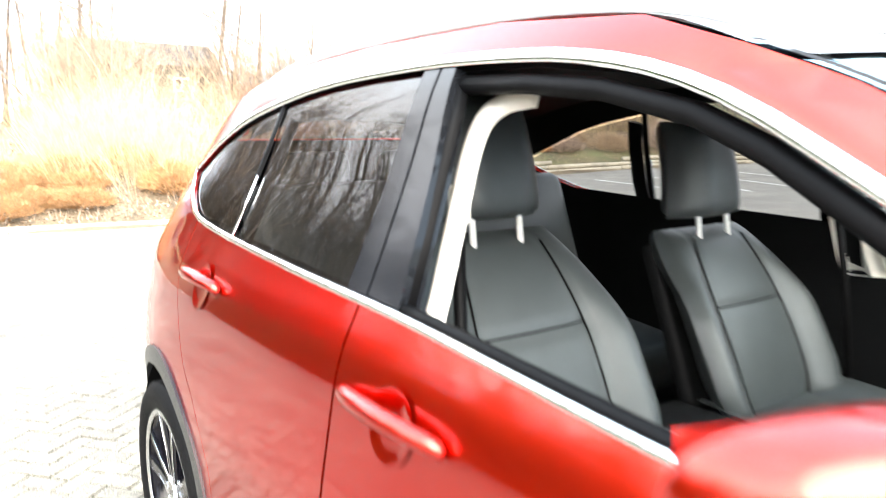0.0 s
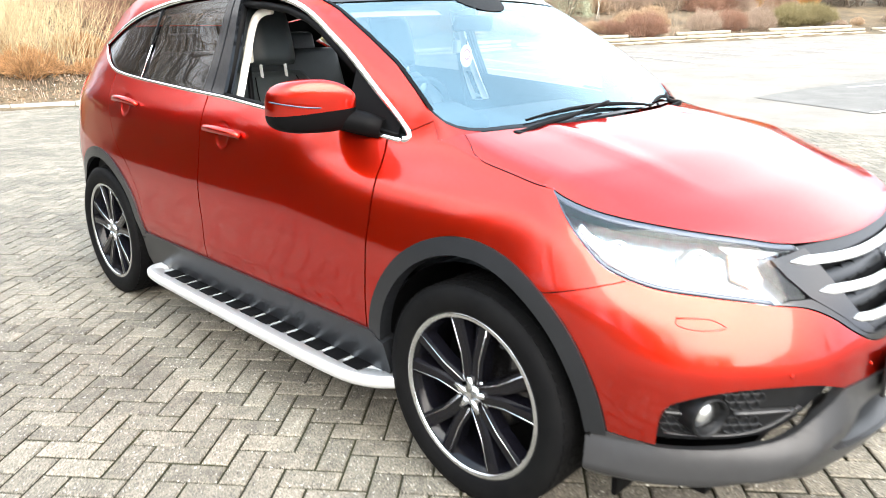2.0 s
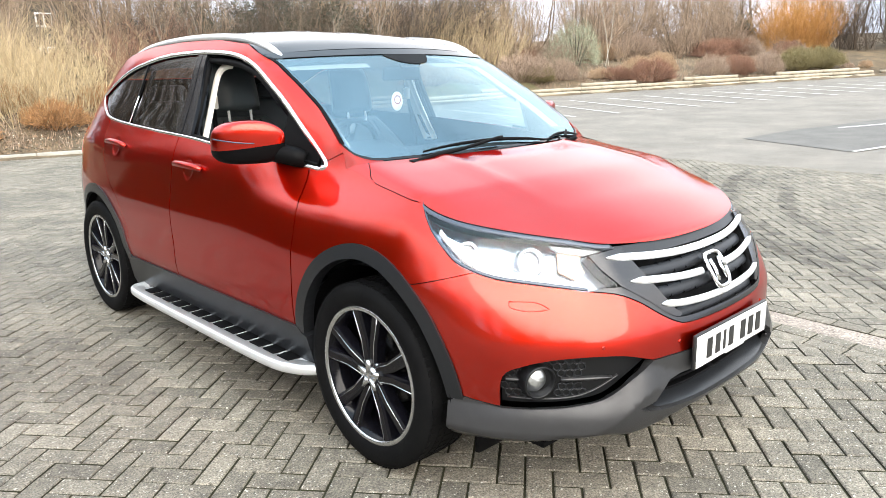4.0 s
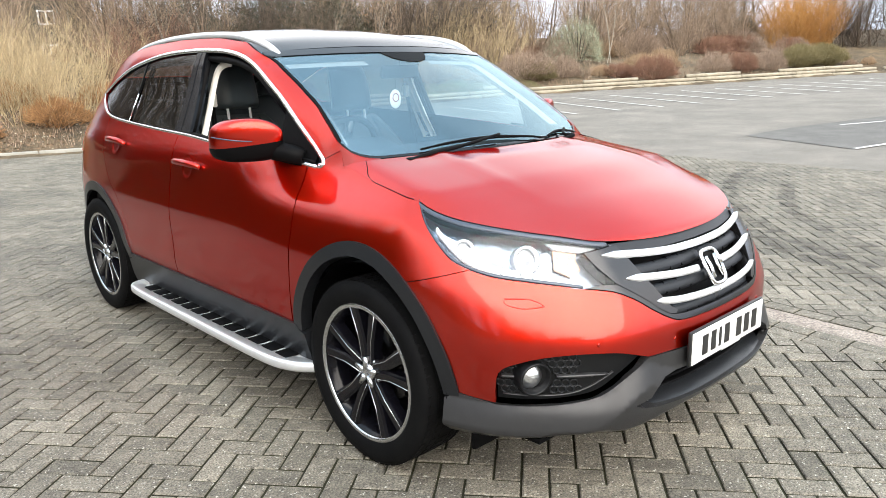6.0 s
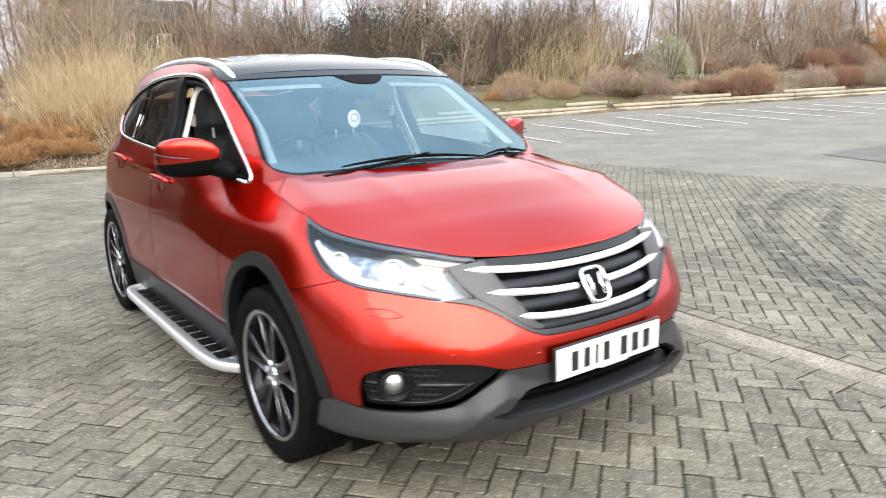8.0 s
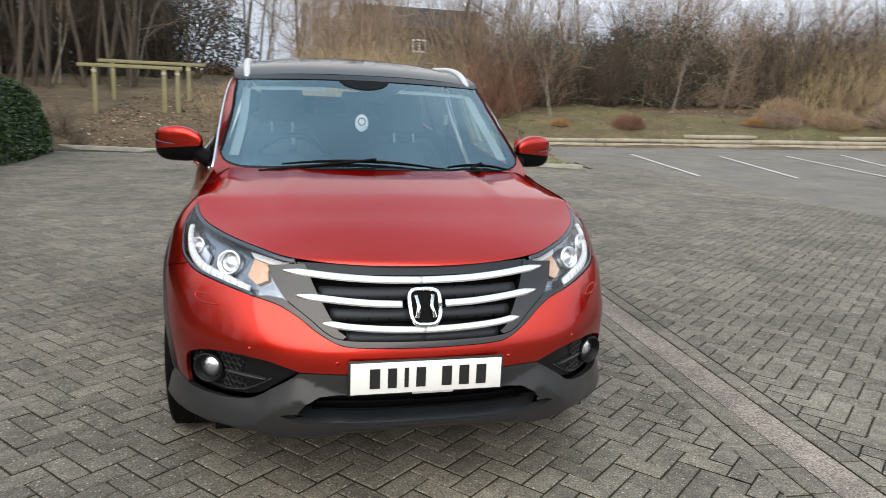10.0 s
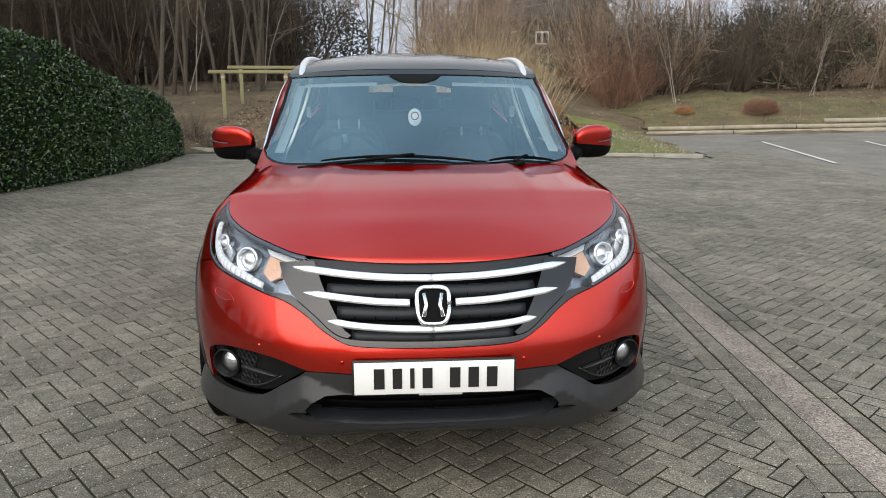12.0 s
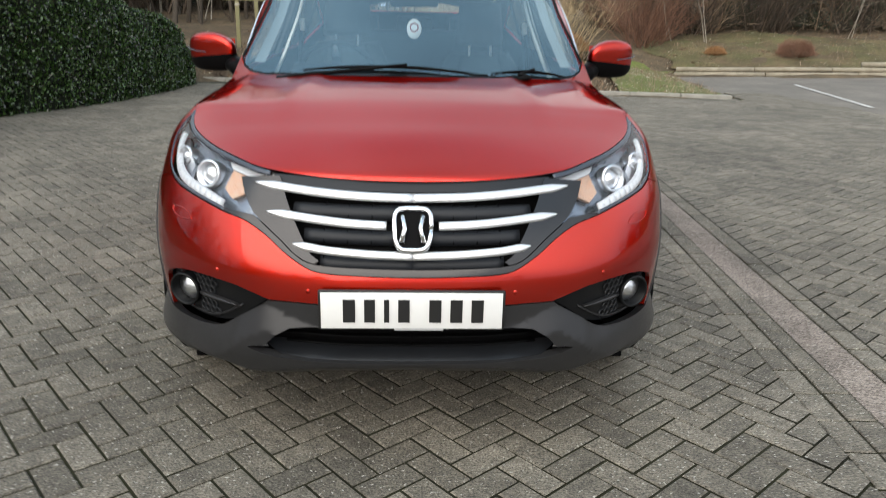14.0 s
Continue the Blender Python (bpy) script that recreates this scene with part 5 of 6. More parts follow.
ASPHALT = material("old_asphalt", (0.215, 0.192, 0.163), rough=0.9, vary=0.5, scale=1.2, second=(0.15, 0.136, 0.117), bump=0.3, fine=0.7, fine_scale=120, speck=0.4, stain=0.2)
SOIL = material("leafy_soil", (0.16, 0.108, 0.060), rough=1.0, vary=0.8, scale=1.6, second=(0.065, 0.052, 0.030), bump=0.8, fine=0.8, fine_scale=22, speck=0.7, stain=0.4)
TURF = material("mossy_turf", (0.115, 0.15, 0.026), rough=1.0, vary=0.7, scale=2.5, second=(0.13, 0.115, 0.048), bump=0.8, fine=0.8, fine_scale=40, speck=0.6, stain=0.3)


BANK = material("bank_grass_and_litter", (0.15, 0.096, 0.054), rough=1.0, vary=0.7, scale=0.9, second=(0.085, 0.098, 0.030), bump=0.8, fine=0.8, fine_scale=26, speck=0.75, stain=0.4)


def spread(lo, hi, fine_lo, fine_hi, near, far):
    out, x = [lo], lo
    while x < hi:
        d = max(0, fine_lo - x, x - fine_hi)
        x += min(far, near + d * .25)
        out.append(min(x, hi))
    return out


gx, gy = spread(-900, 900, -14, 34, .9, 120), spread(-900, 900, 6, 30, .9, 120)
verts = [(x, y, height(x, y)) for x in gx for y in gy]
cols = len(gy)
faces = [(i * cols + j, (i + 1) * cols + j, (i + 1) * cols + j + 1, i * cols + j + 1) for i in range(len(gx) - 1) for j in range(cols - 1)]
ground = link("ground", verts, faces, SOIL)
tagged(ground, "brown earth bank with leaf litter and rough grass", "ground", kind="structure")
# flat surfaces of the yard, each a little above the last
cells, cell_faces, _ = flat_cut(list(EDGE), 4.1)
tarmac = link("road", [(x, y, lift(x) - .03) for x, y in cells], cell_faces, ASPHALT, smooth=False)
tagged(tarmac, "worn grey asphalt of the car park", "road", kind="structure")
for k, pts in enumerate(([(11.3, 4.15), (10.7, 2.8), (10.3, 1.95), (11.1, 1.7), (15, .6), (18, 2.6), (13, 3.95)],)):
    tagged(link("road", [(x, y, lift(x) - .022) for x, y in pts], [tuple(range(len(pts)))], material("asphalt_repair", (0.14, 0.132, 0.12), rough=0.85, vary=0.4, scale=2, fine=0.6), smooth=False), "darker repaired patch of asphalt", "road", kind="structure")

# bay lines
ends = [((18.4 + 1.42 * k, 15.2 - .67 * k), (15.5 + 1.42 * k, 9.6 - .47 * k)) for k in range(-1, 12)] + [((10.2, 16.6), (8.76, 10.85)), ((12.6, 15.7), (10.75, 10.2)), ((14.8, 15.6), (13.0, 10.0)), ((10.32, 1.92), (14.0, .9)), ((13.8, 3.3), (15.4, 2.5))]
for (ax, ay), (bx, by) in ends:
    l = math.hypot(bx - ax, by - ay)
    nx, ny = -(by - ay) / l * .045, (bx - ax) / l * .045
    tagged(link("bay_line", [(ax + nx, ay + ny, lift(ax + nx) - .015), (bx + nx, by + ny, lift(bx + nx) - .015), (bx - nx, by - ny, lift(bx - nx) - .015), (ax - nx, ay - ny, lift(ax - nx) - .015)], [(3, 2, 1, 0)], LINE, smooth=False), "worn white parking bay line on asphalt", "road marking", "bay lines", "structure")

# concrete kerb along the bank
for (ax, ay), (bx, by) in zip(EDGE[2:5], EDGE[3:6]):
    l = math.hypot(bx - ax, by - ay)
    n = int(l / .92)
    for i in range(n):
        t = (i + .5) / n
        b = box_bm((l / n - .012, .14, .16), .015)
        ob = part("kerb", b, KERB)
        ob.matrix_world = pose(ax + (bx - ax) * t, ay + (by - ay) * t, 0.0, 0, 0, math.degrees(math.atan2(by - ay, bx - ax)))
        tagged(ob, "weathered concrete kerb stone at the bank's foot", "kerb", "kerb stones", "structure")

# mossy grass corner by the bays
gv, gf = patch(16, 22, lambda u, w: (lambda x, y: (x, y, height(x, y) + .02))(4.4 + (2.1 + 1.9 * w) * u + .4 * w * u, 12.75 - .5 * u + w * 8.6))
tagged(link("lawn", *patch(26, 14, lambda u, w: (lambda x, y: (x, y, height(x, y) + .025))(8.3 + 14 * u + .3 * math.sin(9 * w), 21.0 - 3.1 * u + w * (4.2 + math.sin(7 * u)))), BANK), "patchy rough grass on the bank above the logs", "grass", kind="structure")
tagged(link("lawn", gv, gf, TURF), "mossy grass corner beside the parking bays", "grass", kind="structure")

# pavers: herringbone at 45 degrees to a worn concrete channel
BLOCK, TURN = .098, radians(39.5)
CHAN = lambda y: 1.76 + .078 * (y + .1)           # middle of the channel at y


def paver_top(cx, cy, lx, ly, turn, h=.004, jitter=0.0):
    """Corners of one block: base, shoulder and top."""
    c, s = math.cos(turn), math.sin(turn)
    out = []
    for z, d in ((-.03, .0040), (-.005 + jitter, .0040), (jitter, .0085)):
        for sx, sy in ((-1, -1), (1, -1), (1, 1), (-1, 1)):
            px, py = sx * (lx / 2 - d), sy * (ly / 2 - d)
            out.append((cx + px * c - py * s, cy + px * s + py * c, z))
    return out


BLOCK_FACES = [(8, 9, 10, 11)] + [(k * 4 + i, k * 4 + (i + 1) % 4, k * 4 + 4 + (i + 1) % 4, k * 4 + 4 + i) for k in (0, 1) for i in range(4)]
blocks, cut_blocks = [], []
c, s = math.cos(TURN), math.sin(TURN)


def trimmed(poly, keep):
    """The part of a convex outline where keep(x, y) is above 0."""
    out = []
    for (ax, ay), (bx, by) in zip(poly, poly[1:] + poly[:1]):
        ka, kb = keep(ax, ay), keep(bx, by)
        if ka > 0:
            out.append((ax, ay))
        if (ka > 0) != (kb > 0):
            t = ka / (ka - kb)
            out.append((ax + (bx - ax) * t, ay + (by - ay) * t))
    return out


for i in range(-200, 200):
    for j in range(-200, 200):
        r = (i - j) % 4
        if r == 0:
            px, py, turn = (i + 1) * BLOCK, (j + .5) * BLOCK, TURN
        elif r == 3:
            px, py, turn = (i + .5) * BLOCK, (j + 1) * BLOCK, TURN + math.pi / 2
        else:
            continue
        x, y = px * c - py * s, px * s + py * c
        if not (-6.5 < x < 8.2 and -9 < y < 14) or yard(x, y) > -.25:
            continue
        d = x - CHAN(y)
        if -.47 < d < .36:
            quad = [q[:2] for q in paver_top(x, y, 2 * BLOCK, BLOCK, turn)[4:8]]
            for keep in (lambda qx, qy: CHAN(qy) - .313 - qx, lambda qx, qy: qx - CHAN(qy) - .205):
                bit = trimmed(quad, keep)
                if len(bit) > 2 and abs(sum(m[0] * n[1] - n[0] * m[1] for m, n in zip(bit, bit[1:] + bit[:1]))) > .001:
                    cut_blocks.append(bit)
            continue
        blocks.append((x, y, 2 * BLOCK, BLOCK, turn))
along_turn = math.atan2(1, .078)
for off in (-.258, -.147, .147):
    y = -9.0
    while y < 12.2:
        blocks.append((CHAN(y) + off, y, .196, .108, along_turn))
        y += .196
near = [b for b in blocks if -1.75 < b[0] < 1.35 and -1.75 < b[1] < .75 and not (abs(b[0]) < .72 and b[1] > -.55)]
near.sort(key=lambda b: (b[0] + .2) ** 2 + (b[1] + .9) ** 2)
near = near[:300]
chosen = set((round(b[0], 4), round(b[1], 4)) for b in near)
paving = link("pavement", [(x, y, -.0095) for x, y in ((-6.7, -9.1), (8.2, -9.1), (8.2, 12.05), (6.45, 12.15), (.5, 13.3), (-5.3, 14.9), (-5.6, 9), (-6.3, 4))], [tuple(range(8))], JOINT, smooth=False)
tagged(paving, "grey concrete block paving in herringbone with mossy joints", "paving", kind="structure")
verts, faces = [], []
for b in blocks:
    if (round(b[0], 4), round(b[1], 4)) in chosen:
        continue
    k = len(verts)
    verts.extend(paver_top(*b, jitter=random.uniform(-.002, .0015)))
    faces.extend(tuple(k + q for q in f) for f in BLOCK_FACES)
sides = len(faces)
for bit in cut_blocks:
    k, n = len(verts), len(bit)
    verts.extend([(x, y, -.001) for x, y in bit])
    faces.append(tuple(k + q for q in range(n)))
rest = tagged(link("paving_blocks", verts, faces, PAVER_FAR, paving, smooth=False), kind="stuff")
rest.data.materials.append(JOINT)
rest.data.polygons.foreach_set("material_index", [0 if i >= sides or i % 9 == 0 or i % 9 > 4 else 1 for i in range(len(faces))])
# the channel
cv, cf = patch(1, 60, lambda u, w: (CHAN(-9.0 + 21.1 * w) - .088 + .176 * u, -9.0 + 21.1 * w, -.006))
link("channel", cv, cf, CHANNEL, paving, "worn pinkish concrete channel", smooth=False)


# ---- plants ----
BARK = material("brown_bark", (0.065, 0.050, 0.037), rough=0.95, vary=0.6, scale=6, second=(0.105, 0.088, 0.068), bump=0.5)
TWIG = material("brown_twigs", (0.265, 0.192, 0.134), rough=0.9, island=0.75)
BIRCH = material("pale_bark", (0.42, 0.38, 0.32), rough=0.85, vary=0.6, scale=5, second=(0.2, 0.17, 0.13))
STRAW = material("straw_stems", (0.47, 0.36, 0.21), rough=0.9, island=0.4)
TAN = material("tan_twigs", (0.36, 0.25, 0.155), rough=0.9, island=0.4)
OCHRE = material("orange_willow_twigs", (0.42, 0.21, 0.06), rough=0.9, island=0.35)
GREY_GREEN = material("grey_green_leaves", (0.27, 0.28, 0.19), rough=0.8, island=0.4)
LAUREL = material("glossy_hedge_leaves", (0.030, 0.062, 0.013), rough=0.26, island=0.85, spec=0.75)
WOOD_GREEN = material("algae_green_timber", (0.26, 0.26, 0.11), rough=0.9, vary=0.6, scale=5, second=(0.22, 0.18, 0.12), bump=0.3)
LOG = material("weathered_log", (0.40, 0.355, 0.27), rough=0.9, vary=0.6, scale=4, second=(0.22, 0.19, 0.14), bump=0.4)
DARK_TWIG = material("dark_brown_twigs", (0.088, 0.066, 0.048), rough=0.9, island=0.6)
RED_TWIG = material("red_brown_twigs", (0.235, 0.125, 0.082), rough=0.9, island=0.45)
MAUVE = material("grey_brown_twigs", (0.31, 0.225, 0.165), rough=0.9, island=0.5)
BRACKEN = material("rusty_bracken", (0.36, 0.195, 0.085), rough=0.95, island=0.5)
KHAKI = material("khaki_clipped_twigs", (0.20, 0.165, 0.075), rough=0.9, island=0.45)
IVY = material("dark_ivy_leaves", (0.020, 0.030, 0.012), rough=0.55, island=0.6)
PALE_WOOD = material("pale_dead_wood", (0.36, 0.30, 0.22), rough=0.9, island=0.4)
LEAF_BROWN = material("brown_leaf_litter", (0.155, 0.102, 0.062), rough=0.95, island=0.6)
LITTER = material("pale_litter", (0.5, 0.45, 0.36), rough=0.9, island=0.4)


def sliver(out, a, b, r0, r1, sides=3):
    """Adds a tapered twig from a to b."""
    verts, faces = out
    d = (b - a)
    if d.length < 1e-5:
        return
    d.normalize()
    up = Vector((0, 0, 1)) if abs(d.z) < .9 else Vector((1, 0, 0))
    p = d.cross(up).normalized()
    q = d.cross(p)
    k = len(verts)
    for c, r in ((a, r0), (b, r1)):
        for i in range(sides):
            t = 2 * math.pi * i / sides
            verts.append(c + (p * math.cos(t) + q * math.sin(t)) * r)
    for i in range(sides):
        j = (i + 1) % sides
        faces.append((k + i, k + j, k + sides + j, k + sides + i))


def grow(rng, thick, thin, at, d, length, r, level, bend=.25, kids=5):
    """A branch in three bends with side branches; the finest go to thin."""
    out = thick if level >= 3 else thin
    p = at
    for s in range(3):
        e = Vector((rng.gauss(0, bend), rng.gauss(0, bend), rng.gauss(.06, bend)))
        d = (d + e * .55).normalized()
        q = p + d * length / 3
        sliver(out, p, q, r * (1 - .26 * s), r * (1 - .26 * (s + 1)), 6 if level >= 4 else (4 if level == 3 else 3))
        if level > 0 and not (level == 4 and s == 0):
            for k in range(kids if level > 1 else 4):
                t = rng.random()
                base = p.lerp(q, t)
                side = Vector((rng.gauss(0, 1), rng.gauss(0, 1), rng.gauss(.35, .6))).normalized()
                nd = (d * .75 + side * .85).normalized()
                grow(rng, thick, thin, base, nd, length * rng.uniform(.32, .55), r * (1 - .3 * s) * rng.uniform(.32, .5), level - 1, bend * 1.15, max(2, kids - 1))
        p = q


def bare_tree(seed, tall, mat, thick_r=.13, stems=1):
    """A leafless tree: trunk with limbs, and a crown of fine twigs."""
    rng = random.Random(seed)
    thick, thin = ([], []), ([], [])
    for s in range(stems):
        lean = Vector((rng.gauss(0, .10 * stems), rng.gauss(0, .10 * stems), 1)).normalized()
        grow(rng, thick, thin, Vector((rng.gauss(0, .12), rng.gauss(0, .12), -.3)), lean, tall, thick_r / (1 + .3 * (stems - 1)), 4, .13, 4)
    trunk = link("bare_tree", *thick, mat)
    link("crown", *thin, TWIG, trunk)
    return trunk


def stems(seed, count, tall, spread_r, lean, r, mat, name, twigs=3, droop=0.0, kink=.12):
    """A leafless shrub: many stems from the base, each with side twigs."""
    rng = random.Random(seed)
    out, fine = ([], []), ([], [])
    for i in range(count):
        a, rad = rng.uniform(0, 2 * math.pi), spread_r * math.sqrt(rng.random())
        p = Vector((rad * math.cos(a), rad * math.sin(a), -.12))
        b = rng.uniform(0, 2 * math.pi)
        d = Vector((math.cos(a) * lean * rad / spread_r + math.cos(b) * lean * .5, math.sin(a) * lean * rad / spread_r + math.sin(b) * lean * .5, 1)).normalized()
        l = tall * rng.uniform(.5, 1.05)
        rr = r * rng.uniform(.6, 1.3)
        for s in range(3):
            q = p + d * l / 3
            sliver(out, p, q, rr * (1 - .3 * s), rr * (1 - .3 * (s + 1)))
            if s:
                for k in range(twigs):
                    base = p.lerp(q, rng.random())
                    e = Vector((rng.gauss(0, 1), rng.gauss(0, 1), rng.gauss(.3, .5))).normalized()
                    sliver(fine, base, base + (d * .8 + e * .7).normalized() * l * rng.uniform(.12, .3), rr * .45, rr * .12)
            d = (d + Vector((rng.gauss(0, kink), rng.gauss(0, kink), -droop))).normalized()
            p = q
    main = link(name, *out, mat)
    link("crown", *fine, mat, main)
    return main


def leaves_bush(seed, count, rx, rz, size, mat, name):
    """A leafy or densely twigged mound of small folded leaves in an uneven outline."""
    rng = random.Random(seed)
    verts, faces = [], []
    for i in range(count):
        a, t = rng.uniform(0, 2 * math.pi), rng.random()
        el = math.asin(rng.uniform(0, 1))
        bump = 1 + .22 * math.sin(3 * a + seed) * math.cos(2 * el + seed) + rng.gauss(0, .06)
        rr = (1 - .3 * t * t) * bump
        c = Vector((rx * rr * math.cos(a) * math.cos(el), rx * rr * math.sin(a) * math.cos(el), rz * rr * math.sin(el)))
        d = Vector((rng.gauss(0, 1), rng.gauss(0, 1), rng.gauss(.4, 1))).normalized()
        e = d.cross(Vector((rng.gauss(0, 1), rng.gauss(0, 1), rng.gauss(0, 1)))).normalized()
        s = size * rng.uniform(.6, 1.3)
        k = len(verts)
        verts.extend((c - d * s, c + e * s * .4, c + d * s, c - e * s * .4))
        faces.extend(((k, k + 1, k + 2), (k, k + 2, k + 3)))
    wood = ([], [])
    for i in range(26):
        a = rng.uniform(0, 2 * math.pi)
        top = Vector((rx * .7 * math.cos(a) * rng.random(), rx * .7 * math.sin(a) * rng.random(), rz * rng.uniform(.5, .9)))
        sliver(wood, Vector((top.x * .15, top.y * .15, -.1)), top, .02, .006, 4)
    main = link(name, *wood, BARK)
    link("foliage", verts, faces, mat, main)
    return main


def dome(seed, tips, rx, rz, mat, name="shrub", spray=7, fine=.0035):
    """A rounded leafless bush: stems fan out from the foot and end in sprays of fine twigs on a lumpy dome."""
    rng = random.Random(seed)
    out, twigs = ([], []), ([], [])
    lumps = [(rng.uniform(0, 6.28), rng.uniform(.2, 1.3), rng.uniform(-.16, .22)) for _ in range(7)]
    for i in range(tips):
        a, el = rng.uniform(0, 6.2832), math.asin(rng.uniform(.02, 1))
        swell = 1 + sum(h * math.exp(-((math.cos(a - la) - 1) ** 2 + (el - le) ** 2) / .18) for la, le, h in lumps) + rng.gauss(0, .05)
        swell *= rng.uniform(.72, 1.0) ** .5
        tip = Vector((rx * swell * math.cos(a) * math.cos(el), rx * swell * math.sin(a) * math.cos(el), rz * swell * (.12 + .88 * math.sin(el))))
        foot = Vector((tip.x * .28 + rng.gauss(0, .05), tip.y * .28 + rng.gauss(0, .05), -.1))
        mid = foot.lerp(tip, .55) + Vector((tip.x * .10, tip.y * .10, .06)) + Vector((rng.gauss(0, .05), rng.gauss(0, .05), 0))
        if i % 3 == 0:
            sliver(out, foot, mid, fine * 2.6, fine * 1.8)
        sliver(out, mid, tip, fine * 1.8, fine)
        way = (tip - mid).normalized()
        for k in range(spray):
            base = mid.lerp(tip, rng.uniform(.35, 1))
            e = Vector((rng.gauss(0, 1), rng.gauss(0, 1), rng.gauss(.25, .8))).normalized()
            sliver(twigs, base, base + (way * .7 + e * .8).normalized() * rng.uniform(.08, .24) * rx, fine * .9, fine * .3)
    main = link(name, *out, mat)
    link("crown", *twigs, mat, main)
    return main


def thicket(seed, count, tall, wide, mat, name="shrub", r=.02):
    """A tangle of bent, branching bare stems."""
    rng = random.Random(seed)
    thick, thin = ([], []), ([], [])
    for i in range(count):
        a, rad = rng.uniform(0, 6.2832), wide * math.sqrt(rng.random())
        d = Vector((math.cos(a) * .45 * rad / wide + rng.gauss(0, .18), math.sin(a) * .45 * rad / wide + rng.gauss(0, .18), 1)).normalized()
        grow(rng, thick, thin, Vector((rad * .5 * math.cos(a), rad * .5 * math.sin(a), -.1)), d, tall * rng.uniform(.6, 1.05), r * rng.uniform(.7, 1.3), 2, .34, 4)
    return link(name, *thin, mat)


def pole_tree(seed, tall, mat):
    """A slim drawn-up tree of a close wood: a long bare trunk and a thin crown."""
    rng = random.Random(seed)
    thick, thin = ([], []), ([], [])
    p, d, r = Vector((0, 0, -.2)), Vector((rng.gauss(0, .04), rng.gauss(0, .04), 1)).normalized(), rng.uniform(.045, .07)
    for k in range(7):
        q = p + d * tall / 7
        sliver(thick, p, q, r * (1 - .11 * k), r * (1 - .11 * (k + 1)), 6)
        for b in range(1 if k < 3 else 4):
            e = Vector((rng.gauss(0, 1), rng.gauss(0, 1), rng.gauss(.4, .4))).normalized()
            grow(rng, thick, thin, p.lerp(q, rng.random()), (d * .5 + e).normalized(), tall * rng.uniform(.10, .22), r * .28, 1, .3, 3)
        d = (d + Vector((rng.gauss(0, .05), rng.gauss(0, .05), 0))).normalized()
        p = q
    main = link("bare_tree", *thick, mat)
    link("crown", *thin, DARK_TWIG, main)
    return main


def put(kind_obs, x, y, scale, rng, tall=1.0):
    """A copy of one of the kinds, set on the ground and turned."""
    src = rng.choice(kind_obs)
    ob = copy_thing(src, pose(x, y, height(x, y) - .03, rng.uniform(-3, 3), rng.uniform(-3, 3), rng.uniform(0, 360)))
    ob.scale = (scale, scale, scale * tall)
    return ob


plant_rng = random.Random(7)
trees = [tagged(bare_tree(11, 9.5, BARK, .085), "bare brown deciduous tree on the bank in winter", "tree", "trees of the wood"),
         tagged(bare_tree(12, 8.0, BARK, .075, 2), "bare two-stemmed brown tree on the bank in winter", "tree", "trees of the wood"),
         tagged(bare_tree(13, 10.5, BARK, .08), "tall bare brown tree on the bank in winter", "tree", "trees of the wood"),
         tagged(bare_tree(14, 8.5, BIRCH, .055, 2), "slim pale-barked bare tree on the bank", "tree", "trees of the wood")]
poles = [tagged(pole_tree(k, h, BARK), "slim bare pole-like tree in the wood", "tree", "trees of the wood") for k, h in ((71, 7.5), (72, 6.5), (73, 8.5))]
shrubs = {
    "straw": [tagged(stems(s, 85, 2.1, .75, .5, .007, STRAW, "shrub", 2, .05), "tall straw-coloured dry shrub on the bank", "shrub", "dry shrubs") for s in (21, 22)],
    "bracken": [tagged(dome(s, 420, .75, .55, BRACKEN, fine=.005), "low rusty clump of dead bracken on the bank", "shrub", "bracken clumps") for s in (35, 36)],
    "mauve": [tagged(dome(s, 560, 1.0, .95, MAUVE), "rounded grey-brown leafless bush above the logs", "shrub", "rounded bushes") for s in (41, 42)],
    "tan": [tagged(dome(43, 560, 1.0, .9, TAN), "rounded tan leafless bush above the logs", "shrub", "rounded bushes")],
    "russet": [tagged(dome(44, 620, 1.0, .8, RED_TWIG), "low russet bush of fine twigs above the logs", "shrub", "rounded bushes")],
    "khaki": [tagged(dome(45, 900, 1.0, .8, KHAKI, spray=9), "clipped khaki-green bush above the logs", "shrub", "rounded bushes")],
    "brown": [tagged(thicket(s, 15, 2.6, 1.0, TWIG), "brown leafless thicket on the bank", "shrub", "thickets") for s in (26, 27)],
    "dark": [tagged(thicket(s, 16, 2.6, 1.0, DARK_TWIG), "dark brown leafless thicket under the trees", "shrub", "thickets") for s in (28, 37)],
    "red": [tagged(stems(25, 150, 2.3, .35, .95, .008, RED_TWIG, "shrub", 4, .03, .14), "spreading red-brown shrub with bare fanning shoots", "shrub", "dry shrubs")],
    "willow": [tagged(stems(29, 420, 4.2, .8, .55, .012, OCHRE, "shrub", 4, .03, .1), "bright orange willow shrub with upright shoots", "shrub", "willows")],
    "grey": [tagged(leaves_bush(31, 6500, 1.0, 1.5, .028, GREY_GREEN, "shrub"), "grey-green leafy shrub on the bank", "shrub", "leafy shrubs")],
    "ivy": [tagged(leaves_bush(s, 9000, 1.4, 1.5, .032, IVY, "shrub"), "dark ivy-grown evergreen shrub under the trees", "shrub", "leafy shrubs") for s in (32, 33)],
}


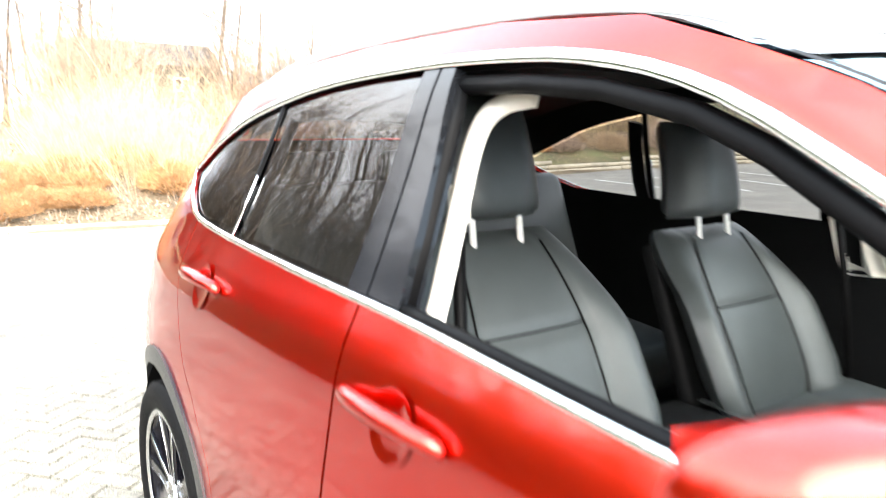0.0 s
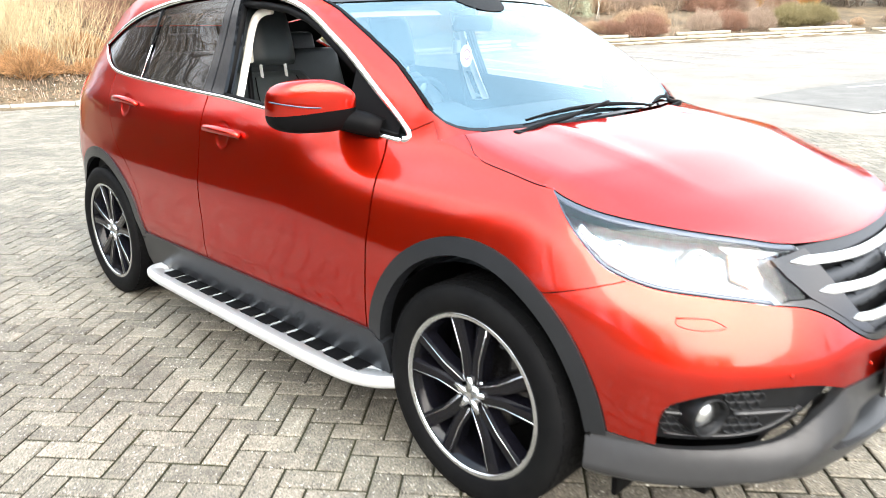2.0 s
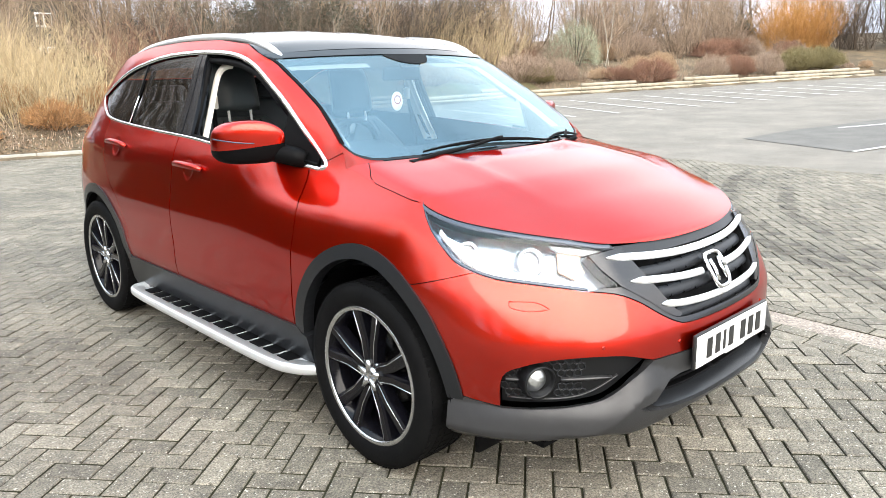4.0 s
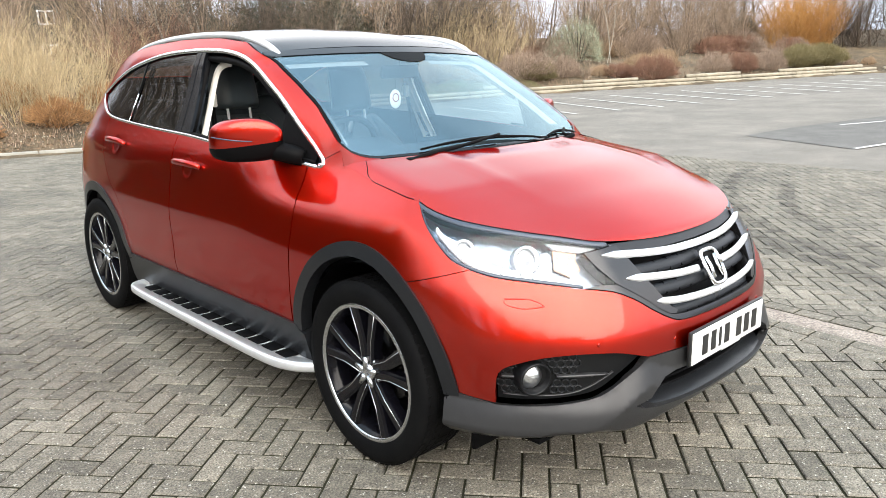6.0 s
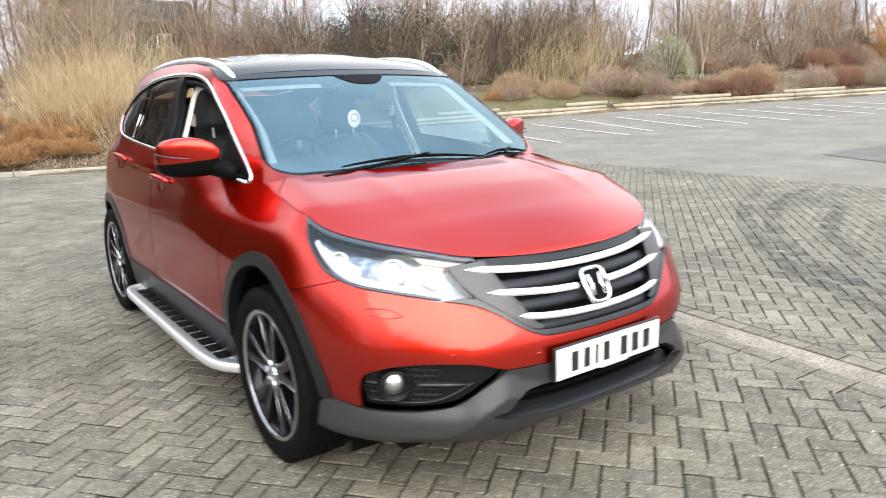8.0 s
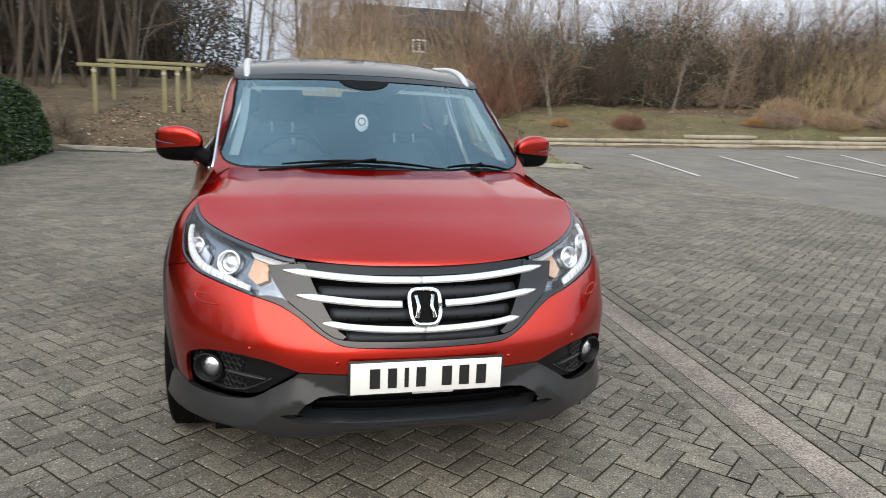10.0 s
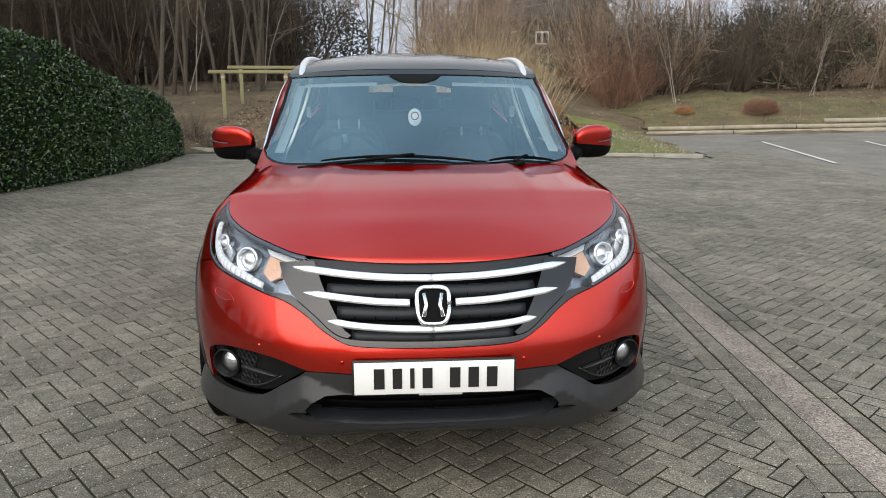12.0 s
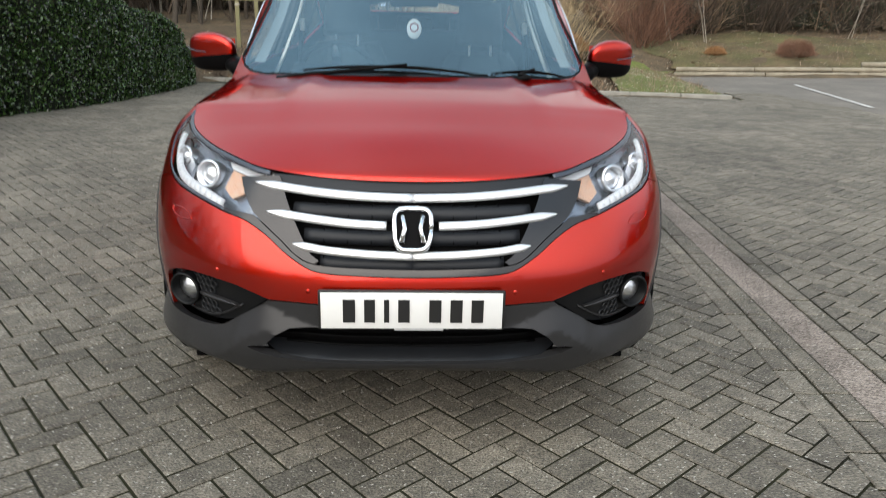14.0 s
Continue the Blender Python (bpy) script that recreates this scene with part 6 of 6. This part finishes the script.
def edge_point(s, d):
    """A point d metres outside the yard's edge at the length s along it, from the hedge round to the far bays."""
    pts = EDGE[1:10]
    for (ax, ay), (bx, by) in zip(pts, pts[1:]):
        l = math.hypot(bx - ax, by - ay)
        if s <= l:
            return (ax + (bx - ax) * s / l - (by - ay) / l * d, ay + (by - ay) * s / l + (bx - ax) / l * d)
        s -= l
    return (bx, by)


def scatter(kind, n, s0, s1, d0, d1, size, rng=plant_rng, tall=(1, 1)):
    made = 0
    while made < n:
        s, d = rng.uniform(s0, s1), rng.uniform(d0, d1)
        x, y = edge_point(s, d)
        way = math.degrees(math.atan2(x + .1, y + 3.1))          # the open gaps in the wood
        slim = kind is trees or kind is poles
        if yard(x, y) < min(d0, .8) * .8 or (not slim and -7.5 < way < 4 and d < 30 and kind is not shrubs["straw"]) or (slim and -6 < way < 3 and y < 27) or (not slim and -18.5 < way < -5 and y < 24) or (slim and -18.5 < way < -5 and y < 20) or (not slim and 12 < way < 33 and y < 32 and d < 5.5) or (7 < way < 24 and y < 26) or (not slim and 9.2 < way < 13.8):
            made += .12
            continue
        put(kind, x, y, rng.uniform(*size), rng, rng.uniform(*tall))
        made += 1


# the bank behind the kerb: bracken in front, straw stems, thickets and trees behind
for i in range(26):
    x = plant_rng.uniform(-1.2, 4.6)
    put(shrubs["bracken"], x, 13.55 - .2 * x + plant_rng.uniform(.5, 3.2), plant_rng.uniform(.45, .95), plant_rng, plant_rng.uniform(.7, 1.2))
for i in range(20):
    x = plant_rng.uniform(.8, 3.3)
    put(shrubs["straw"], x, 13.55 - .2 * x + plant_rng.uniform(1.8, 6), plant_rng.uniform(.65, 1.1), plant_rng)
for i in range(12):
    put(shrubs["straw"] if i % 3 else shrubs["tan"], plant_rng.uniform(-1.6, 1.0), plant_rng.uniform(15.2, 20), plant_rng.uniform(.4, .65), plant_rng)
scatter(shrubs["brown"], 11, 13, 26, 8, 14, (1.0, 1.5))
scatter(shrubs["brown"], 11, 11, 24, 14, 20, (1.3, 1.9))
scatter(trees, 16, 10, 22, 10, 22, (.9, 1.3))
# the grassy corner: a red-brown shrub and the dark thickets above it
for x, y, k in ((8.2, 24.0, 1.35), (9.0, 24.8, 1.1)):
    put(shrubs["red"], x, y, k, plant_rng)
for k in range(16):
    t = k / 15
    put(shrubs["dark"] if k % 3 else shrubs["brown"], 8.2 + 17 * t + plant_rng.uniform(-.5, .5), 26.6 - 2.6 * t + plant_rng.uniform(-1.1, 1.2), plant_rng.uniform(1.15, 1.6), plant_rng)
for k in range(14):
    t = k / 13
    put(shrubs["ivy"], 8.8 + 17.6 * t + plant_rng.uniform(-.5, .5), 29.2 - 3.0 * t + plant_rng.uniform(-.8, .8), plant_rng.uniform(1.2, 2.1), plant_rng)
for k in range(14):
    t = k / 13
    put(shrubs["brown"] if k % 2 else shrubs["dark"], 9.2 + 21 * t, 30.5 - 5 * t + plant_rng.uniform(-1.5, 1.5), plant_rng.uniform(1.7, 2.3), plant_rng)
put(shrubs["russet"], 12.7, 21.6, .72, plant_rng)
put(shrubs["bracken"], 10.2, 22.2, .5, plant_rng)
put(shrubs["bracken"], 17.6, 21.0, .6, plant_rng)
for seed, x, y in ((81, 16.2, 25.0), (82, 18.0, 24.6), (83, 19.6, 24.0)):
    rng = random.Random(seed)
    sticks, fine = ([], []), ([], [])
    for k in range(9):
        a = rng.uniform(0, 6.28)
        grow(rng, sticks, fine, Vector((rng.gauss(0, .5), rng.gauss(0, .3), .05)), Vector((math.cos(a), math.sin(a) * .6, rng.uniform(.05, .55))).normalized(), rng.uniform(1.0, 1.9), .022, 1, .25, 3)
    pile = tagged(link("brush_pile", *fine, PALE_WOOD), "heap of pale fallen branches on the bank", "branches", kind="stuff")
    pile.location = (x, y, height(x, y))
# rounded bushes along the log wall
for kind, x, y, k, tall in (("tan", 20.4, 20.1, .95, .9), ("mauve", 22.7, 19.2, 1.4, .95), ("khaki", 23.2, 18.8, .8, 1.1), ("mauve", 24.3, 18.3, .75, 1.3), ("brown", 24.8, 17.6, .35, .8), ("tan", 25.9, 17.4, .6, .9),
                            ("russet", 27.7, 15.9, 1.2, 1.05), ("russet", 26.5, 16.9, .8, .9), ("tan", 28.5, 17.2, .75, 1.1), ("tan", 29.9, 16.5, .65, 1.1), ("mauve", 31.1, 14.7, .8, 1.35), ("russet", 32.4, 14.0, .75, 1.6), ("mauve", 33.8, 13.4, .9, 1.3),
                            ("khaki", 36.2, 12.9, 1.15, 1.1), ("khaki", 37.5, 12.2, 1.1, 1.1), ("mauve", 38.4, 11.2, .42, 1.1), ("tan", 39.4, 10.7, .36, 1.2), ("mauve", 18.4, 20.6, .8, .9), ("tan", 19.2, 21.4, 1.0, 1.0), ("mauve", 41.5, 9.4, .7, 1.2), ("grey", 27.3, 19.8, 1.35, 1.0)):
    put(shrubs[kind], x, y, k, plant_rng, tall)
for i in range(22):
    t = plant_rng.random()
    kind = plant_rng.choice(("mauve", "mauve", "tan", "brown", "russet"))
    x, y = edge_point(40 + 24 * t, plant_rng.uniform(3.2, 7.0))
    put(shrubs[kind], x, y, plant_rng.uniform(.6, 1.1) * (.55 if kind == "brown" else 1), plant_rng, plant_rng.uniform(.9, 1.3))
for x, y, k in ((23.4, 22.4, 1.35), (22.4, 22.9, 1.2), (24.4, 22.0, 1.25), (21.4, 23.4, 1.2)):
    put(shrubs["straw"], x, y, k, plant_rng, 1.2)
for x, y, k in ((41.3, 15.0, .82), (42.6, 14.4, .74), (40.4, 15.6, .66)):
    put(shrubs["willow"], x, y, k, plant_rng)
for x, y, k in ((44.4, 12.5, 1.5), (46.0, 11.0, 1.6), (43.6, 13.4, 1.3), (47.5, 9.0, 1.7), (49.5, 7.0, 1.7)):
    put(shrubs["dark"], x, y, k, plant_rng)
for x, y, k in ((40.1, 17.6, .75), (41.0, 18.4, .7), (31.5, 22.5, .8)):
    put(poles, x, y, k, plant_rng)
    put(shrubs["ivy"], x + .3, y, .5, plant_rng, 2.4)
for k in range(14):
    t = k / 13
    put(shrubs["brown"] if k % 3 else shrubs["mauve"], 24 + 18 * t, 22.8 - 5.2 * t + plant_rng.uniform(-1.2, 1.2), plant_rng.uniform(1.2, 1.7), plant_rng)
scatter(shrubs["brown"], 11, 40, 66, 8, 15, (1.7, 2.4))
scatter(shrubs["dark"], 8, 64, 86, 5, 14, (1.6, 2.4))
scatter(trees, 30, 32, 66, 9, 24, (.6, 1.05))
scatter(trees, 14, 64, 88, 8, 22, (.7, 1.1))
for x, y, k in ((28.4, 18.8, .55), (9.3, 24.3, .45), (10.4, 23.7, .42), (18.2, 24.1, .5), (15.6, 23.6, .35), (-6.8, 22.5, .6), (-4.6, 24, .55)):
    put(trees[3:], x, y, k, plant_rng)
for i in range(22):
    y = plant_rng.uniform(30, 48)
    put(trees, plant_rng.uniform(-6.0, 6.0) * y / 30, y, plant_rng.uniform(.6, .9), plant_rng)
# the dark wood behind the timber rails and the hedge
for i in range(58):
    y = plant_rng.uniform(20.5, 31)
    put(poles, plant_rng.uniform(-20, -4.4) * y / 28, y, plant_rng.uniform(.8, 1.2), plant_rng)
for i in range(26):
    y = plant_rng.uniform(23, 33)
    put(shrubs["dark"], plant_rng.uniform(-21, -3.9) * y / 30, y, plant_rng.uniform(1.9, 2.7), plant_rng)
for i in range(10):
    put(shrubs["ivy"], -27 + 22.5 * i / 9, plant_rng.uniform(31, 34), plant_rng.uniform(1.9, 2.8), plant_rng)
for i in range(26):
    y = plant_rng.uniform(21, 36)
    put(trees, plant_rng.uniform(-21, -5.5) * y / 30, y, plant_rng.uniform(.8, 1.25), plant_rng)
scatter(shrubs["dark"], 10, 2, 11, 4, 14, (1.6, 2.3))
scatter(poles, 26, 2, 12, 4, 15, (.8, 1.2))
for x, y, k in ((-5.3, 14.6, .6), (-4.6, 14.9, .45), (-5.0, 15.6, .7)):
    put(shrubs["dark"], x, y, k * .5, plant_rng)
# unseen wood behind the way, and thickets beside it added to darken paint reflections
for i in range(16):
    put(shrubs["dark"], plant_rng.uniform(-13, -9.5), -25 + 2 * i + plant_rng.uniform(-.5, .5), plant_rng.uniform(1.5, 2.1), plant_rng)
for i in range(30):
    x, y = plant_rng.uniform(-10, 50), plant_rng.uniform(-72, -62)
    put(trees, x, y, plant_rng.uniform(.9, 1.3), plant_rng)
originals = [ob for kind in (trees, poles, *shrubs.values()) for ob in kind]
for k, ob in enumerate(originals):
    x, y = -26 + 2.6 * k, 37 + (k % 3)
    ob.location = (x, y, height(x, y) - .03)

# faint dark arcs that turning tyres left on the blocks
MARK = bpy.data.materials.new("tyre_mark")
MARK.use_nodes = True
mn, ml = MARK.node_tree.nodes, MARK.node_tree.links
mp_, mt, mm, mz, mr = mn["Principled BSDF"], mn.new("ShaderNodeBsdfTransparent"), mn.new("ShaderNodeMixShader"), mn.new("ShaderNodeTexNoise"), mn.new("ShaderNodeMapRange")
mp_.inputs["Base Color"].default_value, mp_.inputs["Roughness"].default_value = (.03, .028, .026, 1), .9
mz.inputs["Scale"].default_value, mz.inputs["Detail"].default_value = 5.0, 8.0
for key, value in (("From Min", 0.4), ("From Max", 0.7), ("To Min", 0.05), ("To Max", 0.5)):
    mr.inputs[key].default_value = value
ml.new(mn.new("ShaderNodeTexCoord").outputs["Object"], mz.inputs["Vector"])
ml.new(mz.outputs["Fac"], mr.inputs["Value"])
ml.new(mr.outputs["Result"], mm.inputs["Fac"])
ml.new(mt.outputs["BSDF"], mm.inputs[1])
ml.new(mp_.outputs["BSDF"], mm.inputs[2])
ml.new(mm.outputs["Shader"], mn["Material Output"].inputs["Surface"])
for k, arc in enumerate(([(2.75, -.65), (3.0, -.27), (3.35, .24), (4.23, 1.1), (5.5, 2.0), (7.2, 2.85)], [(3.1, -.5), (3.6, .2), (4.2, .8), (5.2, 1.5), (6.5, 2.1), (7.7, 2.35)], [(2.9, -1.6), (3.3, -.9), (4.0, 0), (5.0, .8), (6.4, 1.4)])):
    lane = catmull(arc, 10)
    mv = []
    for i, (x, y) in enumerate(lane):
        a, b = lane[max(i - 1, 0)], lane[min(i + 1, len(lane) - 1)]
        l = math.hypot(b[0] - a[0], b[1] - a[1])
        nx, ny = -(b[1] - a[1]) / l * .085, (b[0] - a[0]) / l * .085
        mv.extend([(x - nx, y - ny, .0045), (x + nx, y + ny, .0045)])
    mf = [(2 * i, 2 * i + 1, 2 * i + 3, 2 * i + 2) for i in range(len(lane) - 1)]
    tagged(link("tyre_mark", mv, [q[::-1] for q in mf], MARK, smooth=False), "faint dark curved tyre mark on the paving", "tyre mark", "tyre marks", "structure")

# evergreen hedge
hedge_high = pchip([(4.0, 2.35), (7.5, 2.28), (8.8, 2.1), (9.8, 1.75), (10.8, 1.5), (12.5, 1.35), (13.6, 1.0)])
hedge_face = pchip([(4.0, -6.0), (7.6, -5.5), (8.6, -5.15), (10.3, -4.85), (12, -4.75), (13.6, -4.8)])
verts, faces = [], []
rng = random.Random(41)
for i in range(76000):
    y = rng.uniform(4.0, 13.7)
    h, fx = hedge_high(y), hedge_face(y)
    t = rng.random()
    uneven = .10 * noise.noise((y * 1.3, t * 3, 1.0)) + .05 * noise.noise((y * 4, t * 9, 2.0))
    if t < .62:
        z = h * rng.random() ** .9
        c = Vector((fx - .12 * (z / h) ** 3 + uneven - abs(rng.gauss(0, .05)), y, z))
    else:
        c = Vector((fx - .1 - rng.random() * 1.6, y, h + uneven - abs(rng.gauss(0, .05))))
    if y > 13.2:
        c.z *= .8
    d = Vector((rng.gauss(.5, .6), rng.gauss(0, .7), rng.gauss(.3, .7))).normalized()
    e = d.cross(Vector((rng.gauss(0, 1), rng.gauss(0, 1), rng.gauss(0, 1)))).normalized()
    s = rng.uniform(.017, .036)
    f = d.cross(e) * s * .25
    k = len(verts)
    verts.extend((c - d * s, c + e * s * .55 + f, c + d * s, c - e * s * .55 + f))
    faces.extend(((k, k + 1, k + 2), (k, k + 2, k + 3)))
hedge = link("hedge", verts, faces, LAUREL)
tagged(hedge, "dense dark green clipped evergreen hedge beside the paving", "hedge")
# near-black sheet behind the leaves, coloured as the shade inside the hedge
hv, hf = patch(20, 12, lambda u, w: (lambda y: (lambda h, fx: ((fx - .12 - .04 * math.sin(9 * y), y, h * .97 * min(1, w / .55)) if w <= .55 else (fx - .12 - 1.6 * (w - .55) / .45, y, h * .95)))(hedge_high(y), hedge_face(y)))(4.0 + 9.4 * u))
link("inner_wood", hv, hf, material("hedge_shade", (0.010, 0.015, 0.006), rough=1.0, vary=0.6, scale=12), hedge)

# dry grass and litter on the bank
verts, faces = [], []
rng = random.Random(51)
for i in range(15000):
    s = rng.uniform(15.6, 60)
    d = abs(rng.gauss(0, 2.2)) + .25
    x, y = edge_point(s, d)
    if yard(x, y) < .15:
        continue
    z = height(x, y)
    if (20.5 < s < 33 and rng.random() < .8) or (31 <= s < 46 and rng.random() < .9):
        continue
    l, a = rng.uniform(.08, .28), rng.uniform(0, 2 * math.pi)
    w = rng.uniform(.004, .009)
    lean = Vector((rng.gauss(0, .35), rng.gauss(0, .35), 1)).normalized() * l
    k = len(verts)
    c = Vector((x, y, z - .02))
    side = Vector((math.cos(a), math.sin(a), 0)) * w
    verts.extend((c - side, c + side, c + lean))
    faces.append((k, k + 1, k + 2))
tagged(link("dry_grass", verts, faces, MAUVE, smooth=False), "dry straw-coloured grass on the bank", "grass", kind="stuff")
verts, faces = [], []
for i in range(7000):
    s, d = rng.uniform(8, 60), abs(rng.gauss(0, 4)) + .1
    x, y = edge_point(s, d)
    if yard(x, y) < .1:
        continue
    z = height(x, y) + .02
    r, a = rng.uniform(.008, .022), rng.uniform(0, 6.28)
    k = len(verts)
    verts.extend([(x + r * math.cos(a + t), y + r * math.sin(a + t) * .7, z + .015 * math.sin(3 * t + a)) for t in (0, 1.6, 3.1, 4.7)])
    faces.append((k, k + 1, k + 2, k + 3))
tagged(link("leaf_litter", verts, faces, LITTER, smooth=False), "pale dead leaves scattered on the bank", "leaf litter", kind="stuff")
verts, faces = [], []
for i in range(26000):
    s, d = rng.uniform(8, 47), abs(rng.gauss(0, 4.5)) + .1
    x, y = edge_point(s, d)
    if yard(x, y) < .1 or (4.2 < x < 8.6 and y < 20 and rng.random() < .85):
        continue
    z = height(x, y) + .018
    r, a, tip = rng.uniform(.012, .034), rng.uniform(0, 6.28), rng.uniform(-.02, .03)
    k = len(verts)
    verts.extend([(x + r * math.cos(a + t), y + r * math.sin(a + t) * .6, z + tip * math.sin(t + a)) for t in (0, 1.6, 3.1, 4.7)])
    faces.append((k, k + 1, k + 2, k + 3))
tagged(link("leaf_litter", verts, faces, LEAF_BROWN, smooth=False), "brown dead leaves lying over the bank", "leaf litter", kind="stuff")

# log wall along the bays
wall = thing("log_wall", "low retaining wall of pale weathered round logs", "retaining wall", at=(8.1, 20.4, 0))
(ax, ay), (bx, by) = EDGE[6], EDGE[7]
rng = random.Random(61)
line = [EDGE[6], EDGE[7], EDGE[8], (45.0, 5.2)]
for (ax, ay), (bx, by) in zip(line, line[1:]):
    l = math.hypot(bx - ax, by - ay)
    d = Vector(((bx - ax) / l, (by - ay) / l, 0))
    back = Vector((-d.y, d.x, 0))
    for row, share in ((0, 1.0), (1, 1.0), (2, .55)):
        s = rng.uniform(0, .4)
        while s < l - .5:
            long = min(rng.uniform(2.2, 3.2), l - s)
            if rng.random() < share:
                r = rng.uniform(.07, .09)
                a = Vector((ax, ay, 0)) + d * s + back * (.05 + .05 * row + rng.uniform(-.02, .02)) + Vector((0, 0, lift(ax + d.x * s) + .03 + .155 * row))
                vs, fs = tube([a, a + d * (long * .5) + Vector((0, 0, .013 * d.x * long + rng.uniform(-.01, .01))), a + d * (long - .03) + Vector((0, 0, .026 * d.x * long))], [r, r * 1.02, r * .98], 10)
                ob = link("log", [Vector(q) - Vector((8.1, 20.4, 0)) for q in vs], fs, LOG, wall)
            s += long
# timber height rails on the bank
for bx0, by0, wide, top in ((-4.9, 17.3, 2.3, 1.88), (-4.75, 19.0, 2.6, 2.05)):
    g = height(bx0 + .3, by0)
    rail = thing("timber_rail", "algae-green timber rail on posts with pale caps", "wooden rail", "timber rails", (bx0, by0, g))
    for k in (.28, wide - .35, wide - .02):
        if k > wide - .1 and by0 > 18:
            continue
        part("post", box_bm((.10, .10, top - g + .25), .012, (k, 0, (top - g - .25) / 2)), WOOD_GREEN, rail)
        part("post_cap", box_bm((.108, .108, .07), .008, (k, 0, top - g - .10)), LITTER, rail)
    part("beam", box_bm((wide + .2, .11, .09), .012, (wide / 2, 0, top - g + .04)), WOOD_GREEN, rail)

# a house far behind the trees
BRICK = material("dark_green_cladding", (0.035, 0.045, 0.037), rough=0.9, vary=0.5, scale=2)
TILE = material("dark_roof_tiles", (0.05, 0.047, 0.045), rough=0.85, vary=0.4, scale=2)
WHITE = material("white_frames", (0.8, 0.8, 0.78), rough=0.5)
house = thing("house", "dark green clad house with white window frames behind the trees", "house", at=(15, 68, 2))
part("wall", box_bm((12, 8, 6), 0, (0, 4, 3)), BRICK, house, smooth=False)
link("roof", [(-6.4, -.4, 6), (6.4, -.4, 6), (6.4, 8.4, 6), (-6.4, 8.4, 6), (-6.4, 4, 8.4), (6.4, 4, 8.4)], [(0, 1, 5, 4), (2, 3, 4, 5), (0, 4, 3), (1, 2, 5)], TILE, house, smooth=False)
for x, z in ((-3.6, 4.4), (-.6, 4.4), (2.6, 4.4), (-3.6, 1.6), (2.6, 1.6)):
    w = part("window", box_bm((1.3, .12, 1.2), .02, (x, -.06, z)), WHITE, house)
    for k in (-.31, .31):
        part("pane", box_bm((.48, .06, .95), 0, (x + k, -.12, z)), BLACK_GLOSS, w, smooth=False)

# ---- the paving blocks nearest to the way ----
block_mesh = {}
for n, (x, y, lx, ly, turn) in enumerate(near):
    key = (lx, n % 5)
    if key not in block_mesh:
        me = bpy.data.meshes.new("paving_block")
        me.from_pydata(paver_top(0, 0, lx, ly, 0, jitter=random.uniform(-.0015, .0015)), [], BLOCK_FACES)
        me.materials.append(PAVER)
        me.materials.append(JOINT)
        me.polygons.foreach_set("material_index", [0 if i == 0 or i > 4 else 1 for i in range(9)])
        block_mesh[key] = me
    ob = new("paving_block", block_mesh[key])
    ob.parent = paving
    ob.matrix_basis = pose(x, y, random.uniform(-.001, .001), random.uniform(-.4, .4), random.uniform(-.4, .4), math.degrees(turn))
